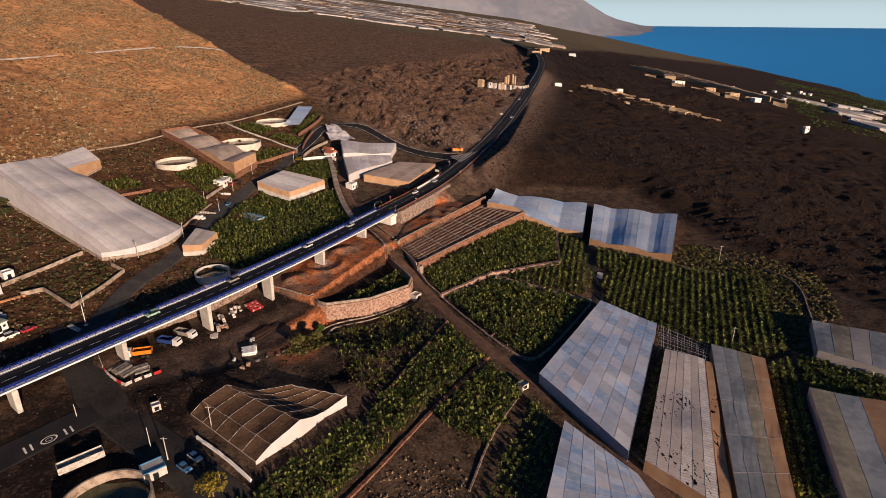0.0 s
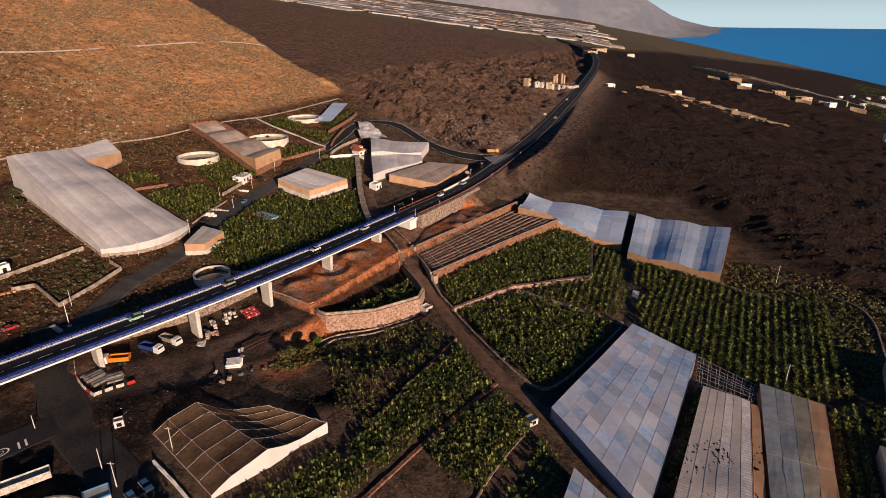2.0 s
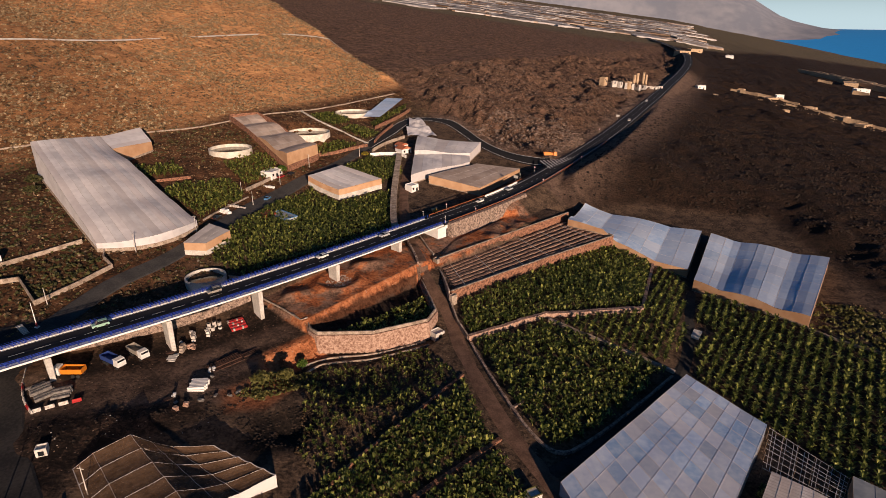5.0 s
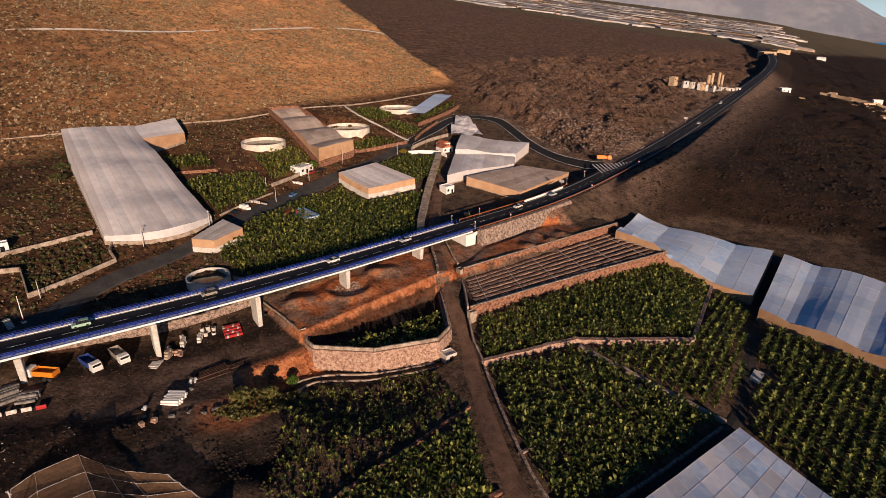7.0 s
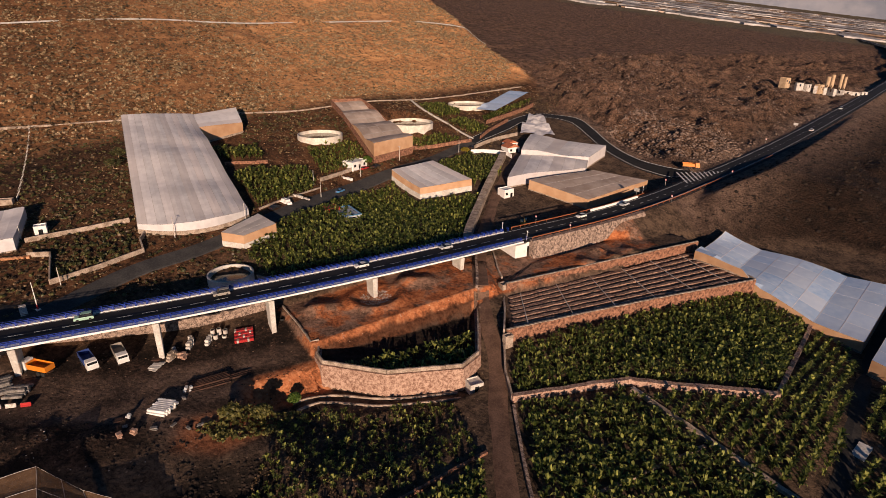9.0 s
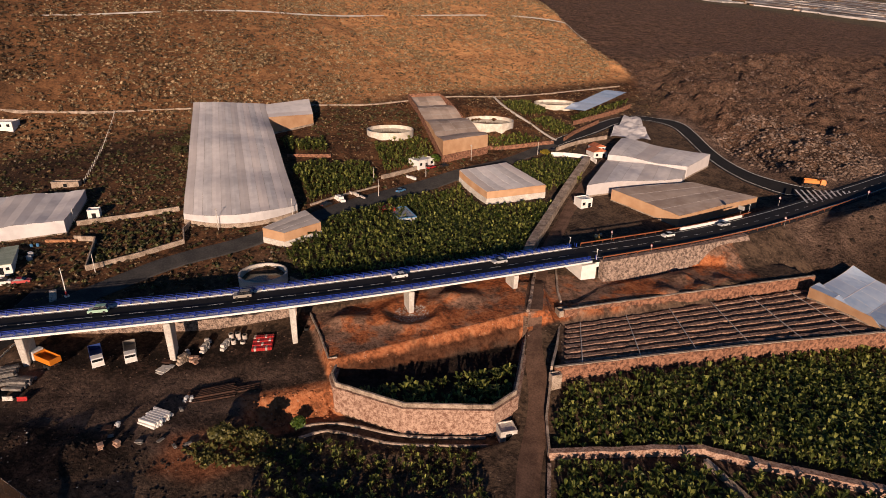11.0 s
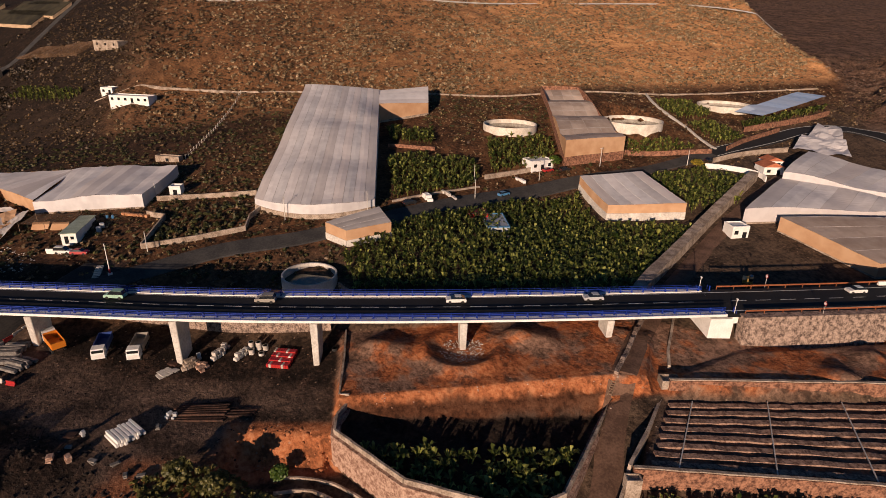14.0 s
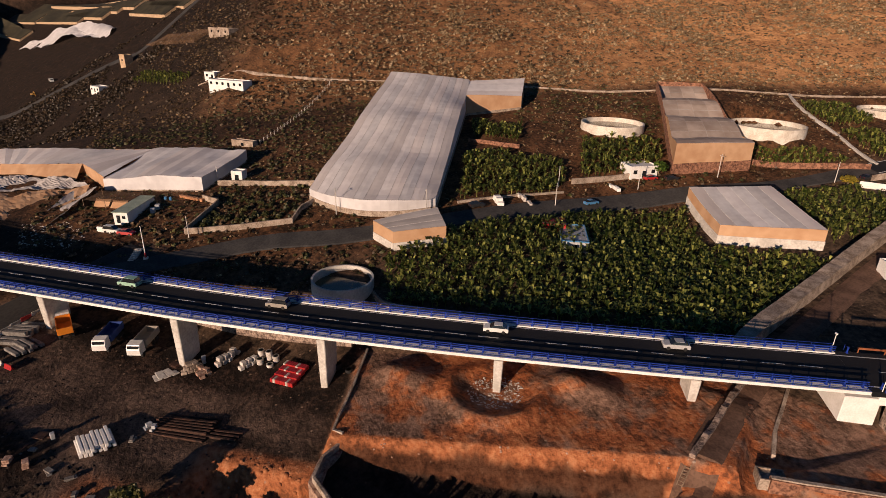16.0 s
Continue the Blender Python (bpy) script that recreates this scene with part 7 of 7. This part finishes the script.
# ---- trees ----
def tree(label, x, y, high, wide, mat, seed):
    rng = random.Random(seed)
    t = tagged(holder("tree", (x, y, lay(x, y))), label, "tree")
    bm = bmesh.new()
    tube(bm, (0, 0, -0.3), (0, 0, high * 0.45), 0.22, 7, 0.14)
    for k in range(5):
        a = k * 1.3
        tube(bm, (0, 0, high * (0.3 + 0.03 * k)), (math.cos(a) * wide * 0.35, math.sin(a) * wide * 0.35, high * 0.7), 0.1, 5, 0.04)
    part("trunk", bm, WOOD, t)
    vs, fs, base = [], [], 0
    for k in range(130):
        v, f = SHRUBS[rng.randrange(8)]
        a, r, h = rng.uniform(0, 6.28), wide / 2 * math.sqrt(rng.random()), rng.uniform(0.4, 1.0)
        r *= math.sin(math.pi * (0.15 + 0.8 * (h - 0.4) / 0.6)) ** 0.6
        s = rng.uniform(0.5, 0.95)
        vs.append(v * s + (r * math.cos(a), r * math.sin(a), h * high - 0.3))
        fs.append(f + base)
        base += len(v)
    raw("crown", np.concatenate(vs), np.concatenate(fs), mat, t, "loose leafy crown")


YELLOW_LEAF = plain_leaf("yellow_leaf", (0.14, 0.12, 0.015), (0.42, 0.30, 0.04))
FRESH_LEAF = plain_leaf("fresh_leaf", (0.04, 0.08, 0.012), (0.14, 0.20, 0.03))
tree("round yellow-green tree beside the street", -52, 99, 6, 7, YELLOW_LEAF, 1)
tree("dark green tree beside the road", -115, 301, 4, 5, FRESH_LEAF, 2)
tree("yellow-green bush at the roadside", -88.5, 345, 2.6, 4, YELLOW_LEAF, 3)
tree("green tree at the edge of the yard", -48, 164, 3.2, 4.5, OLIVE_LEAF, 4)
tree("green tree at the edge of the yard", -43, 168, 3.0, 4.2, OLIVE_LEAF, 5)
tree("small green tree on the red bank", -43.5, 178, 3, 2.5, FRESH_LEAF, 6)
tree("leafy tree beside a greenhouse", -190, 233, 4.5, 7, GREEN_SHRUB, 7)
tree("leafy tree beside a greenhouse", -183, 226, 4, 6, GREEN_SHRUB, 8)


# ---- the works and ruins on the lava, and the distance ----


def silo(x, y, r, high):
    s = tagged(holder("silo", (x, y, lay(x, y))), "tan steel silo of the asphalt works", "silo", "silos of the works")
    bm = bmesh.new()
    tube(bm, (0, 0, 3), (0, 0, high), r, 12)
    tube(bm, (0, 0, 1.5), (0, 0, 3), r * 0.3, 12, r)
    part("drum", bm, RUIN_PALE, s)
    for k in range(4):
        a = k * math.pi / 2
        bm = bmesh.new()
        tube(bm, (r * math.cos(a), r * math.sin(a), -1), (r * math.cos(a), r * math.sin(a), 4), 0.2)
        part("leg", bm, RUST, s)


for x, y, r, h in ((69, 646, 1.5, 10), (72, 650, 1.4, 12), (78, 657, 1.2, 13.5), (81, 661, 1.1, 12)):
    silo(x, y, r, h)
house("tan block of the asphalt works", 64, 640, 60, (6, 4, 3.5), RUIN_PALE, windows=2, sink=2)
house("tan shed on the lava", 40, 615, 60, (6, 5, 4), RUIN_PALE, windows=2, sink=2)
for k in range(9):
    house("white container on a gravel lot", 50 + 5.8 * k, 624 + 6.6 * k, 40 + 23 * k, (6, 2.4, 2.2), DUSTY, windows=1, name="site_container", sink=2)
RUIN = shade("tan_plaster", (0.15, 0.10, 0.065), (0.40, 0.29, 0.20), 3.0, 0.9, 0.03)
rng_far = random.Random(8)
for x, y, w, h, lab in ((150, 770, 12, 6, "white"), (158, 722, 9, 4, "tan"), (163, 700, 10, 3, "tan"), (203, 815, 14, 4, "tan"), (236, 782, 10, 9, "white"), (228, 778, 22, 4, "tan"), (218, 688, 10, 4, "tan"), (255, 740, 16, 4, "tan"), (263, 716, 14, 4, "tan"), (275, 700, 12, 5, "tan"), (283, 676, 18, 3, "tan"), (298, 640, 24, 3, "tan"), (425, 668, 8, 6, "white"), (441, 1150, 40, 6, "tan"), (420, 1050, 24, 6, "white"), (475, 960, 26, 6, "tan"), (455, 1000, 22, 6, "tan"), (500, 930, 18, 6, "white"), (230, 1400, 40, 8, "tan"), (300, 1390, 30, 8, "white"), (180, 1180, 30, 5, "tan")):
    house("half-buried " + ("white" if lab == "white" else "tan plastered") + " house ruin in black lava", x, y, rng_far.uniform(0, 90), (w * 0.8, w * 0.5, h * 0.65), WHITE_PAINT if lab == "white" else RUIN_PALE, windows=2, sink=4)
for k, (x, y) in enumerate(((198, 803), (207, 796), (222, 790), (243, 770), (240, 735), (248, 722), (262, 720), (270, 706), (280, 690), (290, 676), (300, 645), (390, 1114), (407, 1018), (425, 980), (437, 948), (460, 930), (499, 941), (540, 931))):
    wall("ruin_wall", "tan broken garden wall half buried in lava", ((x - 8, y + 5), (x, y + 1), (x + 9, y - 7)), 1.8 + 0.5 * (k % 3), 1.0, RUIN_PALE, -5, 0.4, step=4)
rocks("tan rubble among the buried houses", 500, ((190, 810), (240, 790), (310, 650), (290, 630), (215, 720)), RUIN_PALE, 61, 0.8, 2.2)
pole("lattice mast beside a white hut", 421, 664, 26, RUST, True)


def sheets(name, label, spots, mat, size, seed):
    """Distant film roofs, each a low box on the land."""
    rng = random.Random(seed)
    v, f = [], []
    for x, y in spots:
        w, d, a = rng.uniform(*size), rng.uniform(*size) * 0.7, rng.uniform(-0.4, 0.4)
        z = 3.0
        q = len(v)
        for zz in (z - 5, z):
            for i, j in ((-1, -1), (1, -1), (1, 1), (-1, 1)):
                px, py = i * w / 2, j * d / 2
                gx, gy = x + px * math.cos(a) - py * math.sin(a), y + px * math.sin(a) + py * math.cos(a)
                v.append((gx, gy, lay(gx, gy) + zz))
        f += [(q + 4, q + 5, q + 6, q + 7)] + [(q + k, q + (k + 1) % 4, q + 4 + (k + 1) % 4, q + 4 + k) for k in range(4)]
    tagged(raw(name, v, f, mat), label, "greenhouses", kind="stuff")


HAZE_FILM = shade("pale_film", (0.26, 0.24, 0.23), (0.52, 0.49, 0.47), 60.0, 0.8, 0, 15.0)
TAN_FILM = shade("tan_film", (0.24, 0.18, 0.14), (0.48, 0.37, 0.29), 60.0, 0.8, 0, 15.0)
PLAIN_SOIL = shade("plain_soil", (0.10, 0.062, 0.040), (0.24, 0.16, 0.105), 50.0, 0.9, 0, 12.0)
for name, label, mat, share, size in (("far_greenhouses", "pale distant plastic greenhouses on the plain", HAZE_FILM, 0.62, (50, 130)), ("far_greenhouses", "tan distant netting greenhouses on the plain", TAN_FILM, 0.36, (40, 90)), ("far_plots", "brown distant plots between greenhouses", PLAIN_SOIL, 0.3, (50, 110))):
    sheets(name, label, [(x + rng_far.uniform(-26, 26), y + rng_far.uniform(-30, 30)) for x in range(-900, 441, 62) for y in range(1640, 3400, 84) if rng_far.random() < share and x < 300 + 0.08 * (y - 1640)], mat, size, len(label))
for k in range(9):
    s = k / 8
    x, y = 430 + 100 * s, 1255 - 240 * s
    wall("terrace_wall", "tan terrace wall above the coastal fields", ((x - 26, y + 40), (x, y), (x + 22, y - 34)), 3.5 + (k % 3), 3.0, RUIN_PALE, -6, 0.6, step=8)
    wall("terrace_wall", "tan terrace wall above the coastal fields", ((x + 14, y + 62), (x + 40, y + 22), (x + 62, y - 12)), 2.5 + (k % 2), 3.0, RUIN_PALE, -6, 0.6, step=8)
g_c = np.random.default_rng(77)
coast_p = np.stack([g_c.uniform(430, 1500, 22000), g_c.uniform(700, 2000, 22000)], 1)
coast_d = coast(coast_p[:, 0], coast_p[:, 1])
scatter("coastal_crops", coast_p[(coast_d > -300) & (coast_d < 60) & (vnoise(coast_p[:, 0] / 60, coast_p[:, 1] / 60, 4) > 0.4)], SHRUBS, FRESH_LEAF, "green crops on the coastal terraces", "crops", random.Random(6), 1.2, 3.2)
sheets("coast_greenhouses", "pale plastic greenhouses on the green coast", [(830, 1190), (880, 1160), (722, 1029), (690, 980), (660, 900), (640, 830), (700, 1130), (940, 1240), (1000, 1180), (760, 1060)], HAZE_FILM, (45, 80), 4)
for k in range(16):
    x, y = 560 + 26 * k + rng_far.uniform(-20, 20), 1010 + 25 * k + rng_far.uniform(-160, 160)
    house("white house among green coastal fields", x, y, rng_far.uniform(0, 90), (8, 6, 3.6), WHITE_PAINT, windows=2, sink=6)
FAR_NET = shade("olive_netting", (0.018, 0.016, 0.009), (0.05, 0.043, 0.024), 20.0, 0.9, 0, 4.0)


def long_shed(x0, y0, x1, y1, deep=13.0, high=2.2):
    """A long low shade house of a distant plantation: tan side, olive roof."""
    s = tagged(holder("shade_house"), "long low tan-sided shade house on a dark plain", "greenhouse", "distant shade houses")
    nx, ny = -(y1 - y0), x1 - x0
    size = math.hypot(nx, ny)
    nx, ny = nx / size * deep, ny / size * deep
    ring = ((x0, y0), (x1, y1), (x1 + nx, y1 + ny), (x0 + nx, y0 + ny))
    low = [(x, y, lay(x, y) - 1.5) for x, y in ring]
    top = [(x, y, lay(x, y) + high) for x, y in ring]
    raw("side_wall", low + top, [(k, (k + 1) % 4, 4 + (k + 1) % 4, 4 + k) for k in range(4)], RUIN_PALE, s)
    raw("roof", [(x, y, h + 0.1) for x, y, h in top] + [(x, y, h - 0.2) for x, y, h in top], [(0, 1, 2, 3)] + [(k, (k + 1) % 4, 4 + (k + 1) % 4, 4 + k) for k in range(4)], FAR_NET, s)


for x0, y0, x1, y1 in ((-880, -67, -740, -2), (-735, 1, -601, 64), (-822, -30, -674, 37), (-670, 40, -556, 91), (-826, -21, -655, 58), (-650, 61, -543, 105), (-780, 8, -610, 81), (-601, 86, -519, 121), (-509, 118, -439, 148), (-494, 134, -431, 161), (-489, 147, -447, 166), (-861, -80, -691, -6), (-909, -112, -750, -30), (-760, 40, -600, 108)):
    long_shed(x0, y0, x1, y1)
torn = tagged(holder("fallen_netting"), "crumpled white netting over a distant plot", "netting")
loose_sheet(torn, "sheet", ((-643, 4, lay(-643, 4, 0.5)), (-483, 106, lay(-483, 106, 1.5)), (-500, 109, lay(-500, 109, 3.0)), (-606, 50, lay(-606, 50, 2.5))), 40, 10, CLOTH, 5.0, 0.0, 11, 22.0)
greenhouse("sagging dark netting below the hill", ((-400, 138), (-348, 168), (-349, 177), (-392, 150)), 1.6, 8, 3, CLOTH_DARK, CLOTH_DARK, 0.0, 0.3, seed=41, swell=2)
house("long grey block shed below the hill", -333, 184, 31, (20, 6, 3.2), OLD_CONCRETE, windows=3, name="shed", door=False)
banana_field("patch of green crops beside a white house", ((-344, 134), (-298, 160), (-296, 169), (-351, 140)), seed=42)


def far_range():
    """The far coastal mountain, a hazy backdrop that falls to the sea."""
    # aerial haze is put into the rock's pale blue-grey colour
    m = shade("hazed_rock", (0.19, 0.21, 0.26), (0.27, 0.28, 0.32), 260.0, 0.95, 0, 60.0)
    v, f, n = [], [], 60
    for k in range(n + 1):
        az = radians(-42 + 62.0 * k / n)
        s = k / n
        top = float(np.interp(s, (0, 0.5, 0.82, 0.86, 0.925, 0.965, 1), (1050, 640, 360, 300, 110, 62, 44))) + 16 * math.sin(k * 1.7) * (1 - s)
        for r, share in ((4150, -0.02), (4250, 0.25), (4450, 0.7 + 0.02 * math.sin(k * 2.3)), (4750, 1.0)):
            v.append((r * math.sin(az), r * math.cos(az), sea_level(r) - 4 + share * max(0, top - 46)))
    f = [(k * 4 + j, k * 4 + 4 + j, k * 4 + 5 + j, k * 4 + 1 + j) for k in range(n) for j in range(3)]
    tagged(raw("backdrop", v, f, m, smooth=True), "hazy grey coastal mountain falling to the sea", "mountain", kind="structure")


far_range()


# ---- open bay of bare frames and wires beside the torn greenhouse ----
BAY = ((80.5, 184.5), (93.5, 171), (89, 162), (75.5, 170))
bay = tagged(holder("bare_trellis"), "open trellis of bare posts and sagging wires", "trellis")
ba, bb, bc, bd = (np.array(p, float) for p in BAY)
for i in range(6):
    for j in range(4):
        u, v = i / 5, j / 3
        p = ba * (1 - u) * (1 - v) + bb * u * (1 - v) + bc * u * v + bd * (1 - u) * v
        bm = bmesh.new()
        tube(bm, (p[0], p[1], lay(*p, -0.2)), (p[0] + 0.1 * math.sin(i * 3 + j), p[1], lay(*p, 3.8)), 0.06, 5)
        part("post", bm, WOOD, bay)
for k in range(22):
    u = k / 21
    p, q = (ba * (1 - u) + bb * u, bd * (1 - u) + bc * u) if k % 3 else (ba * (1 - u) + bd * u, bb * (1 - u) + bc * u)
    line = [tuple(p * (1 - t) + q * t) for t in np.linspace(0, 1, 8)]
    solid_strip("wire", line, 3.4 + 0.3 * math.sin(k * 1.7), 3.47 + 0.3 * math.sin(k * 1.7), (-0.04, 0.04), CLOTH, bay, step=0)
scrub("dry stalks under bare greenhouse wires", 420, 74, 95, 160, 186, lambda x, y: inside(x, y, BAY) > 0.5, DRY_SHRUB, 51, 0.4, 1.2)

scrub("dark shrubs on the cinder plain", 14000, -440, -285, 40, 210, lambda x, y: ~on_hill(x, y) & (abs(beside(x, y, ((-470, 20, 0), (-436, 42, 0), (-425, 79, 0), (-410, 118, 0), (-392, 134, 0), (-413, 150, 0), (-450, 190, 0)))[0]) > 5), CINDER_SHRUB, 52, 0.8, 3.0, BUSHES)
slab = tagged(holder("concrete_ramp", (70, 229, lay(70, 229)), 70), "pale concrete ramp slab beside a farm track", "ramp")
bm = bmesh.new()
loft(bm, ((-2.6, -0.4), (2.6, -0.4), (2.6, 0.7), (-2.6, 0.15)), 1.3)
part("slab", bm, CONCRETE, slab)


# ---- odds and ends strewn over the yard ----
litter = random.Random(91)
for name, label, category, mat, size, spots in (
    ("concrete_slab", "pale broken concrete slab lying in the yard", "slab", PRECAST, (1.3, 0.7, 0.25), ((-64, 146), (-63, 150), (-56, 156), (-53, 157), (-51.5, 159), (-62, 163), (-58, 153))),
    ("brick_pallet", "pinkish pallet of bricks on bare ground", "pallet", PINK_STONE, (1.3, 1.0, 0.6), ((-60, 150), (-76, 172.5), (-75.4, 173.6), (-74.6, 172.4), (-61, 147.5))),
    ("steel_sheet", "dark steel sheets lying on the ground", "steel sheets", RUST, (2.6, 1.4, 0.15), ((-64, 148.4), (-68, 146), (-79, 168), (-66, 150.5))),
    ("plastic_tub", "pale blue plastic tub in the yard", "tub", PAINTS["silver"], (0.9, 0.7, 0.6), ((-64, 165), (-63.3, 165.8), (-65, 152), (-78.5, 173))),
):
    for x, y in spots:
        t = tagged(holder(name, (x, y, lay(x, y)), litter.uniform(0, 180)), label, category, "things strewn over the yard")
        for k in range(2):
            bm = bmesh.new()
            box(bm, (size[0] * litter.uniform(0.7, 1.1), size[1] * litter.uniform(0.7, 1.1), size[2]), (litter.uniform(-0.25, 0.25), litter.uniform(-0.2, 0.2), size[2] * (k + 0.5)), litter.uniform(-15, 15), bevel=0.04)
            part("piece", bm, mat, t)
